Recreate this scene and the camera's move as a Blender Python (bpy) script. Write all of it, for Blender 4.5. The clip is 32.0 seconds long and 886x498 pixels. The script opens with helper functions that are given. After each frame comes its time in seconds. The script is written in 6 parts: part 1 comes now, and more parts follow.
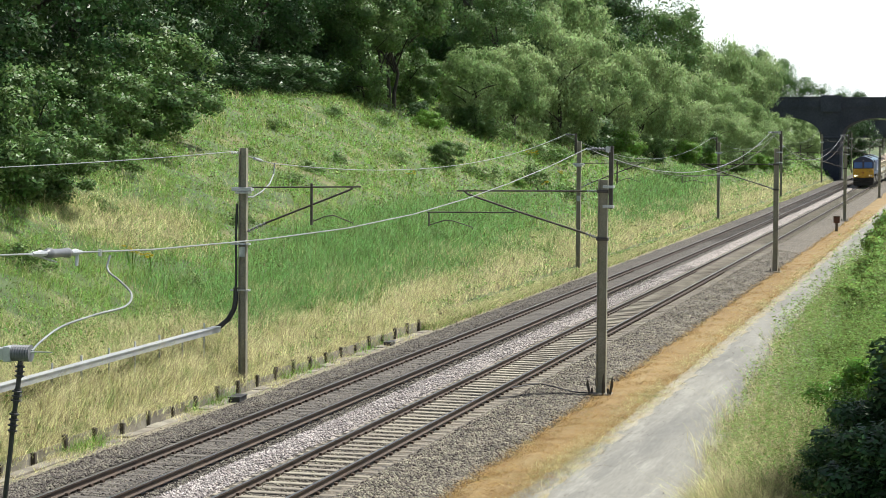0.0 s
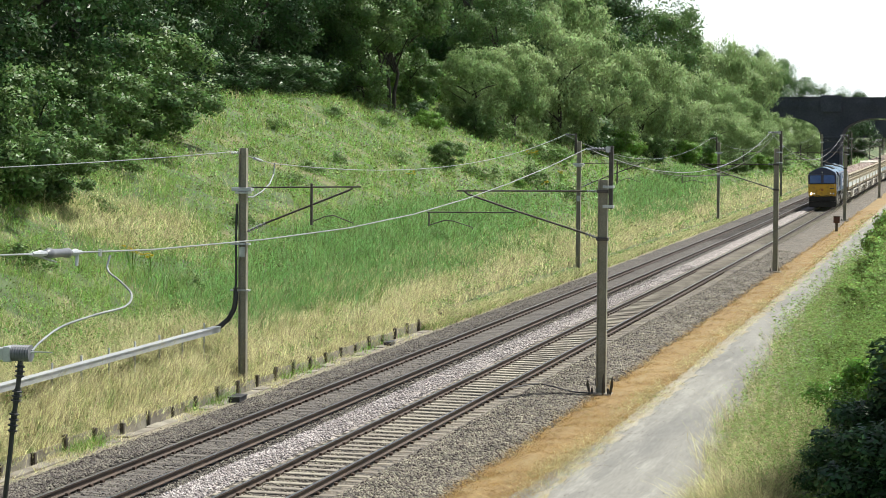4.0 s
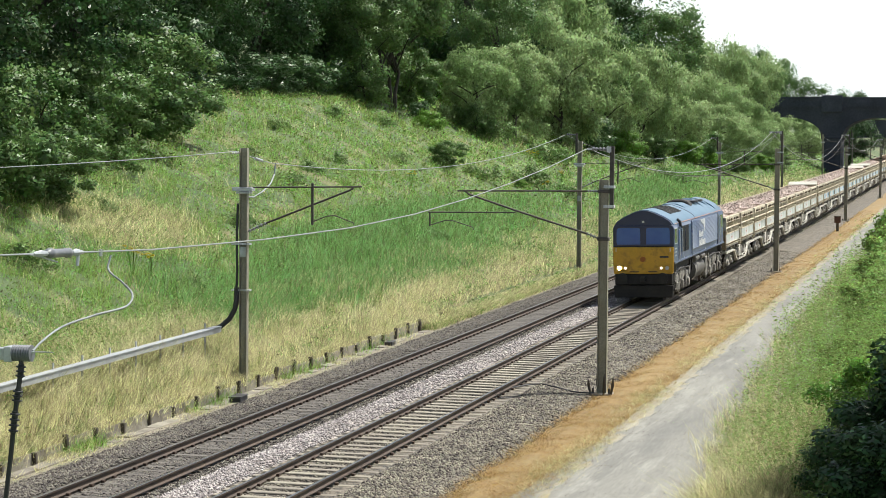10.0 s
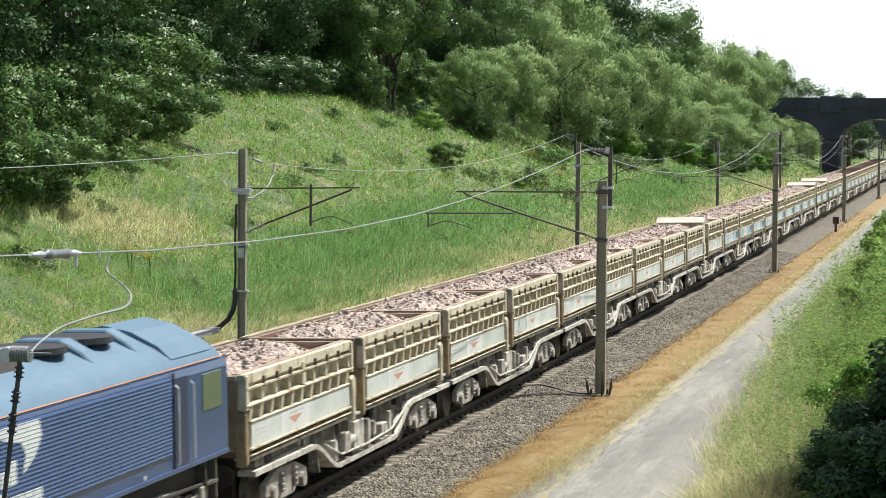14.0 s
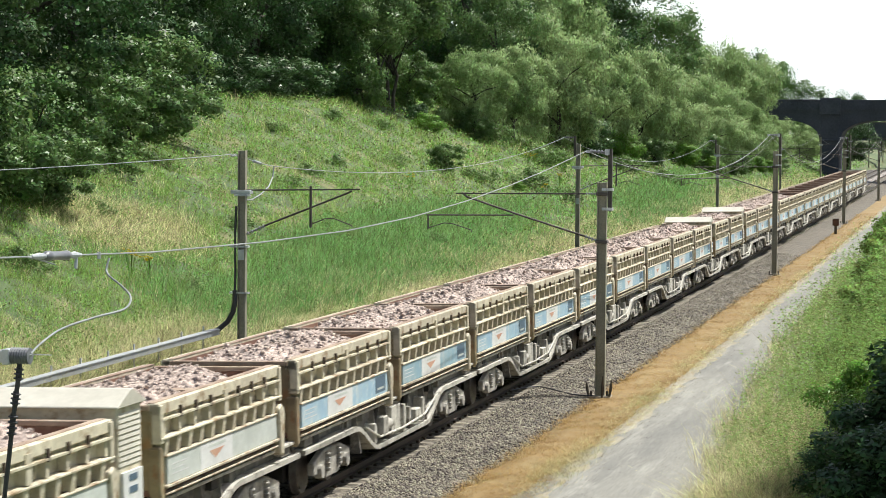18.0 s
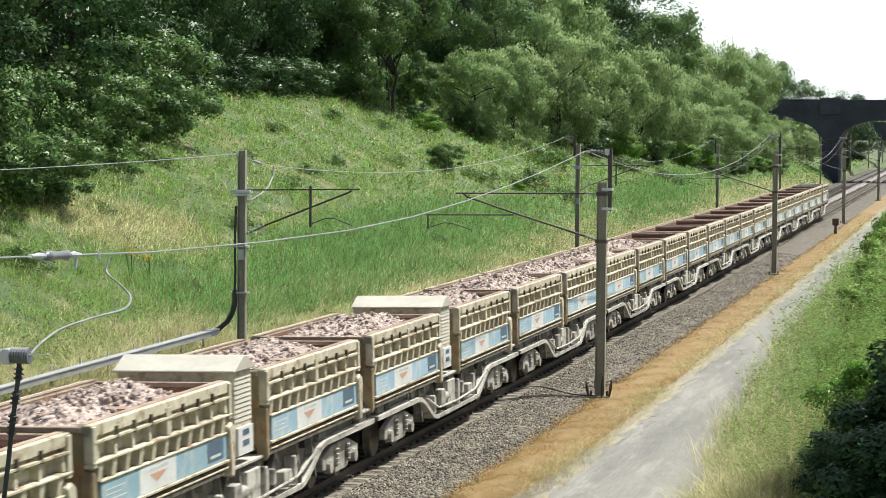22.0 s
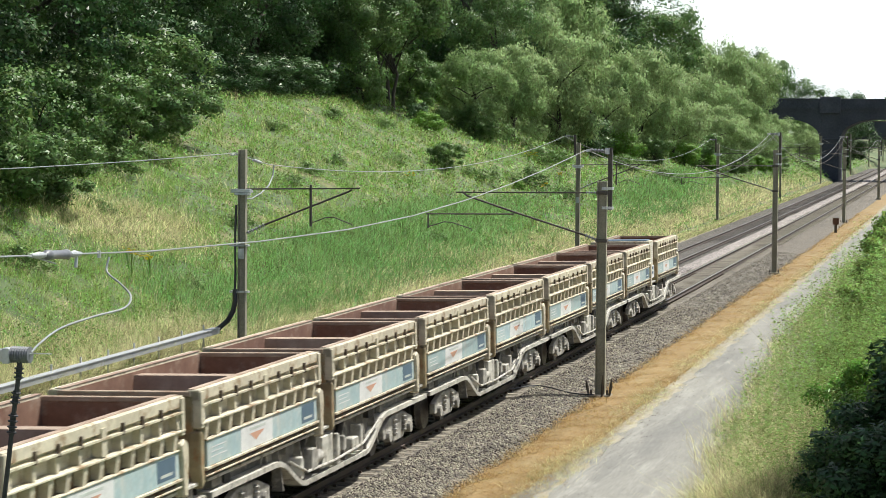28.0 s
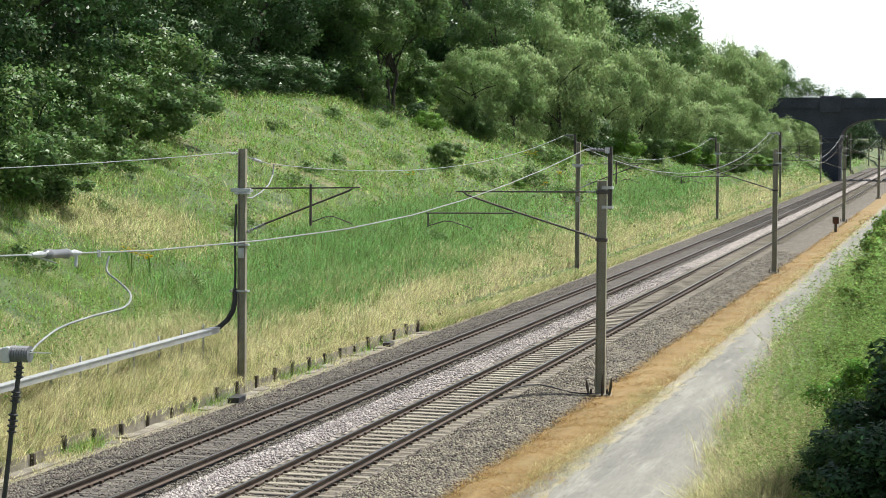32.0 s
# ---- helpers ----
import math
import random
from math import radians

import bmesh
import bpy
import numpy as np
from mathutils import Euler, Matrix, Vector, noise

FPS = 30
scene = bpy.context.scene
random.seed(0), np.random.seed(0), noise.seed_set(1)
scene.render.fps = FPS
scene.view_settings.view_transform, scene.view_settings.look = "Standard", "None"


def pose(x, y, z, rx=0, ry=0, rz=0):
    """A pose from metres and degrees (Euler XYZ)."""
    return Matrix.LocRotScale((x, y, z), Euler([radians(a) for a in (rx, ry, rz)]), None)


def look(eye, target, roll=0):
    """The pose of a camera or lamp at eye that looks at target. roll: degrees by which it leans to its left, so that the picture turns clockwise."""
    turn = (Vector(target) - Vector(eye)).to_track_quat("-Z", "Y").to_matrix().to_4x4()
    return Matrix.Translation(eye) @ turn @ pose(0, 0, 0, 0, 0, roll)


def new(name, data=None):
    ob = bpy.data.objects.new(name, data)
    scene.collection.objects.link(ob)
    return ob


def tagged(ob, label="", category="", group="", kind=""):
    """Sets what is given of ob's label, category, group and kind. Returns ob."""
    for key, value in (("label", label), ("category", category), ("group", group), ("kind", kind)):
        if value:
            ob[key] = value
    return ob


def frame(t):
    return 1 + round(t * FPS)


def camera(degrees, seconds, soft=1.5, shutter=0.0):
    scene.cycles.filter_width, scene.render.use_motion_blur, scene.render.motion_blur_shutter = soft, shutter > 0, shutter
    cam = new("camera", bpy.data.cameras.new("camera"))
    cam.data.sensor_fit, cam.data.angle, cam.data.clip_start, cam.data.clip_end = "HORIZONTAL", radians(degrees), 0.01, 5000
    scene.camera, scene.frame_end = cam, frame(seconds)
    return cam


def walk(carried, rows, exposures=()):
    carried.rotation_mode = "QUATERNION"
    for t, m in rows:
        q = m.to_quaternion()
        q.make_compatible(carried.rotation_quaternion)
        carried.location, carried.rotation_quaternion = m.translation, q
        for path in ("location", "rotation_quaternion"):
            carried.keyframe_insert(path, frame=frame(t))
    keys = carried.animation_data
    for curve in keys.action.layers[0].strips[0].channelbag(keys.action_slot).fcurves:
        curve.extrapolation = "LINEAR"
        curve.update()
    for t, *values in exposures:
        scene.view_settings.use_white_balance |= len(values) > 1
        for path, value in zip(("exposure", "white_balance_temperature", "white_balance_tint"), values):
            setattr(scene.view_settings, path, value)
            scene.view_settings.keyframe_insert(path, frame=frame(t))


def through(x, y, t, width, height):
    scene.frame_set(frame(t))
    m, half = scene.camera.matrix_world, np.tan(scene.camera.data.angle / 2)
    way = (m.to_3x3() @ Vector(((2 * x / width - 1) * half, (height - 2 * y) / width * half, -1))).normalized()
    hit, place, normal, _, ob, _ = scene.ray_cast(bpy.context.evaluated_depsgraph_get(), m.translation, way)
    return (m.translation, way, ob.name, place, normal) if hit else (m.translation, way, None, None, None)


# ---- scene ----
# The line runs along +y; lat is the sideways distance from the near track's centre, z is over its rail tops.
TAU = 2 * math.pi


def cv(y):
    """Sideways bend of the line."""
    c = min(max(y, 0.0), 300.0)
    return -3.6831e-5 * c * c + 6.887e-8 * c ** 3 - 0.00350 * max(y - 300.0, 0.0)


def gr(y):
    """Rise of the line."""
    c = min(max(y, 0.0), 320.0)
    return 1.0426e-5 * c * c + 0.0067 * max(y - 320.0, 0.0)


def W(lat, y, z):
    return Vector((lat + cv(y), y, z + gr(y)))


# ---- camera ----
EYE = Vector((14.161, 0.0, 7.2677))
FOCAL = 4094.2  # for a picture 1568 wide


def aim(dx, dy):
    yaw, dip = 0.2309 + dx / FOCAL, 0.0491 - dy / FOCAL
    way = Vector((-math.sin(yaw) * math.cos(dip), math.cos(yaw) * math.cos(dip), -math.sin(dip)))
    return look(EYE, EYE + way * 100, 0.418)


cam = camera(21.681, 32.0, soft=0.85, shutter=0.2)
walk(cam, [(t, aim(dx, dy)) for t, dx, dy in (
    (0, 0, 0), (1.5, .2, 0), (2, .7, 1.3), (2.5, .1, 1.2), (3, 0, .3), (3.5, 0, .1), (5.5, 0, 0), (6.5, .1, -.2), (7, 1.4, -1.2),
    (7.5, 1.5, 0), (8, 1.5, .2), (8.5, 1.5, 1.1), (9, 1.4, .2), (10, 1.5, 0), (11, 1.5, 0), (12, 1.5, -.2), (12.5, .2, .1), (13, 0, .8),
    (13.5, 0, 1.5), (14, -1.3, 1.5), (14.5, -1.5, 1.5), (16.5, -3, 5.8), (17, -2.9, 4.7), (17.5, -1.6, 4.6), (18.5, -1.5, 4.8), (19.5, -1.5, 4.8),
    (20, -1.5, 5.7), (20.5, -1.5, 6.2), (21, -1.7, 5.8), (21.5, -1.9, 4.6), (22.5, -1.6, 4.2), (23, -1.6, 3.2), (24, -1.6, 3.3), (24.5, -1.6, 4.2),
    (25, -1.6, 4.5), (25.5, -2.6, 4.3), (27.5, -1.5, 1.6), (28, -1.4, 2.8), (28.5, -.4, 1.8), (29, -.2, 1.8), (29.5, -.2, 3), (30, -.2, 1.8),
    (30.5, 0, 1.5), (31.5, 0, 1.6), (32, -1.5, 1.4))])

# ---- light ----
SUN_EL, SUN_AZ = radians(61), radians(49)  # azimuth from +x towards +y
world = bpy.data.worlds.new("sky")
scene.world = world
world.use_nodes = True
wn = world.node_tree.nodes
sky = wn.new("ShaderNodeTexSky")
sky.sky_type, sky.sun_disc = "NISHITA", False
sky.sun_elevation, sky.sun_rotation = SUN_EL, radians(90) - SUN_AZ
sky.air_density, sky.dust_density, sky.ozone_density = 1.0, 3.0, 1.0
world.node_tree.links.new(sky.outputs[0], wn["Background"].inputs[0])
wn["Background"].inputs[1].default_value = 0.08
sun = new("sun", bpy.data.lights.new("sun", "SUN"))
sun.data.energy, sun.data.angle, sun.data.color = 5.0, radians(0.55), (0.97, 0.96, 0.89)
SUN_WAY = Vector((math.cos(SUN_EL) * math.cos(SUN_AZ), math.cos(SUN_EL) * math.sin(SUN_AZ), math.sin(SUN_EL)))
sun.matrix_world = look(SUN_WAY * 100, (0, 0, 0))
scene.view_settings.exposure = 0.5


# ---- materials ----
def material(name, col, col2=None, rough=0.75, metal=0.0, big=0.6, fine=25.0, mix=0.5, bump=0.25, depth=0.01, rand=0.0, cells=0.0, cellmix=0.9, shine=0.5, coat=0.0,
             island=0.0, world_space=False, col3=None, streak=None):
    """A surface with colour drifting at two scales, fine relief and, with rand or island, a shade of its own for each object or piece."""
    m = bpy.data.materials.new(name)
    m.use_nodes = True
    nt = m.node_tree
    N, L = nt.nodes, nt.links
    b = N["Principled BSDF"]
    b.inputs["Roughness"].default_value, b.inputs["Metallic"].default_value = rough, metal
    b.inputs["Specular IOR Level"].default_value, b.inputs["Coat Weight"].default_value = shine, coat
    tc = N.new("ShaderNodeNewGeometry" if world_space else "ShaderNodeTexCoord")
    src = tc.outputs["Position"] if world_space else tc.outputs["Object"]
    if streak:
        mp = N.new("ShaderNodeMapping")
        mp.inputs["Scale"].default_value = streak
        L.new(src, mp.inputs[0])
        src = mp.outputs[0]

    def tex(scale, detail):
        n = N.new("ShaderNodeTexNoise")
        n.inputs["Scale"].default_value, n.inputs["Detail"].default_value, n.inputs["Roughness"].default_value = scale, detail, 0.65
        L.new(src, n.inputs["Vector"])
        return n

    def ramp(sock, lo, hi):
        r = N.new("ShaderNodeMapRange")
        r.inputs["From Min"].default_value, r.inputs["From Max"].default_value = lo, hi
        L.new(sock, r.inputs["Value"])
        return r.outputs[0]

    def blend(f, a, c, kind="MIX"):
        n = N.new("ShaderNodeMix")
        n.data_type, n.blend_type = "RGBA", kind
        for sock, v in ((n.inputs["Factor"], f), (n.inputs["A"], a), (n.inputs["B"], c)):
            if isinstance(v, (int, float)):
                sock.default_value = v
            elif isinstance(v, tuple):
                sock.default_value = (*v, 1)
            else:
                L.new(v, sock)
        return n.outputs["Result"]

    col2 = col2 or tuple(c * 0.6 for c in col)
    n1, n2 = tex(big, 3), tex(fine, 4)
    c = blend(ramp(n1.outputs[0], 0.35, 0.65), col, col2)
    if col3:
        n3 = tex(big * 2.7, 5)
        c = blend(ramp(n3.outputs[0], 0.52, 0.66), c, col3)
    c = blend(mix, c, blend(ramp(n2.outputs[0], 0.3, 0.7), (0.35, 0.35, 0.35), (1.0, 1.0, 1.0)), "MULTIPLY")
    height = n2.outputs[0]
    if cells:
        v = N.new("ShaderNodeTexVoronoi")
        v.inputs["Scale"].default_value = cells
        L.new(src, v.inputs["Vector"])
        bw = N.new("ShaderNodeSeparateColor")
        L.new(v.outputs["Color"], bw.inputs[0])
        c = blend(cellmix, c, blend(ramp(bw.outputs[0], 0.0, 1.0), (0.12, 0.12, 0.125), (1.6, 1.56, 1.5)), "MULTIPLY")
        height = v.outputs["Distance"]
    if rand or island:
        if island:
            ri = N.new("ShaderNodeNewGeometry").outputs["Random Per Island"]
        else:
            ri = N.new("ShaderNodeObjectInfo").outputs["Random"]
        hs = N.new("ShaderNodeHueSaturation")
        k = rand or island
        for sock, w in (("Value", 1.0), ("Hue", 0.06)):
            r = N.new("ShaderNodeMapRange")
            mid = 1.0 if sock == "Value" else 0.5
            r.inputs["To Min"].default_value, r.inputs["To Max"].default_value = mid - k * w, mid + k * w
            L.new(ri, r.inputs["Value"])
            L.new(r.outputs[0], hs.inputs[sock])
        L.new(c, hs.inputs["Color"])
        c = hs.outputs[0]
    L.new(c, b.inputs["Base Color"])
    if bump:
        bp = N.new("ShaderNodeBump")
        bp.inputs["Strength"].default_value, bp.inputs["Distance"].default_value = bump, depth
        if cells:
            bp.invert = True
        L.new(height, bp.inputs["Height"])
        L.new(bp.outputs[0], b.inputs["Normal"])
    return m


def foliage(name, col, col2, patch=0.15, through=0.35, island=0.35, rough=0.55, straw=None, shine=0.22):
    """Leaves and blades: a shade for each leaf, drifting patches, and light shining through."""
    m = material(name, col, col2, rough=rough, big=patch, fine=2.0, mix=0.25, bump=0.0, island=island, world_space=True, shine=shine, col3=straw)
    nt = m.node_tree
    b, out = nt.nodes["Principled BSDF"], nt.nodes["Material Output"]
    tr, mx = nt.nodes.new("ShaderNodeBsdfTranslucent"), nt.nodes.new("ShaderNodeMixShader")
    nt.links.new(b.inputs["Base Color"].links[0].from_socket, tr.inputs["Color"])
    mx.inputs[0].default_value = through
    nt.links.new(b.outputs[0], mx.inputs[1])
    nt.links.new(tr.outputs[0], mx.inputs[2])
    nt.links.new(mx.outputs[0], out.inputs["Surface"])
    return m


def glow(name, col, power):
    m = bpy.data.materials.new(name)
    m.use_nodes = True
    b = m.node_tree.nodes["Principled BSDF"]
    b.inputs["Base Color"].default_value = (*col, 1)
    b.inputs["Emission Color"].default_value = (*col, 1)
    b.inputs["Emission Strength"].default_value = power
    return m


# green earth kept dark to stand for shade in gaps between tufts
M_SOIL = material("bank_soil", (0.05, 0.095, 0.02), (0.08, 0.125, 0.028), big=0.12, fine=3.0, bump=0.5, depth=0.08, world_space=True, col3=(0.24, 0.21, 0.09))
M_BALLAST = material("ballast", (0.175, 0.15, 0.115), (0.12, 0.104, 0.08), big=0.5, fine=9.0, mix=0.35, cells=13.0, bump=1.0, depth=0.05, world_space=True)
M_BALLAST2 = material("grey_ballast", (0.125, 0.11, 0.092), (0.09, 0.079, 0.067), big=0.4, fine=9.0, mix=0.35, cells=17.0, bump=1.0, depth=0.05, world_space=True)
M_WHITE = material("new_ballast", (0.40, 0.36, 0.34), (0.28, 0.25, 0.235), big=1.2, fine=9.0, mix=0.3, cells=15.0, bump=1.0, depth=0.05, world_space=True)
M_STONE = material("ballast_stone", (0.255, 0.222, 0.172), (0.115, 0.1, 0.08), big=2, fine=30, mix=0.3, bump=0.1, island=0.85, rough=0.85)
M_STONE2 = material("dark_ballast_stone", (0.2, 0.175, 0.145), (0.095, 0.083, 0.07), big=2, fine=30, mix=0.3, bump=0.1, island=0.75, rough=0.85)
M_STONEW = material("pale_stone", (0.50, 0.45, 0.43), (0.30, 0.27, 0.255), big=2, fine=30, mix=0.25, bump=0.1, island=0.5, rough=0.85)
M_RAIL = material("rusty_rail", (0.105, 0.073, 0.054), (0.07, 0.052, 0.043), rough=0.7, metal=0.3, big=1.2, fine=30, bump=0.2, depth=0.003, world_space=True)
M_RAILTOP = material("worn_rail_head", (0.42, 0.40, 0.39), (0.34, 0.32, 0.31), rough=0.28, metal=0.9, big=1, fine=40, mix=0.2, bump=0.05, depth=0.002, world_space=True)
M_SLEEPER = material("concrete_sleeper", (0.36, 0.325, 0.26), (0.25, 0.22, 0.17), big=1.5, fine=35, bump=0.3, depth=0.004, rand=0.16, rough=0.9)
M_SLEEPER2 = material("oily_sleeper", (0.165, 0.148, 0.128), (0.115, 0.102, 0.09), big=1.5, fine=35, bump=0.3, depth=0.004, rand=0.15, rough=0.9)
M_CLIP = material("rusty_clip", (0.10, 0.065, 0.045), rough=0.8, bump=0.2, rand=0.1)
M_TAN = material("dried_moss", (0.295, 0.192, 0.066), (0.235, 0.152, 0.054), big=0.35, fine=12, mix=0.4, bump=0.4, depth=0.02, world_space=True, col3=(0.3, 0.23, 0.1), streak=(1.0, 0.25, 1.0))
M_PATH = material("gritty_path", (0.265, 0.256, 0.222), (0.175, 0.17, 0.152), big=0.8, fine=20, mix=0.45, bump=0.3, depth=0.008, world_space=True, col3=(0.315, 0.305, 0.265), streak=(1.0, 0.09, 1.0))
M_PALEGRIT = material("pale_grit", (0.36, 0.33, 0.255), (0.27, 0.24, 0.165), big=0.9, fine=16, mix=0.45, bump=0.4, depth=0.012, world_space=True, col3=(0.3, 0.25, 0.13), streak=(1.0, 0.3, 1.0))
M_EARTH = material("dry_earth", (0.30, 0.26, 0.185), (0.22, 0.19, 0.13), big=0.8, fine=10, mix=0.4, bump=0.5, depth=0.03, world_space=True, col3=(0.2, 0.22, 0.09))
M_CONC = material("weathered_concrete", (0.34, 0.31, 0.25), (0.22, 0.20, 0.16), big=1.2, fine=18, bump=0.4, depth=0.01, rand=0.15, rough=0.9)
M_DARKWOOD = material("dark_post", (0.13, 0.11, 0.085), big=2, fine=30, bump=0.3, rand=0.2, rough=0.9)
M_MAST = material("weathered_steel_mast", (0.40, 0.375, 0.285), (0.30, 0.28, 0.205), rough=0.65, metal=0.15, big=0.9, fine=22, bump=0.2, depth=0.004)
M_MASTDARK = material("old_steel", (0.12, 0.105, 0.09), (0.085, 0.075, 0.065), rough=0.6, metal=0.3, big=1.5, fine=25, bump=0.2, depth=0.003)
M_GALV = material("galvanised_steel", (0.58, 0.60, 0.61), (0.48, 0.5, 0.52), rough=0.45, metal=0.45, big=1.2, fine=30, mix=0.3, bump=0.1, depth=0.002)
M_WIRE = material("aluminium_wire", (0.40, 0.42, 0.42), (0.28, 0.30, 0.30), rough=0.5, metal=0.3, big=3, fine=60, mix=0.3, bump=0.2, depth=0.002)
M_COPPER = material("dull_wire", (0.20, 0.19, 0.165), rough=0.6, metal=0.4, big=3, fine=60, bump=0.1, depth=0.001)
M_PORC = material("grey_insulator", (0.20, 0.205, 0.22), (0.15, 0.155, 0.17), rough=0.35, big=3, fine=40, mix=0.2, bump=0.05)
M_BLACK = material("black_plastic", (0.03, 0.03, 0.035), (0.045, 0.045, 0.05), rough=0.55, big=2, fine=30, mix=0.3, bump=0.1)
# dark brick; its bluish lift is distance haze put into the colour
M_BRICK = material("hazed_sooty_brick", (0.08, 0.086, 0.108), (0.055, 0.06, 0.078), rough=0.9, big=0.25, fine=3.5, bump=0.4, depth=0.03, world_space=True)
M_BARK = material("bark", (0.075, 0.065, 0.05), (0.04, 0.035, 0.028), rough=0.9, big=1.0, fine=12, bump=0.6, depth=0.04)


# ---- mesh helpers ----
class Shape:
    """Collects faces for one mesh."""

    def __init__(self):
        self.v, self.f = [], []

    def add(self, verts, faces):
        n = len(self.v)
        self.v += [tuple(p) for p in verts]
        self.f += [tuple(n + i for i in f) for f in faces]
        return self

    def box(self, x0, x1, y0, y1, z0, z1):
        return self.add([(x, y, z) for x in (x0, x1) for y in (y0, y1) for z in (z0, z1)],
                        [(0, 1, 3, 2), (4, 6, 7, 5), (0, 4, 5, 1), (2, 3, 7, 6), (0, 2, 6, 4), (1, 5, 7, 3)])

    def prism(self, outline, axis, a, b):
        """An outline of two coordinates, pushed along the axis from a to b."""
        n = len(outline)

        def put(p, d):
            return {"x": (d, p[0], p[1]), "y": (p[0], d, p[1]), "z": (p[0], p[1], d)}[axis]
        vs = [put(p, a) for p in outline] + [put(p, b) for p in outline]
        return self.add(vs, [tuple(range(n)), tuple(range(2 * n - 1, n - 1, -1))] + [(i, i + n, (i + 1) % n + n, (i + 1) % n) for i in range(n)])

    def tube(self, pts, r, seg=6, caps=True):
        pts = [Vector(p) for p in pts]
        rs = r if isinstance(r, (list, tuple)) else [r] * len(pts)
        vs, fs = [], []
        ref = None
        for i, p in enumerate(pts):
            d = (pts[min(i + 1, len(pts) - 1)] - pts[max(i - 1, 0)]).normalized()
            if ref is None:
                ref = d.orthogonal().normalized()
            u = (ref - d * ref.dot(d))
            u = u.normalized() if u.length > 1e-6 else d.orthogonal().normalized()
            ref = u
            w = d.cross(u)
            vs += [p + (u * math.cos(TAU * k / seg) + w * math.sin(TAU * k / seg)) * rs[i] for k in range(seg)]
        for i in range(len(pts) - 1):
            fs += [(i * seg + k, i * seg + (k + 1) % seg, (i + 1) * seg + (k + 1) % seg, (i + 1) * seg + k) for k in range(seg)]
        if caps:
            fs += [tuple(range(seg - 1, -1, -1)), tuple(range((len(pts) - 1) * seg, len(pts) * seg))]
        return self.add(vs, fs)

    def disc(self, c, axis, r, half, seg=16):
        a = {"x": Vector((1, 0, 0)), "y": Vector((0, 1, 0)), "z": Vector((0, 0, 1))}[axis]
        return self.tube([Vector(c) - a * half, Vector(c) + a * half], r, seg)

    def mesh(self, name, mat, bevel=0.0, smooth=False, weld=False):
        me = bpy.data.meshes.new(name)
        me.from_pydata(self.v, [], self.f)
        bm = bmesh.new()
        bm.from_mesh(me)
        if weld:
            bmesh.ops.remove_doubles(bm, verts=bm.verts, dist=0.0005)
        bmesh.ops.recalc_face_normals(bm, faces=bm.faces)
        if bevel:
            sharp = [e for e in bm.edges if len(e.link_faces) == 2 and e.calc_face_angle(0) > 0.6]
            bmesh.ops.bevel(bm, geom=sharp, offset=bevel, segments=1, affect="EDGES", clamp_overlap=True)
        bm.to_mesh(me)
        bm.free()
        if smooth:
            me.polygons.foreach_set("use_smooth", [True] * len(me.polygons))
            me.set_sharp_from_angle(angle=radians(35))
        me.materials.append(mat)
        return me


def part(name, shape, mat, parent=None, label="", bevel=0.0, smooth=False):
    """One mesh object of a Shape, under a thing or a part."""
    ob = new(name, shape.mesh(name, mat, bevel, smooth))
    ob.parent = parent
    return tagged(ob, label)


def thing(name, label, category, group="", kind="", at=None):
    ob = tagged(new(name), label, category, group, kind)
    ob.empty_display_size = 0.2
    if at is not None:
        ob.matrix_basis = at
    return ob


def quick_mesh(name, verts, faces_flat, n, mat, normals=None):
    """A mesh from arrays, with faces of n corners each and, for plants, soft normals of their own."""
    me = bpy.data.meshes.new(name)
    cnt = len(faces_flat) // n
    me.vertices.add(len(verts))
    me.vertices.foreach_set("co", np.asarray(verts, dtype=np.float32).ravel())
    me.loops.add(len(faces_flat))
    me.loops.foreach_set("vertex_index", np.asarray(faces_flat, dtype=np.int32))
    me.polygons.add(cnt)
    me.polygons.foreach_set("loop_start", np.arange(cnt, dtype=np.int32) * n)
    me.update(calc_edges=True)
    if normals is not None:
        me.polygons.foreach_set("use_smooth", np.ones(cnt, dtype=bool))
        me.normals_split_custom_set_from_vertices(normals)
    me.materials.append(mat)
    return me


def leaning(nrm, g, least=0.3):
    """Soft normals bent so that none points behind its own face."""
    g = g / (np.linalg.norm(g, axis=1, keepdims=True) + 1e-12)
    n = nrm + g * np.maximum(least - (nrm * g).sum(1, keepdims=True), 0)
    return n / np.linalg.norm(n, axis=1, keepdims=True)


def outward(V, k, nrm, toward=(0.85, -0.4, 0.35)):
    """Turns each face of k corners so that its front shows to the open side of the bank."""
    f = V.reshape(-1, k, 3)
    g = np.cross(f[:, 1] - f[:, 0], f[:, k - 1] - f[:, 0])
    flip = (g * np.asarray(toward)).sum(1) < 0
    f[flip] = f[flip][:, ::-1]
    g[flip] *= -1
    return f.reshape(-1, 3), np.repeat(leaning(nrm, g), k, axis=0)


def cv_a(y):
    c = np.clip(y, 0, 300)
    return -3.6831e-5 * c * c + 6.887e-8 * c ** 3 - 0.0035 * np.maximum(y - 300, 0)


def gr_a(y):
    c = np.clip(y, 0, 320)
    return 1.0426e-5 * c * c + 0.0067 * np.maximum(y - 320, 0)


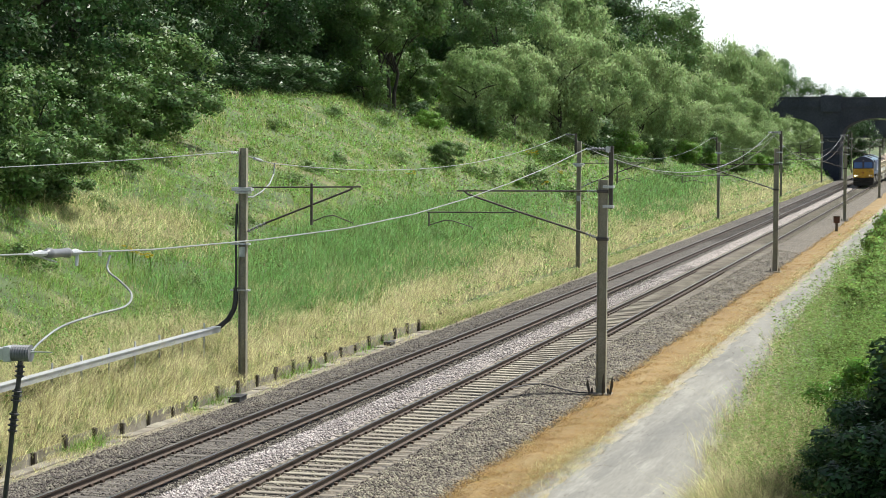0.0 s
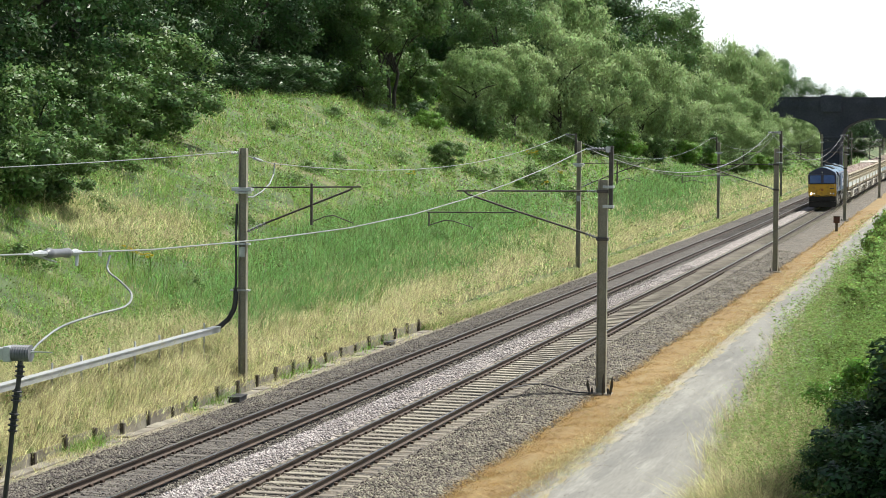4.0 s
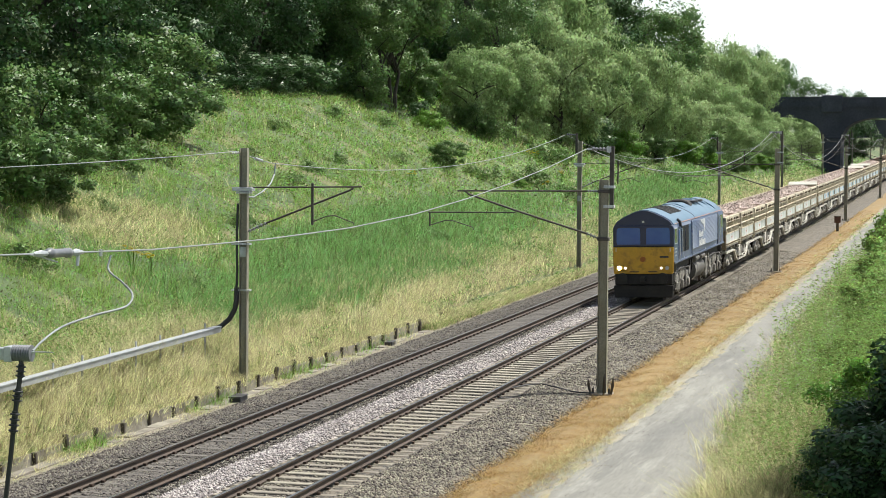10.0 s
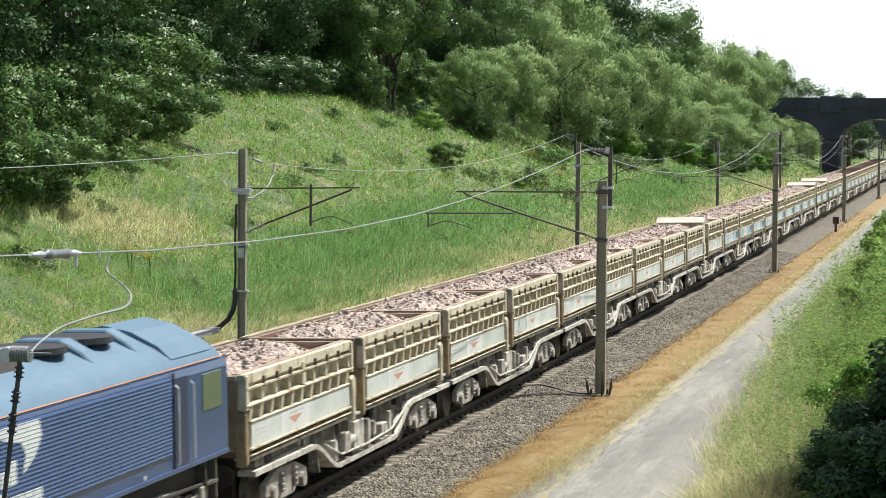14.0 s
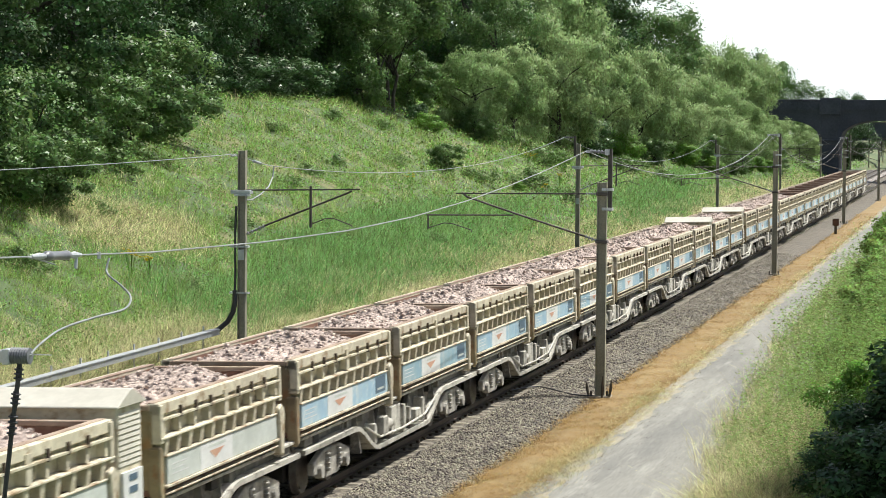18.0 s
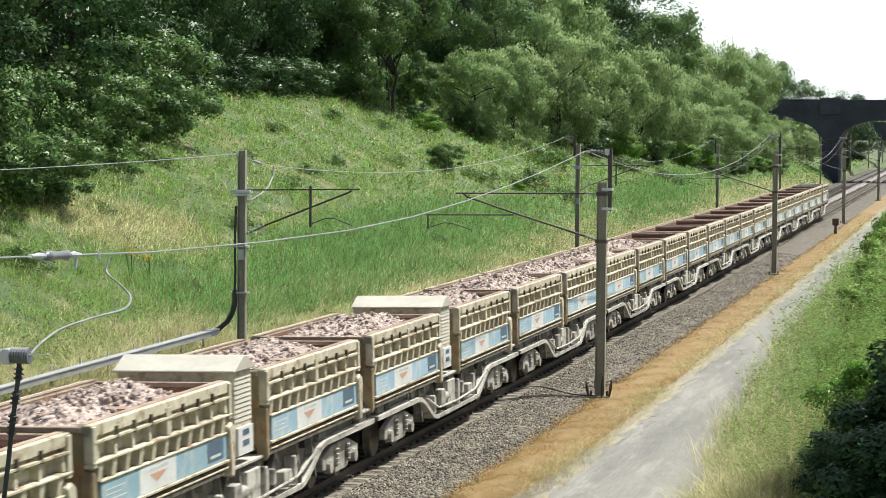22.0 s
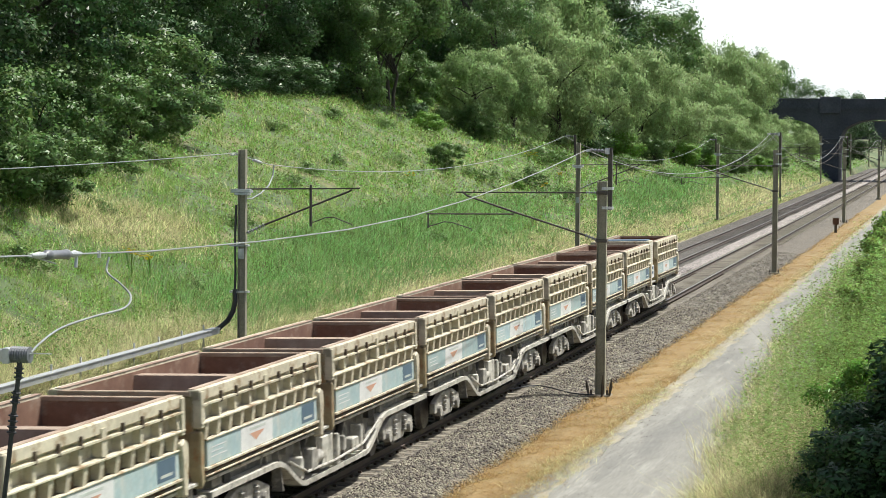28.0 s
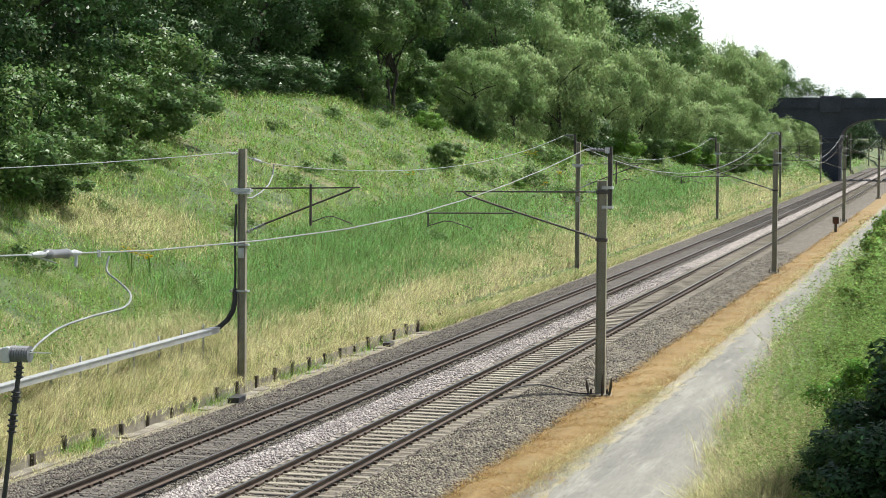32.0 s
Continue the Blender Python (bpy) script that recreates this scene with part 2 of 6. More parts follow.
def strip(name, profile, ys, mat, label="", kind="structure", wobble=0.0, seed=1, shift=None):
    """A long band along the line: profile points (lat, z) carried along the stations ys."""
    rng = np.random.default_rng(seed)
    vs, fs, n = [], [], len(profile)
    for j, y in enumerate(ys):
        for i, (lat, z) in enumerate(profile):
            edge = i in (0, n - 1)
            a = wobble * (noise.noise((y * 0.35, i * 7.3, seed)) + 0.5 * noise.noise((y * 1.3, i * 3.1, seed)) + 0.12 * (rng.random() - 0.5)) * (1.6 if edge else 0.5)
            a += shift(y, i) if shift else 0
            p = W(lat + a, y, z + (0 if edge else wobble * 0.12 * (rng.random() - 0.5)))
            vs.append(tuple(p))
    for j in range(len(ys) - 1):
        for i in range(n - 1):
            a = j * n + i
            fs.append((a, a + 1, a + n + 1, a + n))
    me = bpy.data.meshes.new(name)
    me.from_pydata(vs, [], fs)
    me.materials.append(mat)
    return tagged(new(name, me), label, name.replace("_", " "), "", kind)
# ---- ground ----
BANK_L, BANK_R = -6.95, 9.0


def z_ground(lat, y):
    """Height of the ground over the rails' level; arrays or numbers."""
    lat, y = np.asarray(lat, dtype=float), np.asarray(y, dtype=float)
    d = np.maximum(BANK_L - lat, 0)
    up = 0.12 + 0.47 * d + 0.25 * np.sin(y * 0.11 + lat * 0.3) * np.clip(d / 6, 0, 1)
    top = 9.0 + np.minimum(0.15 * np.maximum(d - 19, 0), 14) + 0.3 * np.sin(y * 0.05)
    left = np.minimum(up, top)
    r = np.maximum(lat - BANK_R, 0)
    right = -0.36 + np.minimum(0.42 * r, 5.5)
    mid = np.where((lat > -6.4) & (lat < 3.6), -0.75, -0.42)
    mid = np.where((lat >= 4.2), -0.5, mid)
    z = np.where(lat <= BANK_L, left, np.where(lat >= BANK_R, right, mid))
    return z


LATS = np.concatenate([np.array([-3300, -2400, -1200, -500, -250, -120, -80, -60]), np.arange(-50, -7.5, 1.1), np.array([-6.95, -6.7, -6.2, -3, 0, 3, 4.1, 4.5, 6, 8, 9.0]),
                       np.arange(10, 30, 1.6), np.array([40, 60, 100, 250, 500, 1200, 3300])])
YS = np.concatenate([np.array([-3300, -1000, -300, -100, -40, 0, 20, 30]), np.arange(38, 130, 1.5), np.arange(130, 360, 4.0), np.array([380, 420, 500, 600, 800, 1200, 2000, 3300])])
gy, gx = np.meshgrid(YS, LATS, indexing="ij")
rng = np.random.default_rng(3)
gz = z_ground(gx, gy) + np.where((gx < -7.5) & (gx > -60), 0.34 * (rng.random(gx.shape) - 0.5), 0)
verts = np.stack([gx + cv_a(gy), gy, gz + gr_a(gy)], -1).reshape(-1, 3)
nl = len(LATS)
idx = np.arange(len(YS) * nl).reshape(len(YS), nl)
quads = np.stack([idx[:-1, :-1], idx[:-1, 1:], idx[1:, 1:], idx[1:, :-1]], -1).reshape(-1)
ground = tagged(new("ground", quick_mesh("ground", verts, quads, 4, M_SOIL)), "grassy cutting slopes and level trackside earth", "ground", kind="structure")
ground.data.polygons.foreach_set("use_smooth", [True] * len(ground.data.polygons))

# glowing white ring added for the bright low sky all round the horizon
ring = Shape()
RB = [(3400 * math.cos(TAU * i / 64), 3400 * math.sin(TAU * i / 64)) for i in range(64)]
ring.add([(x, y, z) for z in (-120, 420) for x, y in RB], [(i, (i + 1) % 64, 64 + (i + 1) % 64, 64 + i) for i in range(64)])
tagged(part("backdrop", ring, glow("horizon_glow", (0.97, 0.985, 1.0), 0.85), None, "glowing white ring for the bright sky round the horizon"), category="backdrop", kind="structure")

NEAR = list(np.arange(36, 150, 0.8)) + list(np.arange(150, 460, 6.0))
FARTRACK = -3.4
strip("ballast", [(-6.55, -0.5), (-6.15, -0.3), (-5.6, -0.24), (-5.0, -0.2), (-4.6, -0.222), (-3.4, -0.225), (-2.2, -0.222), (-1.6, -0.17)], NEAR, M_BALLAST2,
      "dark oily crushed stone ballast under the far track", wobble=0.12, seed=4)
strip("ballast", [(-1.6, -0.17), (-1.25, -0.2), (0, -0.235), (1.25, -0.215), (1.7, -0.2), (2.4, -0.25), (2.9, -0.33), (3.5, -0.46)], NEAR, M_BALLAST,
      "brown-grey crushed stone ballast under the near track", wobble=0.12, seed=5)
strip("ballast", [(-2.2, -0.2), (-1.95, -0.14), (-1.55, -0.13), (-1.22, -0.2)], NEAR, M_WHITE, "pale freshly laid stone ballast between the tracks", wobble=0.14, seed=6)
strip("dried_moss_strip", [(3.1, -0.43), (3.4, -0.36), (3.9, -0.33), (4.5, -0.345), (5.3, -0.40)], NEAR, M_TAN, "orange-brown dried moss and weeds beside the ballast", wobble=0.42, seed=7)
strip("path", [(4.95, -0.385), (5.3, -0.338), (6.4, -0.32), (7.6, -0.325), (8.9, -0.35), (9.4, -0.45)], NEAR, M_PATH, "grey gritty service path along the line", wobble=0.1, seed=8,
      shift=lambda y, i: -0.6 * max(0.0, min(1.0, (61 - y) / 14)) if i < 2 else 0.0)
strip("path_edge", [(4.75, -0.40), (5.0, -0.345), (5.25, -0.33), (5.5, -0.345)], NEAR, M_PALEGRIT, "pale trodden grit along the path's edge", wobble=0.22, seed=18)
strip("dry_earth", [(-6.72, -0.33), (-6.6, -0.3), (-6.3, -0.29), (-5.95, -0.27)], NEAR[:150], M_EARTH, "dry gritty earth between edging and ballast", wobble=0.12, seed=9)


def scatter_stones(name, mat, boxes, seed, label, size=0.032):
    """Loose stones as small rough lumps over bands (lat0, lat1, y0, y1, z, count)."""
    r = np.random.default_rng(seed)
    base = np.array([(1, 0, 0), (-1, 0, 0), (0, 1, 0), (0, -1, 0), (0, 0, 1), (0, 0, -0.6)], float)
    tri = np.array([(0, 2, 4), (2, 1, 4), (1, 3, 4), (3, 0, 4), (2, 0, 5), (1, 2, 5), (3, 1, 5), (0, 3, 5)])
    vs, fs, off = [], [], 0
    for lat0, lat1, y0, y1, zf, n in boxes:
        u = r.random(n)
        y = y0 * y1 / (y1 - u * (y1 - y0))
        lat = lat0 + (lat1 - lat0) * r.random(n)
        z = np.array([zf(a) for a in lat])
        s = size * (0.6 + 0.9 * r.random((n, 1, 1)))
        sh = base[None] * s * (0.6 + 0.8 * r.random((n, 6, 3)))
        sh[..., 2] *= 0.75
        a = r.random(n) * TAU
        c, sn = np.cos(a)[:, None], np.sin(a)[:, None]
        x2, y2 = sh[..., 0] * c - sh[..., 1] * sn, sh[..., 0] * sn + sh[..., 1] * c
        p = np.stack([x2 + (lat + cv_a(y))[:, None], y2 + y[:, None], sh[..., 2] + (z + gr_a(y))[:, None]], -1)
        vs.append(p.reshape(-1, 3))
        fs.append((tri[None] + (np.arange(n) * 6)[:, None, None] + off).reshape(-1))
        off += n * 6
    return tagged(new(name, quick_mesh(name, np.concatenate(vs), np.concatenate(fs), 3, mat)), label, "stones", kind="stuff")


def near_z(lat):
    return float(np.interp(lat, [-1.6, -1.25, 0, 1.25, 1.7, 2.4, 2.9, 3.5], [-0.17, -0.2, -0.235, -0.215, -0.2, -0.25, -0.33, -0.44]))


def far_z(lat):
    return float(np.interp(lat, [-6.5, -6.15, -5.6, -5.0, -1.6], [-0.45, -0.3, -0.24, -0.2, -0.17]))


def white_z(lat):
    return float(np.interp(lat, [-2.2, -1.95, -1.55, -1.22], [-0.18, -0.13, -0.12, -0.18]))


scatter_stones("ballast_stones", M_STONE, [(1.3, 3.45, 42, 150, near_z, 30000), (-0.7, 0.7, 42, 85, near_z, 4000)], 11, "brown-grey angular ballast stones beside the near track", 0.036)
scatter_stones("ballast_stones", M_STONE2, [(-6.3, -4.7, 42, 120, far_z, 15000), (-4.0, -2.8, 42, 80, lambda a: -0.225, 2500), (-2.5, -1.9, 42, 120, far_z, 6000)], 12, "dark angular ballast stones beside the far track")
scatter_stones("path_stones", M_STONE, [(5.2, 8.6, 42, 90, lambda a: -0.335, 4500)], 14, "loose grit and small stones on the path", 0.016)
scatter_stones("path_stones", M_STONEW, [(5.9, 7.6, 44.5, 46.2, lambda a: -0.33, 1500)], 15, "pale stone chippings on the path", 0.022)
scatter_stones("ballast_stones", M_STONEW, [(-2.2, -1.25, 42, 130, white_z, 9000)], 13, "pale clean ballast stones between the tracks")

# ---- tracks ----
RAIL = [(-0.07, -0.16), (0.07, -0.16), (0.07, -0.145), (0.012, -0.125), (0.010, -0.05), (0.035, -0.04), (0.035, -0.004), (-0.035, -0.004), (-0.035, -0.04), (-0.010, -0.05), (-0.012, -0.125), (-0.07, -0.145)]


def rail_along(lat, cant):
    ys = list(np.arange(30, 150, 3.0)) + list(np.arange(150, 470, 8.0))
    s = Shape()
    n = len(RAIL)
    vs, fs = [], []
    for y in ys:
        vs += [W(lat + a, y, z + cant) for a, z in RAIL]
    for j in range(len(ys) - 1):
        fs += [(j * n + i, j * n + (i + 1) % n, (j + 1) * n + (i + 1) % n, (j + 1) * n + i) for i in range(n)]
    s.add(vs, fs)
    return s


def head_along(lat, cant):
    ys = list(np.arange(30, 150, 3.0)) + list(np.arange(150, 470, 8.0))
    vs, fs = [], []
    for y in ys:
        vs += [W(lat + a, y, z + cant) for a, z in ((-0.033, -0.004), (-0.028, 0.0), (0.028, 0.0), (0.033, -0.004))]
    for j in range(len(ys) - 1):
        fs += [(j * 4 + i, j * 4 + i + 1, j * 4 + i + 5, j * 4 + i + 4) for i in range(3)]
    return Shape().add(vs, fs)


def build_track(centre, label, sleeper_mat, top, pitch, sink):
    """Two rails on sleepers; the far sleepers are joined."""
    track = thing("railway_track", label, "railway track", kind="structure")
    for side in (-0.7525, 0.7525):
        r = part("rail", rail_along(centre + side, 0.024 * side), M_RAIL, track)
        part("rail_head", head_along(centre + side, 0.024 * side), M_RAILTOP, r, "bright worn running surface")
    one = Shape().prism([(-1.25, -0.2), (1.25, -0.2), (1.25, 0), (1.2, 0.02), (0.55, 0.012), (-0.55, 0.012), (-1.2, 0.02), (-1.25, 0)], "y", -0.125, 0.125).mesh("sleeper", sleeper_mat, 0.015)
    clip = Shape()
    for side in (-0.7525, 0.7525):
        for e in (-0.1, 0.1):
            clip.box(side + e - 0.035, side + e + 0.035, -0.06, 0.06, 0.005, 0.07)
    clip = clip.mesh("rail_clips", M_CLIP)
    far = Shape()
    y = 41.0
    k = 0
    rr = random.Random(5)
    while y < 330:
        if y < 160:
            slope = math.atan2(cv(y + 1) - cv(y - 1), 2)
            m = Matrix.Translation(W(centre, y, top - 0.02 + rr.uniform(-sink, sink))) @ pose(0, 0, 0, 0, 0.9, -math.degrees(slope) + rr.uniform(-0.5, 0.5))
            s = new("sleeper", one)
            s.parent, s.matrix_basis = track, m
            if y < 125:
                c = new("rail_clips", clip)
                c.parent = s
        else:
            p = W(centre, y, top - 0.03)
            far.box(p.x - 1.25, p.x + 1.25, p.y - 0.12, p.y + 0.12, p.z - 0.15, p.z + 0.03)
        y += pitch
        k += 1
    tagged(part("sleepers", far, sleeper_mat, track), kind="stuff")


build_track(0.0, "railway track with rusty rails on pale concrete sleepers", M_SLEEPER, -0.187, 0.68, 0.008)
build_track(FARTRACK, "railway track with dark rails on oily ballasted sleepers", M_SLEEPER2, -0.212, 0.643, 0.006)

# ---- edging by the far track ----
wall = thing("retaining_edge", "low weathered concrete board and post edging below the bank", "retaining edge", kind="structure")
post_me = Shape().box(-0.06, 0.06, -0.06, 0.06, -0.35, 0.11).mesh("post", M_DARKWOOD, 0.012)
board_me = Shape().box(-0.03, 0.03, -0.86, 0.86, -0.35, 0.03).mesh("board", M_CONC, 0.012)
rr = random.Random(8)
y = 43.0
while y < 90:
    p = W(-6.66, y, rr.uniform(-0.12, 0.1))
    o = new("post", post_me)
    o.parent, o.matrix_basis = wall, Matrix.Translation(p) @ pose(0, 0, 0, rr.uniform(-3, 3), rr.uniform(-4, 4), rr.uniform(-5, 5))
    o = new("board", board_me)
    o.parent, o.matrix_basis = wall, Matrix.Translation(W(-6.72, y + 0.925, rr.uniform(-0.07, 0.05))) @ pose(0, 0, 0, rr.uniform(-1.2, 1.2), rr.uniform(-6, 3), rr.uniform(-0.6, 0.6))
    y += 1.85
trough = thing("cable_trough", "half-buried concrete cable trough with lids beside the ballast", "cable trough", kind="structure")
lid_me = Shape().box(-0.17, 0.17, -0.485, 0.485, -0.1, 0.0).mesh("lid", M_CONC, 0.012)
y = 42.0
while y < 96:
    o = new("lid", lid_me)
    o.parent, o.matrix_basis = trough, Matrix.Translation(W(-6.42, y, -0.26 + rr.uniform(-0.02, 0.02))) @ pose(0, 0, 0, rr.uniform(-1.5, 1.5), rr.uniform(-3, 3), rr.uniform(-1.5, 1.5))
    y += 1.0
for y, lat, size in ((61.8, -6.15, 1.0), (79.6, -6.3, 0.9), (104.5, -6.5, 0.8), (139, -6.6, 1.1), (161, -6.6, 1.2), (215, -6.5, 1.2)):
    b = thing("trackside_box", "small flat black plastic box on the ballast edge", "box", "boxes beside the ballast", at=Matrix.Translation(W(lat, y, -0.3)) @ pose(0, 0, 0, 0, 0, 4))
    part("case", Shape().box(-0.16 * size, 0.16 * size, -0.42 * size, 0.42 * size, 0, 0.15 * size), M_BLACK, b, bevel=0.02)
    part("lid", Shape().box(-0.18 * size, 0.18 * size, -0.45 * size, 0.45 * size, 0.15 * size, 0.18 * size), M_BLACK, b, bevel=0.01)
# ---- masts and wires ----
def beam_mast(height, w=0.26, d=0.2):
    """A broad-flange post: web across the line, flanges facing the tracks."""
    s = Shape()
    s.box(-w / 2, -w / 2 + 0.022, -d / 2, d / 2, -0.6, height)
    s.box(w / 2 - 0.022, w / 2, -d / 2, d / 2, -0.6, height)
    s.box(-w / 2 + 0.022, w / 2 - 0.022, -0.012, 0.012, -0.6, height - 0.003)
    return s


def ribbed(s, a, b, r, n, core=0.4):
    """A string of insulator sheds from a to b."""
    a, b = Vector(a), Vector(b)
    pts, rs = [], []
    for i in range(n):
        for f, k in ((0.0, core), (0.35, core), (0.45, 1.0), (0.65, 1.0), (0.8, core)):
            pts.append(a.lerp(b, (i + f) / n))
            rs.append(r * k)
    pts.append(b)
    rs.append(r * core)
    return s.tube(pts, rs, 10)


def footing(parent, mat=M_CONC):
    part("footing", Shape().box(-0.33, 0.33, -0.33, 0.33, -0.6, 0.05), mat, parent, bevel=0.03)
    for x in (-0.24, 0.24):
        part("holding_down_bolt", Shape().disc((x, -0.2, 0.1), "z", 0.035, 0.1, 8), M_MASTDARK, parent)


def mast_right(lat, y, height, ext=True, w=0.26, arm=1.0, label=""):
    """Mast beside the near track with a cantilever reaching over it."""
    t = thing("catenary_mast", label or "brown-grey steel catenary mast with a cantilever arm over the near track", "catenary mast", "catenary masts",
              at=Matrix.Translation(W(lat, y, -0.35)))
    h = height + 0.35
    part("post", beam_mast(h, w), M_MAST, t, bevel=0.006)
    footing(t)
    z = 5.97
    part("top_tube", Shape().tube([(-0.45, 0, z), (-4.4, 0, z - 0.04)], 0.024, 8), M_MASTDARK, t)
    part("top_insulator", ribbed(Shape(), (-0.12, 0, z), (-0.5, 0, z), 0.05, 5), M_PORC, t)
    part("bracket_tube", Shape().tube([(-0.5, 0, 4.72), (-2.6, 0, 5.36), (-4.05, 0, 5.83), (-4.2, 0, 5.95)], 0.03, 8), M_MASTDARK, t)
    part("bracket_insulator", ribbed(Shape(), (-0.12, 0, 4.58), (-0.52, 0, 4.73), 0.06, 4), M_PORC, t, "dark ribbed insulator")
    part("registration_tube", Shape().tube([(-2.62, 0, 5.38), (-2.64, 0, 5.31), (-5.3, 0, 5.28)], 0.022, 8), M_MASTDARK, t)
    part("dropper", Shape().tube([(-5.24, 0, 5.28), (-5.24, 0, 4.86)], 0.025, 6), M_MASTDARK, t)
    part("steady_arm", Shape().tube([(-5.22, 0, 4.9), (-4.75, 0, 5.05), (-4.5, 0, 5.03), (-3.92, 0, 4.85), (-3.9, 0, 4.78)], 0.016, 6), M_MASTDARK, t)
    part("clamp", Shape().box(-w / 2 - 0.03, w / 2 + 0.03, -0.13, 0.13, 5.92, 6.02), M_MASTDARK, t, bevel=0.01)
    part("clamp", Shape().box(-w / 2 - 0.03, w / 2 + 0.03, -0.13, 0.13, 4.52, 4.62), M_MASTDARK, t, bevel=0.01)
    if ext:
        x = w / 2 + 0.09
        e = part("extension_post", Shape().box(x - 0.06, x + 0.06, -0.06, 0.06, h - 0.85, h + 0.98), M_MASTDARK, t, "dark steel extension bolted to the post", bevel=0.005)
        for k in (0.25, 0.82):
            part("extension_clamp", Shape().box(0.0, x + 0.09, -0.1, 0.1, h - k, h - k + 0.08), M_GALV, e)
        for k in (0.0, 0.16):
            part("feeder_insulator", ribbed(Shape(), (x - 0.1, k - 0.08, h + 0.88), (x - 0.6, k - 0.08, h + 0.90), 0.06, 5), M_PORC, e, "pale ribbed insulator")
        part("end_plate", Shape().box(x - 0.7, x - 0.58, -0.14, 0.14, h + 0.86, h + 0.93), M_GALV, e)
        part("end_plate", Shape().box(x - 0.14, x - 0.02, -0.14, 0.14, h + 0.8, h + 0.97), M_GALV, e)
    return t


def mast_left(lat, y, height, base, w=0.23, label="", ext=True):
    """Mast beside the far track with a cantilever reaching over it."""
    t = thing("catenary_mast", label or "weathered steel catenary mast on the grassy bank foot", "catenary mast", "catenary masts", at=Matrix.Translation(W(lat, y, base)))
    h = height - base
    part("post", beam_mast(h, w), M_MAST, t, bevel=0.006)
    z = 5.69 - base
    part("top_tube", Shape().tube([(0.1, 0, z - 0.02), (3.55, 0, z + 0.04)], 0.022, 8), M_MASTDARK, t, "rusty thin horizontal tube")
    part("bracket_tube", Shape().tube([(0.65, 0, z - 1.06), (3.2, 0, z - 0.06), (3.3, 0, z + 0.0)], 0.028, 8), M_MASTDARK, t)
    part("bracket_insulator", ribbed(Shape(), (0.12, 0, z - 1.3), (0.7, 0, z - 1.04), 0.055, 5), M_PORC, t, "dark ribbed insulator")
    part("dropper", Shape().tube([(2.07, 0, z + 0.12), (2.07, 0, z - 1.08)], 0.04, 8), M_MASTDARK, t)
    part("steady_arm", Shape().tube([(2.1, 0, z - 0.98), (2.5, 0, z - 0.82), (2.75, 0, z - 0.8), (3.3, 0, z - 1.0), (3.32, 0, z - 1.06)], 0.016, 6), M_MASTDARK, t)
    part("clamp", Shape().box(-0.32, 0.28, -0.14, 0.14, z - 0.13, z - 0.02).box(-0.2, 0.2, -0.16, 0.16, z - 0.2, z - 0.14), M_GALV, t, "galvanised clamp bracket", bevel=0.01)
    part("number_plate", Shape().box(-0.09, 0.09, -0.125, -0.112, z - 2.05, z - 1.75), M_GALV, t, "small pale plate with dark bars")
    if ext:
        e = part("extension_post", Shape().box(-w / 2 - 0.13, -w / 2 - 0.01, -0.05, 0.05, h - 0.7, h + 0.42), M_MASTDARK, t)
        part("feeder_insulator", ribbed(Shape(), (-w / 2 - 0.1, -0.1, h + 0.34), (-w / 2 - 0.6, -0.1, h + 0.36), 0.055, 5), M_PORC, e, "pale ribbed insulator")
    return t


m = mast_left(-6.78, 64.2, 6.82, 0.0, 0.23, "weathered steel catenary mast carrying black feeder cables", ext=False)
part("cable", Shape().tube([(-0.17, -0.05, 5.2), (-0.2, -0.06, 4.4), (-0.19, -0.06, 3.2), (-0.21, -0.06, 2.6)], 0.035, 8), M_BLACK, m, "thin black cable down the post")
part("duct", Shape().tube([(-0.2, -0.06, 2.75), (-0.2, -0.06, 2.4), (-0.26, -0.06, 2.1), (-0.42, -0.07, 1.82), (-0.68, -0.08, 1.6), (-0.78, -0.1, 1.55)], 0.075, 10), M_BLACK, m, "thick black cable duct", smooth=True)
for z in (4.0, 2.65):
    part("cable_bracket", Shape().box(-0.36, 0.2, -0.1, 0.1, z, z + 0.05), M_GALV, m)
part("top_fitting", ribbed(Shape(), (-0.14, 0, 6.68), (-0.3, -0.2, 6.66), 0.04, 3), M_GALV, m)
mast_left(-6.72, 122.3, 6.85, 0.2)
mast_left(-6.75, 192.6, 6.47, 0.2)
mast_left(-6.8, 257.7, 6.9, 0.2)
mast_left(-6.7, 324.0, 6.7, 0.2)
m = mast_right(3.36, 67.0, 5.96, True, 0.28)
for k, (x, y) in enumerate(((-0.3, -0.2), (0.3, -0.25), (0.1, -0.33), (-0.15, 0.3))):
    part("weed", Shape().tube([(x, y, 0), (x * 1.2, y, 0.3), (x * 1.25, y - 0.05, 0.45 + 0.1 * k)], [0.03, 0.05, 0.01], 5), M_DARKWOOD, m, "dead dark weed stalk at the foot")
mast_right(3.22, 129.2, 6.5, True, 0.28)
mast_right(3.05, 204.0, 6.2, True, 0.28)
mast_right(3.37, 271.3, 5.5, True, 0.28)
for lat, y in ((3.4, 345), (-6.8, 402), (3.4, 418), (-6.8, 470), (3.4, 490), (-6.8, 540)):
    (mast_right if lat > 0 else mast_left)(*((lat, y, 6.2, True) if lat > 0 else (lat, y, 6.6, 0.1)))


def wire(name, pts, r, mat, label, seg=6):
    return tagged(part(name, Shape().tube(pts, r, seg), mat, None, label), category="wire")


def sagging(a, b, sag, n=24):
    a, b = Vector(a), Vector(b)
    return [a.lerp(b, i / n) - Vector((0, 0, sag * 4 * (i / n) * (1 - i / n))) for i in range(n + 1)]


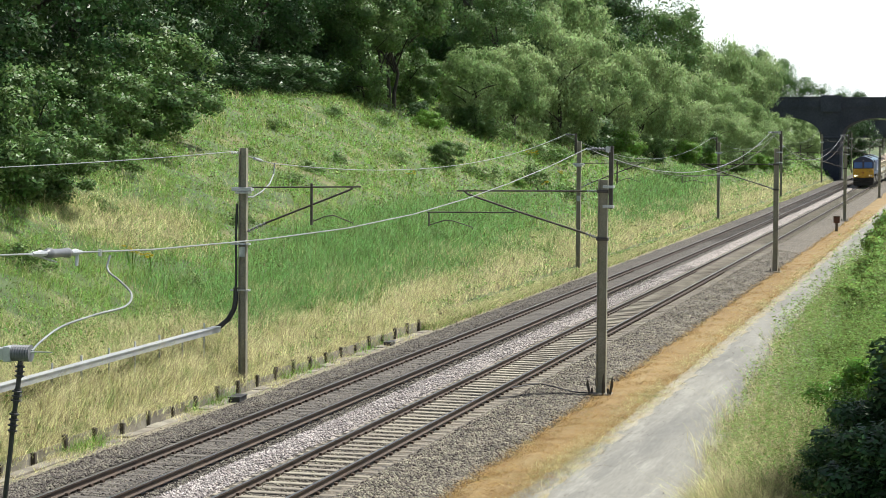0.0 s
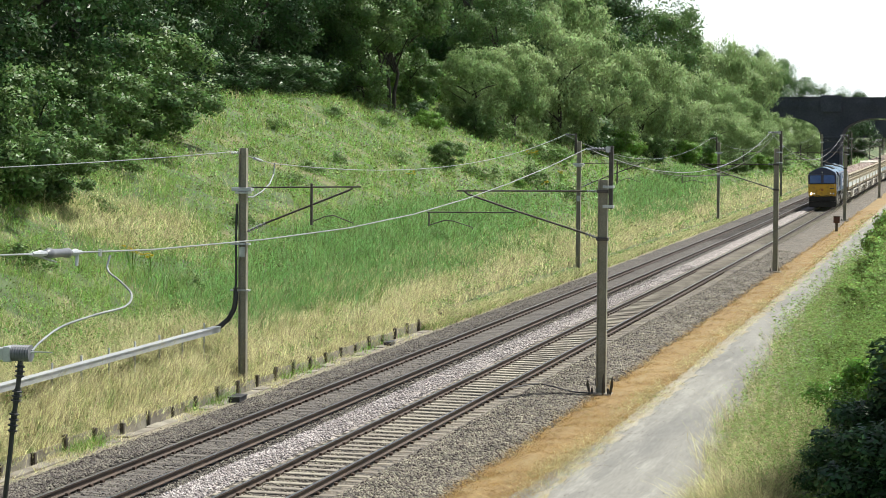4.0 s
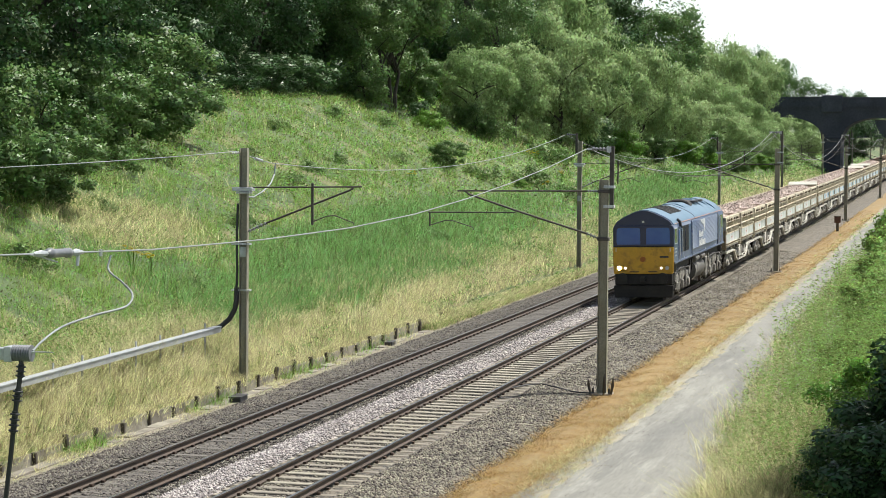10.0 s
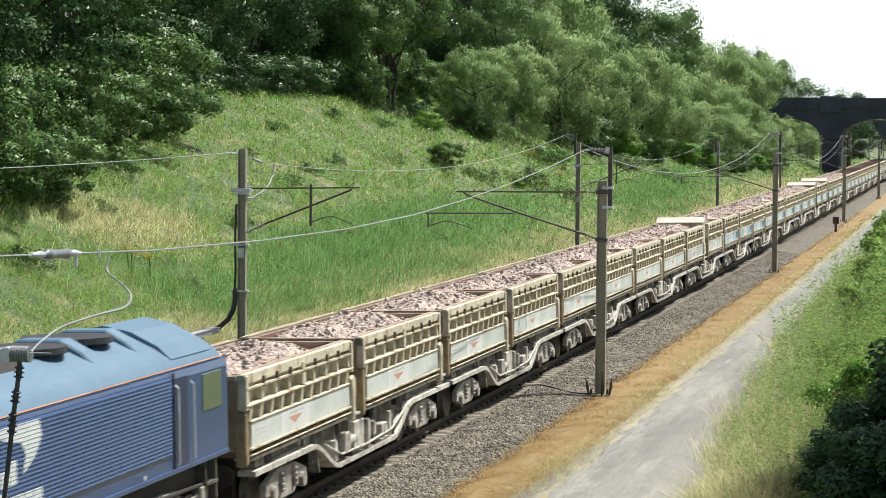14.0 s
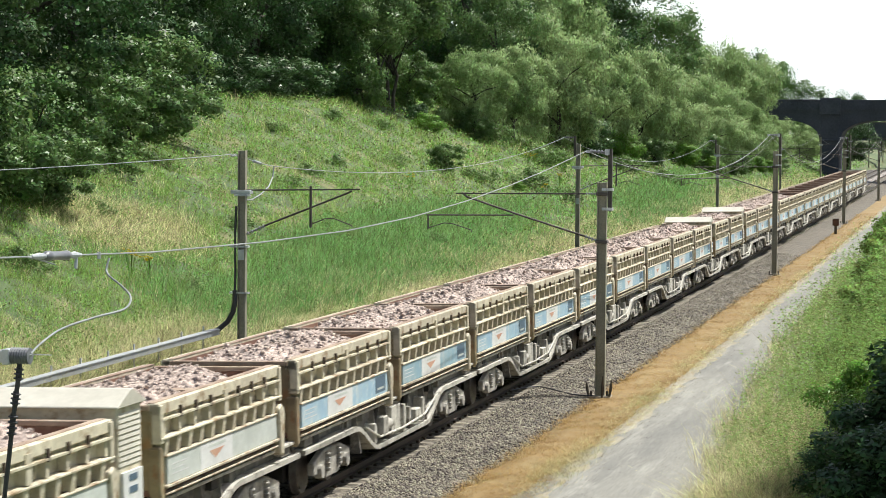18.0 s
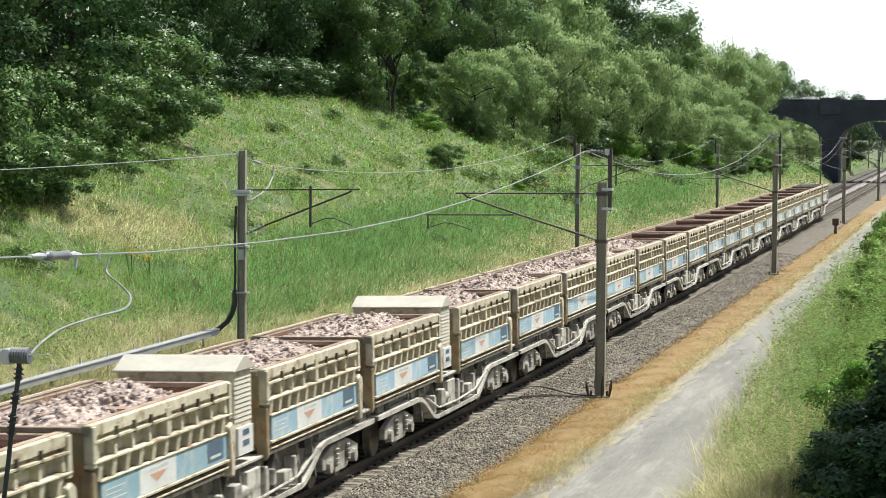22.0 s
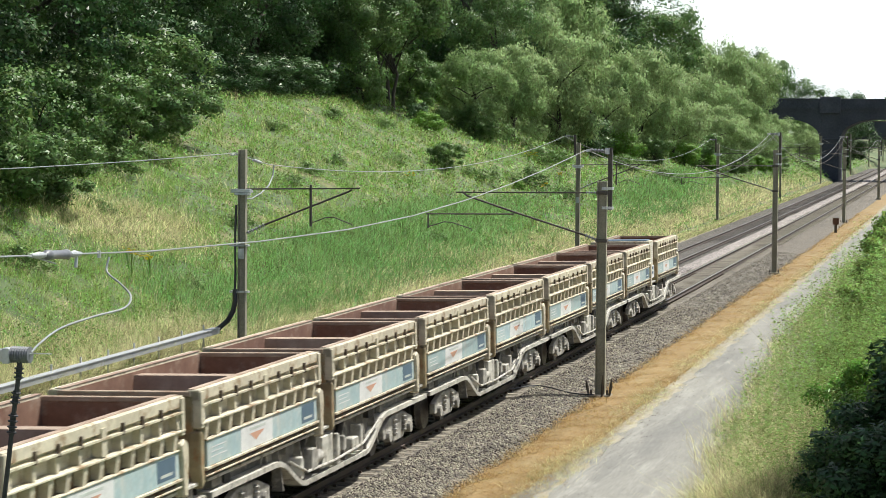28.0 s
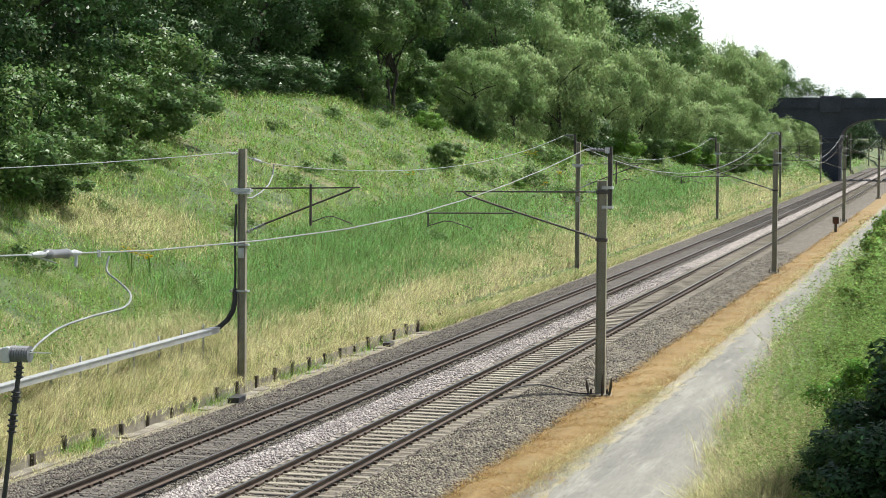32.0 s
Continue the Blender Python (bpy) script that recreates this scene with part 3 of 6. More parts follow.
# feeder above the near side masts, with its section insulator
feed = [W(2.98, 20, 6.12), W(3.0, 25.0, 5.83), W(3.03, 30, 5.66), W(3.05, 35, 5.585), W(3.05, 40, 5.575), W(3.03, 45, 5.66), W(3.0, 50, 5.84), W(2.98, 55, 6.09), W(2.97, 60, 6.40), W(2.95, 66.5, 6.87)]
fw = thing("feeder_wire", "stranded aluminium feeder wire strung between the masts", "wire")
part("strand", Shape().tube([W(2.9, -30, 6.7)] + feed[:2], 0.011, 6), M_WIRE, fw)
part("strand", Shape().tube(feed[1:], 0.011, 6), M_WIRE, fw)
d = (feed[2] - feed[1])


def on_feed(k):
    return feed[1] + d * k


part("section_insulator", Shape().tube([on_feed(0.27), on_feed(0.28), on_feed(0.3), on_feed(0.305), on_feed(0.39), on_feed(0.395), on_feed(0.41), on_feed(0.42)], [0.03, 0.062, 0.062, 0.054, 0.054, 0.062, 0.062, 0.03], 14), M_PORC, fw, "dark grey barrel insulator", smooth=True)
part("clevis", Shape().tube([on_feed(0.19), on_feed(0.235), on_feed(0.27)], [0.02, 0.045, 0.03], 8), M_GALV, fw)
part("clevis", Shape().tube([on_feed(0.43), on_feed(0.455), on_feed(0.5)], [0.03, 0.05, 0.02], 8), M_GALV, fw)
part("tail", Shape().tube([on_feed(0.16), on_feed(0.22) - Vector((0, 0, .03)), on_feed(0.335) - Vector((0, 0, 0.11))], 0.012, 6), M_WIRE, fw)
part("tail", Shape().tube([on_feed(0.47) + Vector((0, 0, -0.02)), on_feed(0.465) - Vector((0, 0, 0.17))], 0.022, 8), M_GALV, fw)
part("clamp", Shape().tube([on_feed(0.62) + Vector((0, 0, 0.03)), on_feed(0.62) - Vector((0, 0, 0.06))], 0.025, 8), M_GALV, fw)
# cable head beside the line with its jumper
head = thing("cable_sealing_end", "grey ribbed insulator with bracket and a black shrouded cable", "cable sealing end")
HB = W(3.0, 25.0, 0)
def hp(px, py, y=25.0):
    """A place at station y from the sideways and upward offsets from the insulator's face."""
    return Vector((HB.x + px, y, py))
part("bracket", Shape().box(HB.x - 0.5, HB.x + 0.12, 24.93, 25.07, 4.62, 4.76).box(HB.x + 0.08, HB.x + 0.17, 24.9, 25.1, 4.6, 4.78), M_GALV, head, "grey steel bracket", bevel=0.008)
part("insulator", Shape().tube([hp(0.17 + 0.032 * i / 2, 4.7) for i in range(15)], [0.085 if i % 2 else 0.1 for i in range(15)], 14), M_PORC, head, "ribbed grey insulator")
part("terminal", Shape().tube([hp(0.39, 4.71), hp(0.44, 4.72), hp(0.66, 4.72)], [0.02, 0.008, 0.006], 6), M_GALV, head)
sh_pts = [(3.24, 25, 4.62), (3.235, 25, 4.5), (3.2, 25, 4.26), (3.15, 25, 3.9), (3.11, 25, 3.53), (3.04, 25, 2.98), (2.95, 25, 1.4), (2.9, 25, -0.7)]
part("cable", Shape().tube(sh_pts, 0.03, 8), M_BLACK, head, "black cable")
for a, b, n in (((3.24, 25, 4.57), (3.225, 25, 4.41), 3), ((3.2, 25, 4.28), (3.18, 25, 4.12), 3), ((3.165, 25, 4.02), (3.135, 25, 3.76), 4)):
    part("shroud", ribbed(Shape(), a, b, 0.06, n, 0.6), M_BLACK, head, "ribbed black shroud")
part("post", Shape().box(HB.x - 0.5, HB.x - 0.3, 24.9, 25.1, -0.9, 6.3), M_MAST, head, bevel=0.006)


def rounded(pts, n=6):
    """A smooth curve through points."""
    p = [Vector(q) for q in pts]
    p = [p[0] * 2 - p[1]] + p + [p[-1] * 2 - p[-2]]
    out = []
    for i in range(1, len(p) - 2):
        for k in range(n):
            u = k / n
            out.append(0.5 * (2 * p[i] + (p[i + 1] - p[i - 1]) * u + (2 * p[i - 1] - 5 * p[i] + 4 * p[i + 1] - p[i + 2]) * u * u + (3 * p[i] - p[i - 1] - 3 * p[i + 1] + p[i + 2]) * u ** 3))
    return out + [p[-2]]


part("jumper", Shape().tube(rounded([(3.17, 28.0, 5.69), (3.18, 27.9, 5.508), (3.443, 27.7, 5.368), (3.694, 27.4, 5.238), (3.724, 27.1, 5.108), (3.535, 26.6, 5.037), (3.346, 26.0, 4.937), (3.297, 25.5, 4.807), (3.38, 25.0, 4.73)]), 0.014, 8),
     M_WIRE, head, "looping aluminium jumper", smooth=True)
# feeder above the far side masts
wire("earth_wire", sagging(W(-6.9, 5, 7.0), W(-6.9, 63.9, 6.72), 0.42), 0.011, M_WIRE, "stranded aluminium wire above the bank")
up = thing("earth_wire", "stranded aluminium wire with clamps and a drooping tail", "wire")
part("strand", Shape().tube([W(-6.88, 64.6, 6.62), W(-6.9, 66.0, 6.45), W(-6.9, 67.3, 6.34)] + sagging(W(-6.9, 67.3, 6.34), W(-6.9, 118.9, 7.2), 0.83)[1:], 0.012, 6), M_WIRE, up)
part("clamp", Shape().tube([W(-6.9, 65.6, 6.5), W(-6.9, 66.3, 6.42)], 0.045, 8), M_GALV, up)
part("tail", Shape().tube([W(-6.85, 67.5, 6.33), W(-6.85, 67.4, 6.0), W(-6.85, 67.0, 5.72), W(-6.85, 66.2, 5.5), W(-6.85, 65.3, 5.36), W(-6.8, 64.5, 5.38)], 0.022, 8), M_WIRE, up, "pale drooping tail", smooth=True)
for a, b, s in (((-7.35, 121.7, 7.18), (-7.3, 192.0, 6.85), 1.5), ((-7.3, 192, 6.85), (-7.3, 257, 7.25), 1.4), ((-7.3, 257, 7.25), (-7.3, 324, 7.05), 1.4), ((-7.3, 324, 7.05), (-7.3, 402, 6.95), 1.6)):
    wire("earth_wire", [W(*p) for p in sagging(a, b, s)], 0.011, M_WIRE, "sagging aluminium wire above the bank")
for a, b, s in (((2.9, 66.9, 6.87), (2.9, 129.0, 7.4), 1.35), ((2.9, 129, 7.4), (2.75, 204, 7.1), 1.8), ((2.75, 204, 7.1), (3.0, 271, 6.4), 1.3), ((3.0, 271, 6.4), (3.0, 345, 7.1), 1.5)):
    wire("feeder_wire", [W(*p) for p in sagging(a, b, s)], 0.012, M_WIRE, "sagging aluminium feeder wire beside the near track")
    wire("feeder_wire", [W(p.x + 0.35, p.y, p.z + 0.0) for p in sagging(a, b, s * 1.12)], 0.009, M_COPPER, "thin sagging dull wire beside the near track")

# cable tray on posts along the bank foot
tray = thing("cable_tray", "galvanised steel cable tray on short posts along the bank", "cable tray")
A, B = W(-7.55, 36, 1.32), W(-7.5, 64.0, 1.52)
part("tray_side", Shape().add([A + Vector((0.1, 0, -0.07)), B + Vector((0.1, 0, -0.07)), B + Vector((0.1, 0, 0.07)), A + Vector((0.1, 0, 0.07)),
                               A + Vector((0.08, 0, -0.07)), B + Vector((0.08, 0, -0.07)), B + Vector((0.08, 0, 0.07)), A + Vector((0.08, 0, 0.07))],
                              [(0, 1, 2, 3), (7, 6, 5, 4), (3, 2, 6, 7), (0, 4, 5, 1), (0, 3, 7, 4), (1, 5, 6, 2)]), M_GALV, tray)
part("tray_lid", Shape().add([A + Vector((x, 0, z)) for x, z in ((-0.12, 0.075), (0.12, 0.075), (0.12, 0.1), (-0.12, 0.1))] + [B + Vector((x, 0, z)) for x, z in ((-0.12, 0.075), (0.12, 0.075), (0.12, 0.1), (-0.12, 0.1))],
                             [(0, 1, 2, 3), (4, 7, 6, 5), (0, 4, 5, 1), (1, 5, 6, 2), (2, 6, 7, 3), (3, 7, 4, 0)]), M_GALV, tray)
post_t = Shape().box(-0.02, 0.02, -0.025, 0.025, -0.75, 0.24).mesh("tray_post", M_GALV)
for i in range(15):
    o = new("tray_post", post_t)
    o.parent, o.matrix_basis = tray, Matrix.Translation(A.lerp(B, (i + 0.6) / 15) + Vector((-0.14, 0, 0)))

wire("bond_cable", rounded([W(3.2, 66.8, -0.3), W(2.6, 66.5, -0.24), W(1.9, 67.2, -0.19), W(1.35, 67.6, -0.17), W(1.0, 67.0, -0.17), W(0.8, 66.2, -0.16)]), 0.022, M_BLACK, "black bonding cable lying on the ballast")

# small control post by the near track
cp = thing("control_post", "rusty brown trackside box on a short post", "trackside box", at=Matrix.Translation(W(3.55, 183.0, -0.4)))
part("post", Shape().box(-0.1, 0.1, -0.1, 0.1, -0.3, 0.75), M_DARKWOOD, cp)
part("box", Shape().box(-0.24, 0.24, -0.2, 0.2, 0.7, 1.2), material("rusty_paint", (0.16, 0.075, 0.05), rough=0.8, rand=0.1), cp, bevel=0.02)
part("lid", Shape().box(-0.27, 0.27, -0.23, 0.23, 1.2, 1.24), M_DARKWOOD, cp)

# ---- overbridge ----
br = thing("overbridge", "dark sooty brick arched road bridge across the cutting", "bridge")
YB, DEPTH = 352.0, 9.0
def arch_wall(x0, x1, piers, z_top, spring, crown):
    """Outline of a wall with arched openings between piers, as (lat, z) columns."""
    s = Shape()
    edges = [x0]
    for a, b in piers:
        edges += [a, b]
    edges.append(x1)
    base = -1.5
    spans = [(edges[i], edges[i + 1]) for i in range(0, len(edges), 2)]
    for a, b in spans:
        n = 18
        for i in range(n):
            u0, u1 = i / n, (i + 1) / n
            def zz(u):
                return spring + (crown - spring) * math.sqrt(max(0.0, 1 - (2 * u - 1) ** 2))
            q = [W(a + (b - a) * u0, YB, 0), W(a + (b - a) * u1, YB, 0)]
            s.add([(q[0].x, YB, zz(u0) + 1.3), (q[1].x, YB, zz(u1) + 1.3), (q[1].x, YB, z_top), (q[0].x, YB, z_top),
                   (q[0].x, YB + DEPTH, zz(u0) + 1.3), (q[1].x, YB + DEPTH, zz(u1) + 1.3), (q[1].x, YB + DEPTH, z_top), (q[0].x, YB + DEPTH, z_top)],
                  [(0, 1, 2, 3), (7, 6, 5, 4), (0, 4, 5, 1), (3, 2, 6, 7)] + ([(0, 3, 7, 4)] if i == 0 else []) + ([(1, 5, 6, 2)] if i == n - 1 else []))
    return s
PX = W(0, YB, 0).x
for a, b in ((-19.5, -8.6), (-5.9, 5.6), (8.3, 17.0)):
    o = new("arch_span", arch_wall(a, b, [], 12.1, 6.0, 9.05).mesh("arch_span", M_BRICK, weld=True))
    o.parent = br
for a, b in ((-8.6, -5.9), (5.6, 8.3)):
    part("pier", Shape().box(PX + a, PX + b, YB + 0.003, YB + DEPTH - 0.003, -0.6, 12.1), M_BRICK, br, bevel=0.05)
    part("impost", Shape().box(PX + a - 0.15, PX + b + 0.15, YB - 0.15, YB + DEPTH + 0.15, 7.2, 7.5), M_BRICK, br, bevel=0.04)
part("parapet", Shape().box(PX - 24, PX + 24, YB - 0.2, YB + 0.25, 12.1, 13.25), M_BRICK, br)
part("parapet", Shape().box(PX - 24, PX + 24, YB + DEPTH - 0.25, YB + DEPTH + 0.2, 12.1, 13.25), M_BRICK, br)
part("coping", Shape().box(PX - 24, PX + 24, YB - 0.3, YB + 0.35, 13.25, 13.45), M_BRICK, br, bevel=0.03)
part("string_course", Shape().box(PX - 24, PX + 24, YB - 0.28, YB - 0.2, 11.9, 12.15), M_BRICK, br)
part("pilaster", Shape().box(PX - 8.8, PX - 5.7, YB - 0.4, YB + 0.3, 11.2, 13.7), M_BRICK, br, bevel=0.03)
part("abutment", Shape().box(PX - 30, PX - 19.5, YB + 0.003, YB + DEPTH - 0.003, -1, 12.1).box(PX + 17, PX + 30, YB + 0.003, YB + DEPTH - 0.003, -1, 12.1), M_BRICK, br)
part("deck", Shape().box(PX - 24, PX + 24, YB + 0.25, YB + DEPTH - 0.25, 11.9, 12.3), M_CONC, br)

# second bridge, far beyond the first
fb = thing("far_overbridge", "dark girder bridge far along the line", "bridge")
part("girder", Shape().box(-34, 24, 500, 500.5, 8.2, 11.1), M_BRICK, fb)
part("girder", Shape().box(-34, 24, 506.5, 507, 8.2, 11.1), M_BRICK, fb)
part("deck", Shape().box(-34, 24, 500.5, 506.5, 7.4, 8.4), M_BRICK, fb)
part("handrail", Shape().box(-34, 24, 499.9, 500.0, 11.1, 11.3), M_MASTDARK, fb)
for x in (-22.0, 6.0):
    part("pier", Shape().box(x - 0.9, x + 0.9, 500.2, 506.8, -0.5, 7.4), M_BRICK, fb, bevel=0.05)
# ---- plants ----
M_OAK = foliage("oak_leaves", (0.105, 0.2, 0.055), (0.155, 0.25, 0.075), patch=0.25, island=0.38, through=0.38, rough=0.46, shine=0.38)
# dark tone also stands in for shade on the wood's edge and near bushes
M_DARKLEAF = foliage("dark_leaves", (0.048, 0.112, 0.034), (0.078, 0.15, 0.043), patch=0.25, island=0.42, through=0.22, rough=0.46, shine=0.38)
# pale willow green, lifted further to put distance haze into the colour
M_WILLOW = foliage("willow_leaves", (0.235, 0.355, 0.13), (0.345, 0.45, 0.2), patch=0.12, island=0.35, through=0.52)
M_BRAMBLE = foliage("bramble_leaves", (0.125, 0.225, 0.06), (0.2, 0.3, 0.095), patch=0.9, island=0.5, through=0.3, rough=0.46, shine=0.38)
M_BUSH = foliage("bush_leaves", (0.14, 0.285, 0.04), (0.2, 0.36, 0.06), patch=0.5, island=0.45, through=0.48, rough=0.46, shine=0.38)
M_VERGE = foliage("verge_leaves", (0.215, 0.35, 0.075), (0.305, 0.43, 0.12), patch=0.6, island=0.65, through=0.58, rough=0.42, straw=(0.27, 0.31, 0.09))
M_GRASS = foliage("bank_grass", (0.14, 0.26, 0.034), (0.22, 0.33, 0.055), patch=0.5, through=0.42, island=0.78, straw=(0.31, 0.32, 0.11))
M_WEED = foliage("bank_weeds", (0.125, 0.25, 0.036), (0.22, 0.34, 0.066), patch=0.7, through=0.42, island=0.8, rough=0.42, straw=(0.34, 0.4, 0.15))
M_LUSH = foliage("lush_grass", (0.115, 0.24, 0.054), (0.175, 0.3, 0.076), patch=0.5, through=0.42, island=0.7)
M_STRAW = foliage("dry_grass", (0.66, 0.585, 0.345), (0.47, 0.43, 0.2), patch=0.9, through=0.42, island=0.65, straw=(0.17, 0.26, 0.06))


def leaf_cloud(centres, radii, counts, size, seed, droop=0.0, flat=0.6, long=1.6, slim=False):
    """Leaves as folded quads round clump centres: denser at each clump's skin."""
    r = np.random.default_rng(seed)
    P, S = [], []
    for c, rad, n in zip(centres, radii, counts):
        d = r.normal(size=(n, 3))
        d /= np.linalg.norm(d, axis=1, keepdims=True)
        k = r.random(n)[:, None] ** 0.33 * (0.75 + 0.35 * r.random((n, 1)))
        p = np.asarray(c) + d * k * np.asarray(rad)
        p[:, 2] -= droop * r.random(n) * rad[2]
        P.append(p)
        S.append(d)
    P, D = np.concatenate(P), np.concatenate(S)
    n = len(P)
    nrm = D * 0.7 + r.normal(size=(n, 3)) * 0.7 + np.array([0, 0, flat])
    nrm /= np.linalg.norm(nrm, axis=1, keepdims=True)
    a = np.cross(nrm, r.normal(size=(n, 3)))
    if droop:
        a = a * 0.5 + np.array([0, 0, -1.0])
    a -= nrm * (a * nrm).sum(1, keepdims=True)
    a /= np.linalg.norm(a, axis=1, keepdims=True) + 1e-9
    b = np.cross(nrm, a)
    s = size * (0.6 + 0.8 * r.random((n, 1)))
    la, wb = a * s * long * 0.5, b * s * 0.42
    core = np.mean(np.asarray(centres), axis=0)
    T = P - core
    T /= np.linalg.norm(T, axis=1).max() * 0.75
    soft = nrm * 0.3 + D * 0.95 + T * 0.55 + np.array([0, 0, 0.1])
    soft /= np.linalg.norm(soft, axis=1, keepdims=True)
    if slim:
        V = np.stack([P - la * 0.7 + wb, P - la * 0.7 - wb, P + la], 1)
        g = (np.cross(V[:, 1] - V[:, 0], V[:, 2] - V[:, 0]) * D).sum(1) < 0
        V[g] = V[g][:, ::-1]
        return V.reshape(-1, 3), np.repeat(leaning(soft, np.cross(V[:, 1] - V[:, 0], V[:, 2] - V[:, 0])), 3, axis=0)
    V = np.stack([P - la, P + wb + nrm * s * 0.08, P + la, P - wb + nrm * s * 0.08], 1).reshape(-1, 3)
    g = (np.cross(V[1::4] - V[0::4], V[3::4] - V[0::4]) * D).sum(1) < 0
    V = V.reshape(-1, 4, 3)
    V[g] = V[g][:, ::-1]
    return V.reshape(-1, 3), np.repeat(leaning(soft, np.cross(V[:, 1] - V[:, 0], V[:, 3] - V[:, 0])), 4, axis=0)


def tree_clumps(height, radius, low, seed, n=26, rag=0.35, lump=(0.24, 0.2)):
    """Clump centres of an uneven crown."""
    r = np.random.default_rng(seed)
    c, rad = [], []
    zc, hz = (height + low) / 2, (height - low) / 2
    for i in range(n):
        d = r.normal(size=3)
        d /= np.linalg.norm(d)
        k = 0.55 + rag * r.random()
        c.append((d[0] * radius * k, d[1] * radius * k, zc + d[2] * hz * k))
        q = radius * (lump[0] + lump[1] * r.random())
        rad.append((q, q, q * (0.7 + 0.25 * r.random())))
    c.append((0, 0, zc))
    rad.append((radius * 0.55, radius * 0.55, hz * 0.6))
    return c, rad


def trunk_shape(height, r0, seed, limbs=6):
    r = random.Random(seed)
    s = Shape()
    pts = [Vector((0, 0, -0.6))]
    for i in range(1, 7):
        pts.append(Vector((r.uniform(-.25, .25), r.uniform(-.25, .25), height * 0.75 * i / 6)))
    s.tube(pts, [r0 * 1.25] + [r0 * (1 - 0.13 * i) for i in range(1, 7)], 8)
    for k in range(limbs):
        a, z = TAU * k / limbs + r.uniform(-.4, .4), height * r.uniform(0.22, 0.6)
        e = Vector((math.cos(a), math.sin(a), r.uniform(0.3, 0.9))) * height * r.uniform(0.22, 0.34)
        b = Vector((0, 0, z))
        s.tube([b, b + e * 0.5 + Vector((0, 0, .2)), b + e], [r0 * 0.45, r0 * 0.3, r0 * 0.08], 6)
    return s


TREES = {}
SLIM = ("oak", "talloak", "faroak", "willow", "shrub")


def tree_kind(kind):
    """The meshes of a kind of tree, built once: trunk and crown."""
    if kind in TREES:
        return TREES[kind]
    name, v = kind.split("-")
    v = int(v)
    if name == "oak":
        c, rad = tree_clumps(12, 5.2, 0.5 + 0.3 * v, 20 + v, 64, 0.42, (0.15, 0.14))
        V, F = leaf_cloud(c, rad, [430] * 64 + [2200], 0.165, 40 + v, flat=0.5, long=1.25, slim=True)
        mats, t = (M_DARKLEAF if v % 2 else M_OAK), trunk_shape(11, 0.32, v)
    elif name == "edgeoak":
        c, rad = tree_clumps(12, 5.2, 0.4, 120 + v, 84, 0.45, (0.13, 0.13))
        V, F = leaf_cloud(c, rad, [410] * 84 + [2200], 0.135, 140 + v, flat=0.5, long=1.3)
        mats, t = M_DARKLEAF, trunk_shape(11, 0.32, v)
    elif name == "sapling":
        c, rad = tree_clumps(5.2, 2.5, 0.1, 170 + v, 44, 0.45, (0.17, 0.15))
        V, F = leaf_cloud(c, rad, [230] * 44 + [1300], 0.125, 180 + v, flat=0.8, long=1.3)
        mats, t = M_OAK, trunk_shape(4.2, 0.1, v + 50)
    elif name == "talloak":
        c, rad = tree_clumps(12, 4.2, 3.6, 150 + v, 30)
        V, F = leaf_cloud(c, rad, [560] * 30 + [900], 0.18, 160 + v, flat=0.5, long=1.25, slim=True)
        mats, t = (M_DARKLEAF if v % 2 else M_OAK), trunk_shape(11, 0.15, v + 40, limbs=10)
    elif name == "faroak":
        c, rad = tree_clumps(12, 5.0, 0.8, 25 + v, 46, 0.42, (0.18, 0.16))
        V, F = leaf_cloud(c, rad, [520] * 46 + [1600], 0.175, 45 + v, flat=0.5, long=1.3, slim=True)
        mats, t = (M_DARKLEAF if v % 2 else M_OAK), trunk_shape(11, 0.3, v)
    elif name == "willow":
        c, rad = tree_clumps(9.5, 4.0, 0.0, 60 + v, 50, 0.45, (0.19, 0.17))
        V, F = leaf_cloud(c, rad, [380] * 50 + [1400], 0.135, 70 + v, droop=0.5, long=2.1, slim=True)
        mats, t = M_WILLOW, trunk_shape(8, 0.2, v + 9)
    elif name == "bramble":
        c, rad = tree_clumps(1.2, 1.3, 0.0, 190 + v, 22, 0.55, (0.2, 0.2))
        V, F = leaf_cloud(c, rad, [90] * 22 + [200], 0.09, 195 + v, flat=0.8, long=1.3)
        mats, t = M_BRAMBLE, trunk_shape(0.8, 0.02, v + 60, limbs=5)
    elif name == "shrub":
        c, rad = tree_clumps(3.4, 2.0, 0.1, 80 + v, 20, 0.5)
        V, F = leaf_cloud(c, rad, [280] * 20 + [700], 0.13, 90 + v, flat=0.6, long=1.5, slim=True)
        mats, t = (M_OAK, M_BUSH, M_DARKLEAF)[v % 3], trunk_shape(2.4, 0.08, v + 20)
    else:
        near = v in (3, 4)
        c, rad = tree_clumps(3.0, 1.7, 0.0, 100 + v, 40 if near else 34, 0.5)
        V, F = leaf_cloud(c, rad, [560] * 40 + [1500] if near else [240] * 34 + [400], 0.085 if near else 0.125, 110 + v, flat=0.5, long=1.8)
        # bush-4 takes the dark leaves: shade of the near corner put into colour
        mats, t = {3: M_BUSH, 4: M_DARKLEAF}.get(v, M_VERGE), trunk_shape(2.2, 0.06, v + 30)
    TREES[kind] = (t.mesh("trunk", M_BARK), quick_mesh("crown", V, np.arange(len(V)), 3 if name in SLIM else 4, mats, F))
    return TREES[kind]


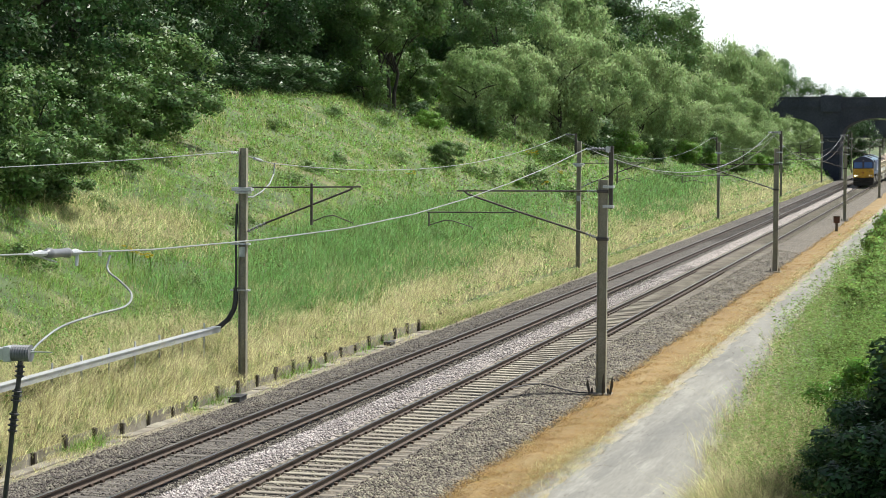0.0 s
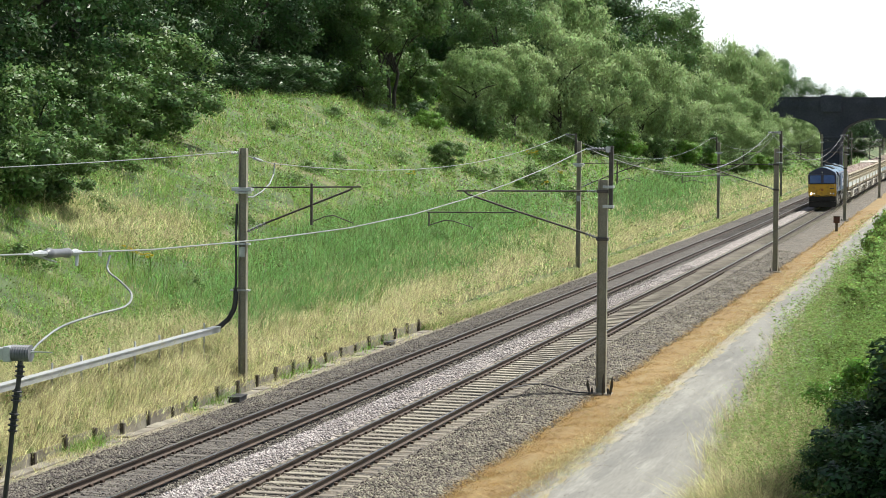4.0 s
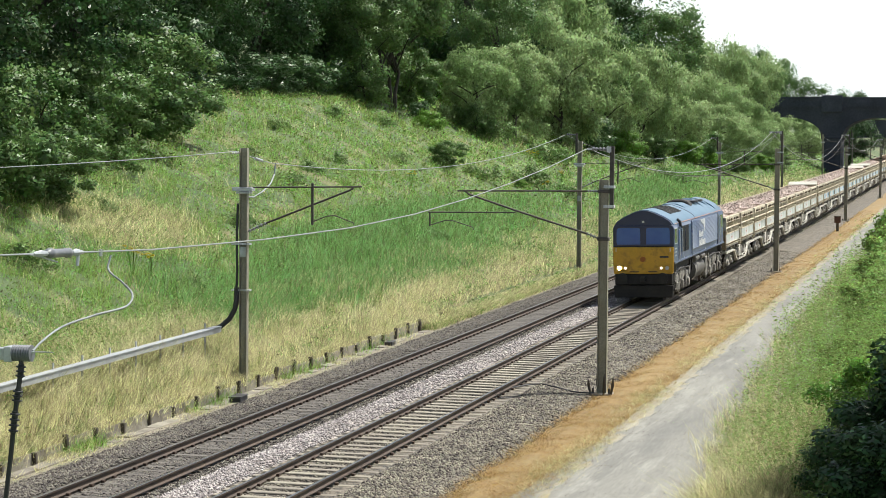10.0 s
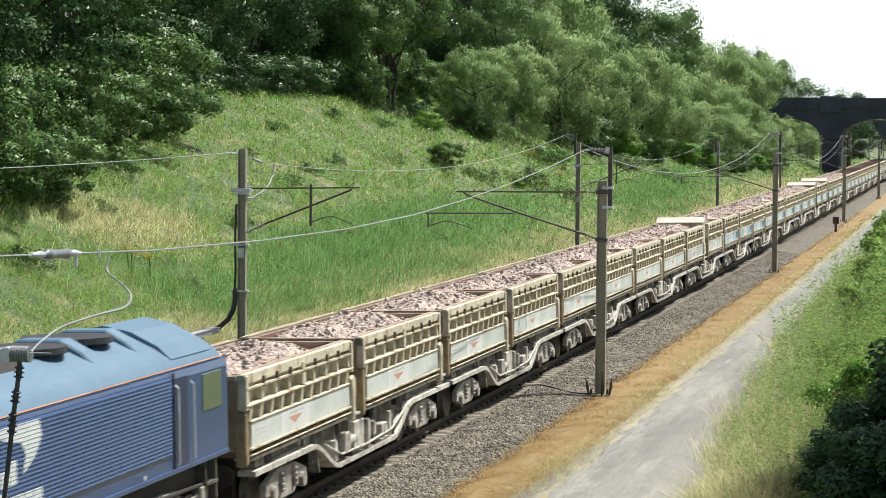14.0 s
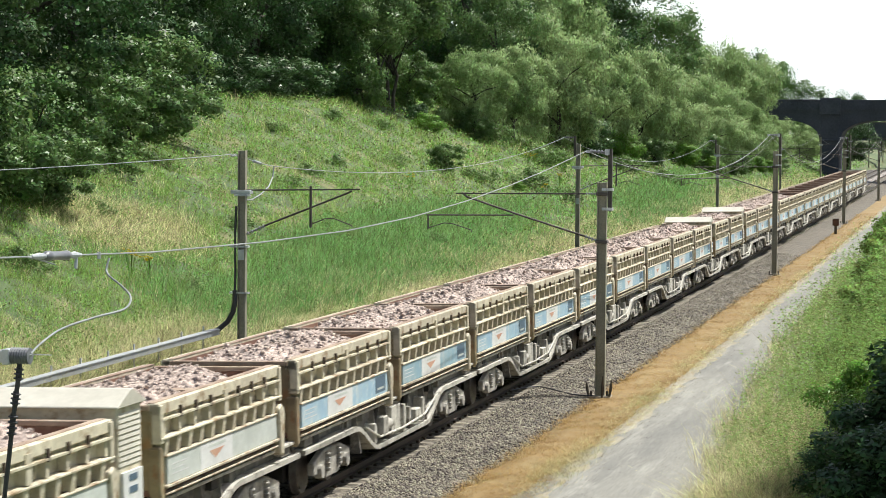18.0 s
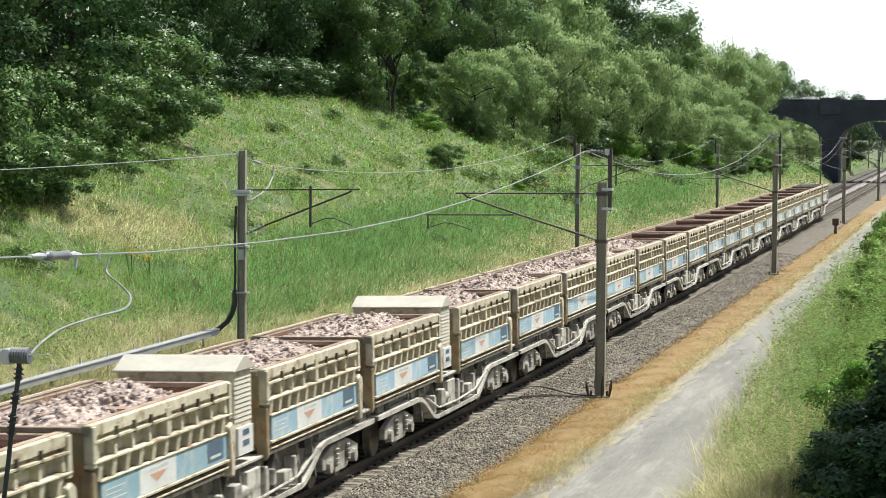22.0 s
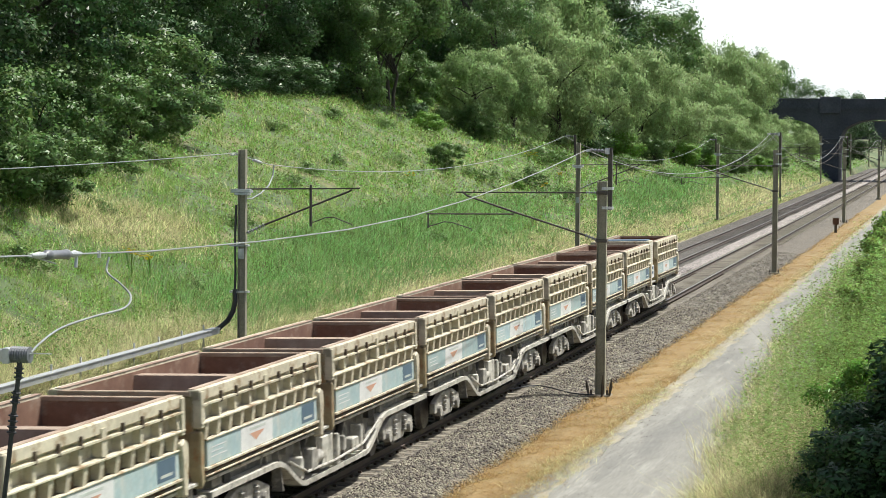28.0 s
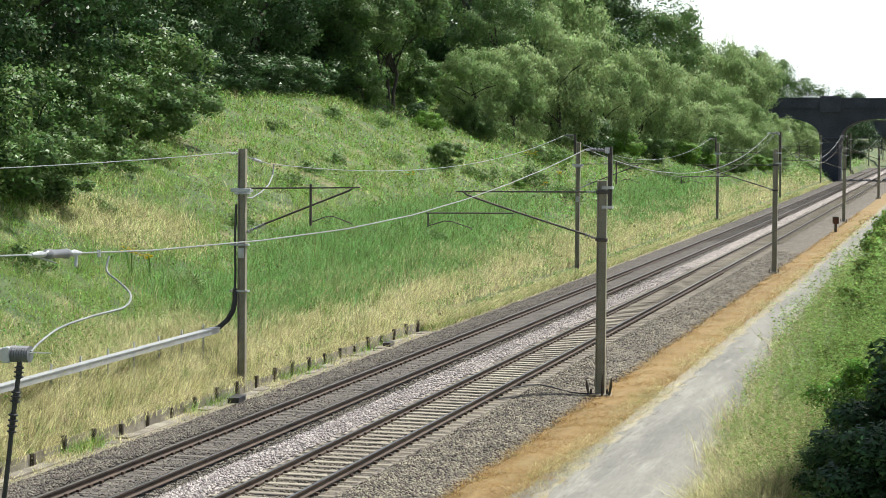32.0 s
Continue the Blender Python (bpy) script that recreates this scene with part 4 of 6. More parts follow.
LABELS = {"bramble": ("bramble", "dusky green bramble clump on the grassy bank", "bramble"), "faroak": ("tree", "dark green tree in the wood beyond the cutting", "tree"), "edgeoak": ("tree", "dark green oak at the wood's edge over the bank", "tree"), "sapling": ("tree", "bushy young oak leaning out over the bank", "tree"), "talloak": ("tree", "dark slender tree with bare trunks and a high crown", "tree"), "oak": ("tree", "dark green broadleaved tree with a dense rounded crown", "tree"), "willow": ("tree", "grey-green willow-like tree with drooping foliage", "tree"),
          "shrub": ("shrub", "dense green shrub at the edge of the wood", "shrub"), "bush": ("bush", "green leafy bush beside the service path", "bush")}


def plant(kind, lat, y, scale=1.0, turn=0.0, wide=1.0, sink=0.0):
    name, label, cat = LABELS[kind.split("-")[0]]
    trunk, crown = tree_kind(kind)
    z = float(z_ground(lat, y)) - sink
    t = thing(name, label, cat, name + "s along the line", at=Matrix.Translation(W(lat, y, z)) @ pose(0, 0, 0, 0, 0, turn) @ Matrix.Diagonal((scale * wide, scale * wide, scale, 1)))
    a, b = new("trunk", trunk), new("crown", crown)
    a.parent = b.parent = t
    return t


rr = random.Random(21)
# wood along the top of the bank: front row, then the rows behind it
for kind, lat, y, s, w in (("edgeoak-0", -20.5, 71, 1.0, 1.15), ("sapling-0", -16.9, 68.5, .95, 1.1), ("sapling-1", -16.6, 73, .62, 1.2), ("sapling-0", -18.6, 77, .85, 1.1), ("edgeoak-1", -22.3, 84, 1.0, 1.05), ("sapling-1", -19.6, 82, .95, 1.1), ("sapling-0", -22.3, 100, 1.0, 1.1), ("sapling-1", -20.6, 88, .8, 1.2), ("sapling-0", -21.4, 93.5, 1.0, 1.2),
                           ("edgeoak-1", -25.5, 97, 1.05, 1.0), ("shrub-2", -26.0, 106, 1.4, 1.2),
                           ("edgeoak-0", -29, 108, 1.05, 1.0), ("oak-1", -30.0, 117, 1.05, 1), ("oak-3", -30, 127, 1.05, 1), ("oak-1", -29.5, 137, 1.05, 1),
                           # dark-leaved shrub-2 row: shade under the crowns put into leaf colour
                           ("shrub-2", -28.0, 113, .8, 1.5), ("shrub-2", -28.0, 120, .8, 1.5), ("shrub-2", -27.7, 127, .8, 1.5), ("shrub-2", -27.5, 133.5, .8, 1.5), ("shrub-2", -27.3, 139.5, .8, 1.5), ("shrub-2", -28.3, 144.5, .8, 1.5), ("oak-3", -30.5, 148, 1.0, 1),
                           ("talloak-0", -26.0, 148.5, .75, 1.0), ("talloak-0", -25.6, 152.5, .95, 1.0), ("talloak-0", -25.3, 155.5, 1.0, 1.0), ("talloak-0", -26.5, 159, 1.1, 1.0), ("shrub-1", -22.6, 153.5, .5, 1.3), ("sapling-0", -25.2, 146.5, 1.0, .9), ("sapling-1", -26.0, 163.0, 1.0, 1.0), ("shrub-1", -34, 176, 1.0, 1.4), ("shrub-1", -37, 184, 1.3, 1.4), ("shrub-1", -31.5, 183, .9, 1.4), ("shrub-1", -33, 191, 1.5, 1.4), ("shrub-1", -29.5, 186, 1.0, 1.4), ("shrub-2", -27.2, 150.5, .45, 1.2), ("shrub-2", -24.0, 156.5, .45, 1.2),
                           ("willow-0", -22.4, 168, .72, 1.15), ("willow-1", -20.9, 176, .8, 1.05), ("oak-2", -23.5, 182, .95, .8), ("willow-2", -19.6, 189, 1.18, 1.0), ("willow-1", -21.5, 197, 1.4, .85), ("shrub-2", -18.4, 197, 1.0, 1.2),
                           ("willow-0", -18.6, 207, 1.05, .95), ("oak-2", -21.5, 216, 1.0, .8), ("willow-1", -17.4, 222, 1.12, .95), ("willow-2", -16.0, 236, .98, 1.05), ("oak-2", -19.0, 246, .9, .8), ("shrub-0", -15.0, 247, 1.2, 1.2),
                           ("willow-0", -14.2, 256, .8, 1.15), ("willow-1", -16.4, 266, 1.05, .9), ("willow-2", -13.2, 272, .68, 1.2), ("willow-0", -15.0, 284, .98, 1.0), ("willow-1", -12.6, 293, .62, 1.3), ("willow-2", -14.4, 303, .8, 1.1),
                           ("willow-0", -11.8, 313, .5, 1.3), ("willow-1", -13.8, 326, .7, 1.1), ("willow-0", -16.6, 312, 1.42, .95), ("willow-1", -18.5, 324, 1.5, .9)):
    plant(kind, lat, y, s, rr.uniform(0, 360), w, 0.2)
for kind, lat, y, s in (("oak-3", -28, 80, 1.3), ("oak-1", -33, 100, 1.3), ("faroak-2", -37, 116, 1.3), ("faroak-1", -38, 130, 1.3), ("faroak-0", -38, 146, 1.2), ("faroak-1", -37, 160, 1.3), ("faroak-3", -39, 172, 1.35), ("faroak-1", -28.5, 194, 1.4), ("faroak-2", -43, 215, 1.4), ("faroak-0", -37, 222, 1.4),
                        ("faroak-2", -29, 205, 1.5), ("faroak-0", -27.5, 220, 1.5), ("faroak-3", -26.5, 236, 1.55), ("faroak-1", -26, 252, 1.55), ("faroak-2", -24.5, 268, 1.45), ("faroak-0", -23.5, 284, 1.3),
                        ("willow-0", -19.5, 300, 1.45), ("willow-2", -21, 318, 1.35), ("faroak-1", -21, 335, 1.05), ("faroak-2", -21, 375, 1.2), ("faroak-0", -19, 398, 1.2), ("faroak-2", -11.5, 408, 1.1), ("faroak-1", -7.8, 412, 1.03), ("faroak-3", -13, 520, 1.1), ("faroak-1", 9, 530, 1.0), ("willow-1", -14, 430, 1.0), ("willow-2", 11, 395, .8), ("willow-0", 12, 450, .9), ("faroak-3", -25, 405, 1.0), ("faroak-1", 12, 430, .8), ("faroak-2", -7, 620, 1.55),
                        ("faroak-0", 3, 640, 1.5), ("faroak-3", 18, 600, 1.1), ("willow-1", -12, 372, .55), ("willow-2", -13, 385, .7), ("willow-0", -12, 410, .7)):
    plant(kind, lat, y, s, rr.uniform(0, 360), 1.0, 0.3)
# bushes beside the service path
# talloaks and saplings here stand out of view, added to shade the near bushes
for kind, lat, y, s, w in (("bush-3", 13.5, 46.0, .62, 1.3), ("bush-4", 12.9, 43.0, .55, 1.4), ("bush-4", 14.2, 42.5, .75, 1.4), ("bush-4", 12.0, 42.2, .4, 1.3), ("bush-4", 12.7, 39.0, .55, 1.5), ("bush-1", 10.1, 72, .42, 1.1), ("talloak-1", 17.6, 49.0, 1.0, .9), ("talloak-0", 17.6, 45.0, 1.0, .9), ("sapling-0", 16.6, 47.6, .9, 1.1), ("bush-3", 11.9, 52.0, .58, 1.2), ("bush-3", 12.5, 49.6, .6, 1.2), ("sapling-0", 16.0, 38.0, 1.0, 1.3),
                           ("bush-1", 10.2, 88, .62, 1.2), ("bush-2", 10.6, 94, .7, 1.2), ("bush-0", 10.3, 101, .72, 1.2), ("bush-1", 10.3, 111, .85, 1.1), ("bush-2", 10.1, 124, .95, 1.1), ("bush-0", 9.9, 142, 1.0, 1.1), ("bush-1", 9.7, 165, 1.0, 1.1)):
    plant(kind, lat, y, s, rr.uniform(0, 360), w, 0.3)


def blades(name, n, lat0, lat1, y0, y1, h, w, mat, seed, label, lean=0.35, keep=None, tuft=5, base=None, rough=0.0):
    """Grass as narrow bowed blades in tufts, thinning with distance; rough makes tussocks."""
    r = np.random.default_rng(seed)
    u = r.random(n)
    y = y0 * y1 / (y1 - u * (y1 - y0))
    lat = lat0 + (lat1 - lat0) * r.random(n)
    if keep is not None:
        k = keep(lat, y, r)
        lat, y = lat[k], y[k]
        n = len(y)
    y, lat = np.repeat(y, tuft), np.repeat(lat, tuft)
    m = n * tuft
    y, lat = y + r.normal(size=m) * 0.1, lat + r.normal(size=m) * 0.1
    z = z_ground(lat, y) if base is None else np.full(m, base)
    p = np.stack([lat + cv_a(y), y, z + gr_a(y) - 0.08], -1)
    a = r.random(m) * TAU
    side = np.stack([np.cos(a), np.sin(a), np.zeros(m)], -1)
    hh = (h * (0.5 + 0.75 * r.random(m)) * (1 - rough + 2 * rough * tufty(lat, y)))[:, None]
    far = np.clip(y / 80.0, 0.8, 2.6)[:, None]
    ww = w * (0.6 + 0.8 * r.random((m, 1))) * far
    way = r.normal(size=(m, 3)) * lean
    way[:, 2] = 1.0
    bow = r.normal(size=(m, 3)) * lean * 0.9
    bow[:, 2] = -0.12
    mid, top = p + way * hh * 0.6, p + (way + bow) * hh
    V = np.stack([p - side * ww, p + side * ww, mid + side * ww * 0.7, mid - side * ww * 0.7, mid - side * ww * 0.75, mid + side * ww * 0.75, top + side * ww * 0.2, top - side * ww * 0.2], 1).reshape(-1, 3)
    soft = np.array([0.3, -0.1, 1.0]) + r.normal(size=(m, 3)) * 0.5
    soft = np.repeat(soft / np.linalg.norm(soft, axis=1, keepdims=True), 2, axis=0)
    V, soft = outward(V, 4, soft)
    return tagged(new(name, quick_mesh(name, V, np.arange(8 * m), 4, mat, soft)), label, "grass", kind="stuff")


def tufty(a, y):
    """Tussocks of half a metre to two metres, from 0 to 1."""
    v = np.sin(a * 5.1 + 1.7 * np.sin(y * 1.9)) * np.sin(y * 2.7 + 1.5 * np.sin(a * 3.1)) + 0.7 * np.sin(a * 1.4 + 1.2 * np.sin(y * 0.6)) * np.sin(y * 0.9 - a * 0.7)
    return np.clip(0.5 + 0.42 * v, 0, 1)


def clumpy(a, y):
    """Patches of 1 to 4 metres, from 0 to 1."""
    v = np.sin(a * 2.3 + 1.3 * np.sin(y * 0.9)) * np.sin(y * 1.15 + 1.1 * np.sin(a * 1.6)) + 0.8 * np.sin(a * 0.8 + y * 0.33 + np.sin(y * 0.21 + a)) * np.sin(y * 0.41 - a * 0.6)
    return np.clip(0.5 + 0.5 * v, 0, 1)


def weeds(name, n, lat0, lat1, y0, y1, h0, h1, size, mat, seed, label, keep=None, up=1.0, cat="weeds"):
    """Leafy ground cover: small leaves at several heights, facing mostly up."""
    r = np.random.default_rng(seed)
    u = r.random(n)
    y = y0 * y1 / (y1 - u * (y1 - y0))
    lat = lat0 + (lat1 - lat0) * r.random(n)
    if keep is not None:
        k = keep(lat, y, r)
        lat, y = lat[k], y[k]
        n = len(y)
    bumps = np.clip(0.5 + 0.5 * np.sin(lat * 4.1 + 1.9 * np.sin(y * 1.7)) * np.sin(y * 3.3 + 1.7 * np.sin(lat * 2.3)) + 0.3 * np.sin(lat * 0.9 + y * 0.6), 0, 1)
    z = z_ground(lat, y) + h0 + (h1 - h0) * r.random(n) * (0.15 + 0.85 * bumps)
    P = np.stack([lat + cv_a(y), y, z + gr_a(y)], -1)
    nrm = r.normal(size=(n, 3)) * 0.55 + np.array([0.15, -0.1, up])
    nrm /= np.linalg.norm(nrm, axis=1, keepdims=True)
    a = np.cross(nrm, r.normal(size=(n, 3)))
    a /= np.linalg.norm(a, axis=1, keepdims=True) + 1e-9
    b = np.cross(nrm, a)
    s = size * (0.55 + 0.9 * r.random((n, 1))) * np.clip(y / 75.0, 0.85, 2.4)[:, None]
    la, wb = a * s * 0.8, b * s * 0.36
    V = np.stack([P - la, P + wb - nrm * s * 0.1, P + la, P - wb - nrm * s * 0.1], 1).reshape(-1, 3)
    soft = nrm * 0.85 + np.array([0.05, 0, 0.25])
    V, soft = outward(V, 4, soft / np.linalg.norm(soft, axis=1, keepdims=True))
    return tagged(new(name, quick_mesh(name, V, np.arange(4 * n), 4, mat, soft)), label, cat, kind="stuff")


def stalks(name, n, leaves, lat0, lat1, y0, y1, tall, size, mat, seed, label, keep=None):
    """Leafy stems: narrow leaves set round upright, slightly leaning stalks, smaller to the tip."""
    r = np.random.default_rng(seed)
    u = r.random(n)
    y = y0 * y1 / (y1 - u * (y1 - y0))
    lat = lat0 + (lat1 - lat0) * r.random(n)
    if keep is not None:
        k = keep(lat, y, r)
        lat, y = lat[k], y[k]
        n = len(y)
    h = tall(lat, y) * (0.65 + 0.5 * r.random(n))
    lean = r.normal(size=(n, 2)) * 0.16
    R = lambda v: np.repeat(v, leaves, axis=0)
    m = n * leaves
    k = 1 - r.random(m) ** 1.3
    hh = R(h) * k
    a = r.random(m) * TAU
    out = np.stack([np.cos(a), np.sin(a), 0.15 + 0.5 * r.random(m)], -1)
    out /= np.linalg.norm(out, axis=1, keepdims=True)
    s = size * (0.6 + 0.8 * r.random(m)) * (1.15 - 0.5 * k) * np.clip(R(y) / 65.0, 0.8, 1.6)
    B = np.stack([R(lat + cv_a(y)) + R(lean[:, 0]) * hh, R(y) + R(lean[:, 1]) * hh, R(z_ground(lat, y) + gr_a(y)) + hh], -1)
    side = np.stack([-np.sin(a), np.cos(a), r.normal(size=m) * 0.5], -1)
    L = out * s[:, None]
    wd = side * (s * 0.17)[:, None]
    V = np.stack([B, B + L * 0.5 + wd, B + L - np.array([0, 0, 0.15]) * s[:, None], B + L * 0.5 - wd], 1).reshape(-1, 3)
    soft = out * 0.5 + np.array([0.1, 0, 0.6]) + r.normal(size=(m, 3)) * 0.35
    V, soft = outward(V, 4, soft / np.linalg.norm(soft, axis=1, keepdims=True))
    return tagged(new(name, quick_mesh(name, V, np.arange(4 * m), 4, mat, soft)), label, "weeds", kind="stuff")


def verge_edge(y):
    """Sideways place at which the growth begins beside the path."""
    return np.interp(y, [40, 45, 49, 56, 68, 82, 150], [9.6, 9.1, 8.5, 8.05, 7.8, 7.3, 7.05]) + 0.22 * np.sin(y * 0.8 + np.sin(y * 0.33))


M_TANGRASS = foliage("tan_stubble", (0.39, 0.24, 0.075), (0.31, 0.19, 0.06), patch=0.5, through=0.3, island=0.3, straw=(0.40, 0.33, 0.15))
weeds("bank_weeds", 260000, -30, -8.0, 48, 300, 0.05, 0.72, 0.055, M_WEED, 41, "thick green weeds and bramble over the cutting slope", keep=lambda a, y, r: r.random(len(y)) < 0.3 + 0.7 * clumpy(a, y))
weeds("far_bank_weeds", 26000, -20, -7.2, 290, 480, 0.1, 1.0, 0.075, M_WEED, 55, "rough green growth on the bank beyond the bridge")
weeds("far_bank_weeds", 14000, 8.2, 16, 190, 480, 0.1, 1.2, 0.075, M_VERGE, 56, "rough green growth on the far verge")
weeds("nettles", 60000, -14, -8.4, 66, 250, 0.15, 0.6, 0.055, M_LUSH, 42, "blue-green nettles and reeds low on the bank", keep=lambda a, y, r: np.sin(y * 0.07 + a * 0.5) + r.normal(size=len(y)) * 0.6 > -0.1)
blades("bank_grass", 36000, -29, -8.0, 48, 290, 0.5, 0.006, M_GRASS, 31, "rough green grass seeding over the cutting slope", lean=0.38, tuft=12, rough=0.6, keep=lambda a, y, r: np.sin(a * 6.3 + 2 * np.sin(y * 2.1)) * np.sin(y * 3.1 + 2 * np.sin(a * 3.3)) + 0.45 * r.normal(size=len(y)) > -0.12)
blades("lush_grass", 15000, -13.5, -8.4, 68, 240, 0.85, 0.008, M_LUSH, 32, "tall blue-green reeds low on the bank", lean=0.22, rough=0.4, tuft=7, keep=lambda a, y, r: np.sin(y * 0.07 + a * 0.5) + r.normal(size=len(y)) * 0.6 > 0.0)
blades("dry_grass", 46000, -10.4, -6.85, 43, 340, 0.66, 0.006, M_STRAW, 33, "tall straw-coloured dry grass along the bank foot", lean=0.26, rough=0.4,
       keep=lambda a, y, r: r.random(len(a)) < np.clip((a + 10.8) / 2.6, 0, 1) * np.clip(0.85 + 0.5 * np.sin(y * 0.31 + 2 * np.sin(a * 1.7)), 0.3, 1))
weeds("foot_weeds", 90000, -10.4, -6.8, 42, 220, 0.05, 0.62, 0.045, M_WEED, 51, "green weeds among the dry grass", keep=lambda a, y, r: np.sin(y * 0.31 + 2 * np.sin(a * 1.7)) + 0.7 * r.normal(size=len(y)) < 0.1)
blades("dry_grass", 16000, -18, -10, 62, 95, 0.6, 0.009, M_STRAW, 36, "patch of yellowed grass on the bank", lean=0.3, rough=0.4, keep=lambda a, y, r: ((a + 15.0) / 1.7) ** 2 + ((y - 77) / 6) ** 2 < 1.5 * r.random(len(a)) + 0.15)
blades("cess_grass", 9000, -6.98, -6.25, 86, 340, 0.5, 0.008, M_STRAW, 57, "dry grass spilling down to the ballast", lean=0.5, base=-0.28)
blades("cess_grass", 6000, -6.98, -6.3, 86, 340, 0.42, 0.008, M_GRASS, 59, "green grass spilling down to the ballast", lean=0.5, base=-0.28)
weeds("cess_weeds", 5000, -7.1, -6.4, 88, 300, 0.35, 0.75, 0.05, M_WEED, 58, "green weeds spilling down to the ballast")
blades("tray_grass", 7000, -8.6, -7.0, 40, 67, 1.0, 0.006, M_STRAW, 53, "tall dry grass hiding the feet of the cable tray", lean=0.25, rough=0.3)
blades("edge_grass", 5000, -7.05, -6.78, 42, 92, 0.42, 0.006, M_STRAW, 63, "dry grass hanging over the edging boards", lean=0.4, base=-0.02)
blades("cess_grass", 1500, -6.68, -6.1, 43, 86, 0.3, 0.007, M_STRAW, 61, "sparse dry grass below the edging", lean=0.5, base=-0.3, keep=lambda a, y, r: tufty(a * 0.3, y) > 0.6)
blades("cess_grass", 900, -6.75, -6.3, 43, 90, 0.42, 0.007, M_GRASS, 62, "green tufts below the edging", lean=0.35, base=-0.3, tuft=9, keep=lambda a, y, r: tufty(3.0 + 0 * a, y * 0.8 + 2) > 0.72)
weeds("tray_weeds", 22000, -10.5, -7.5, 40, 68, 0.1, 1.1, 0.05, M_WEED, 54, "green weeds crowding the cable tray")
blades("verge_grass", 11000, 6.9, 10.8, 42, 140, 0.95, 0.0045, M_STRAW, 34, "tall dry grass at the edge of the path", lean=0.3, rough=0.4, keep=lambda a, y, r: (a > verge_edge(y) - 0.1) & (r.random(len(a)) < np.clip((verge_edge(y) + 1.2 - a) / 1.2, 0.04, 1)))
stalks("willowherb", 10500, 34, 6.9, 14.5, 43, 190, lambda a, y: np.clip(0.6 + (a - verge_edge(y)) * 0.9, 0.6, 1) * np.clip(1.05 + (y - 46) * 0.03, 1.05, 2.0) * (1 + 0.5 * np.sin(y * 1.3 + a * 1.7) * np.sin(y * 0.5 + a * 1.1 + 1)), 0.1, M_VERGE, 35,
       "leafy green willowherb crowding the verge", keep=lambda a, y, r: (a > verge_edge(y) + 0.12 * r.normal(size=len(y))) & (r.random(len(y)) < 0.55 + 0.45 * np.clip((a - 8.0) / 2, 0, 1)))
weeds("verge_weeds", 30000, 9.3, 14.5, 40, 190, 0.02, 0.5, 0.05, M_VERGE, 52, "low leafy weeds under the willowherb", up=0.5)
blades("path_edge_grass", 6000, 4.4, 5.3, 43, 220, 0.24, 0.004, M_STRAW, 37, "short dry grass along the path edge", lean=0.6, keep=lambda a, y, r: np.sin(y * 0.5) + r.normal(size=len(y)) > 0.0, base=-0.36)
blades("dried_stubble", 16000, 3.2, 5.05, 43, 230, 0.16, 0.006, M_TANGRASS, 39, "orange-brown dried stubble beside the ballast", lean=0.8, base=-0.36)
for kind, lat, y, s in (("shrub-1", -14.7, 147, .22), ("shrub-1", -16.5, 172, .4), ("shrub-1", -17.0, 206, .9), ("shrub-0", -15.6, 219, .8), ("shrub-1", -14.4, 232, .8), ("shrub-1", -13.2, 246, .7), ("shrub-0", -12.2, 261, .8),
                        ("shrub-1", -11.6, 275, .7), ("shrub-1", -11.4, 289, .6), ("shrub-0", -11.2, 303, .7), ("sapling-1", -17.4, 137, .42), ("sapling-0", -21.8, 166, .5),
                        ("bramble-0", -19.2, 86, .9), ("bramble-1", -17.1, 103, .45), ("bramble-2", -18.3, 115, .5), ("bramble-0", -18.0, 127, .5), ("bramble-2", -15.0, 151, 1.1), ("bramble-0", -12.6, 152, .8), ("bramble-1", -11.1, 106, .5),
                        ("bramble-2", -17.7, 108, .55), ("bramble-0", -16.2, 142, .8), ("bramble-1", -17.1, 168, 1.2), ("bramble-2", -20.1, 106, .35), ("bramble-1", -17.1, 73, .9), ("bramble-0", -17.9, 70.5, .8), ("bramble-2", -16.2, 76.5, .5), ("bramble-0", -21.0, 168, 1.1),
                        ("bramble-1", -15.6, 201, 1.2), ("bramble-2", -12.9, 207, 1.0), ("bramble-0", -11.4, 72, .45), ("bramble-1", -9.9, 83, .4), ("bramble-2", -13.5, 64, .6), ("bramble-0", -14.6, 88, .5), ("bramble-1", -22.5, 118, .5), ("bramble-2", -23.3, 132, .6), ("bramble-0", -22.4, 141, .6)):
    plant(kind, lat, y, s, rr.uniform(0, 360), 1.2, 0.05)
M_FLOWER = foliage("yellow_petals", (0.75, 0.6, 0.04), (0.65, 0.5, 0.03), patch=2.0, through=0.3, island=0.2)
for lat, y in ((-17.2, 163), (-17.0, 164.5), (-12.6, 70.5), (-12.2, 71.3), (-14.0, 158), (-13.4, 149), (-15.5, 120)):
    fl = thing("ragwort", "tall weed with bright yellow flower heads", "flower", "yellow flowers on the bank", at=Matrix.Translation(W(lat, y, float(z_ground(lat, y)))))
    r = random.Random(int(y * 10))
    st, hd = Shape(), Shape()
    for k in range(5):
        e = Vector((r.uniform(-.25, .25), r.uniform(-.25, .25), r.uniform(.7, 1.0)))
        st.tube([(0, 0, -0.1), e * 0.6, e], 0.012, 5)
        for q in range(5):
            c = e + Vector((r.uniform(-.12, .12), r.uniform(-.12, .12), r.uniform(-.03, .06)))
            hd.tube([c, c + Vector((0, 0, 0.02))], [0.03, 0.045], 6)
    part("stem", st, M_GRASS, fl)
    part("flower_head", hd, M_FLOWER, fl, "flat yellow flower heads")
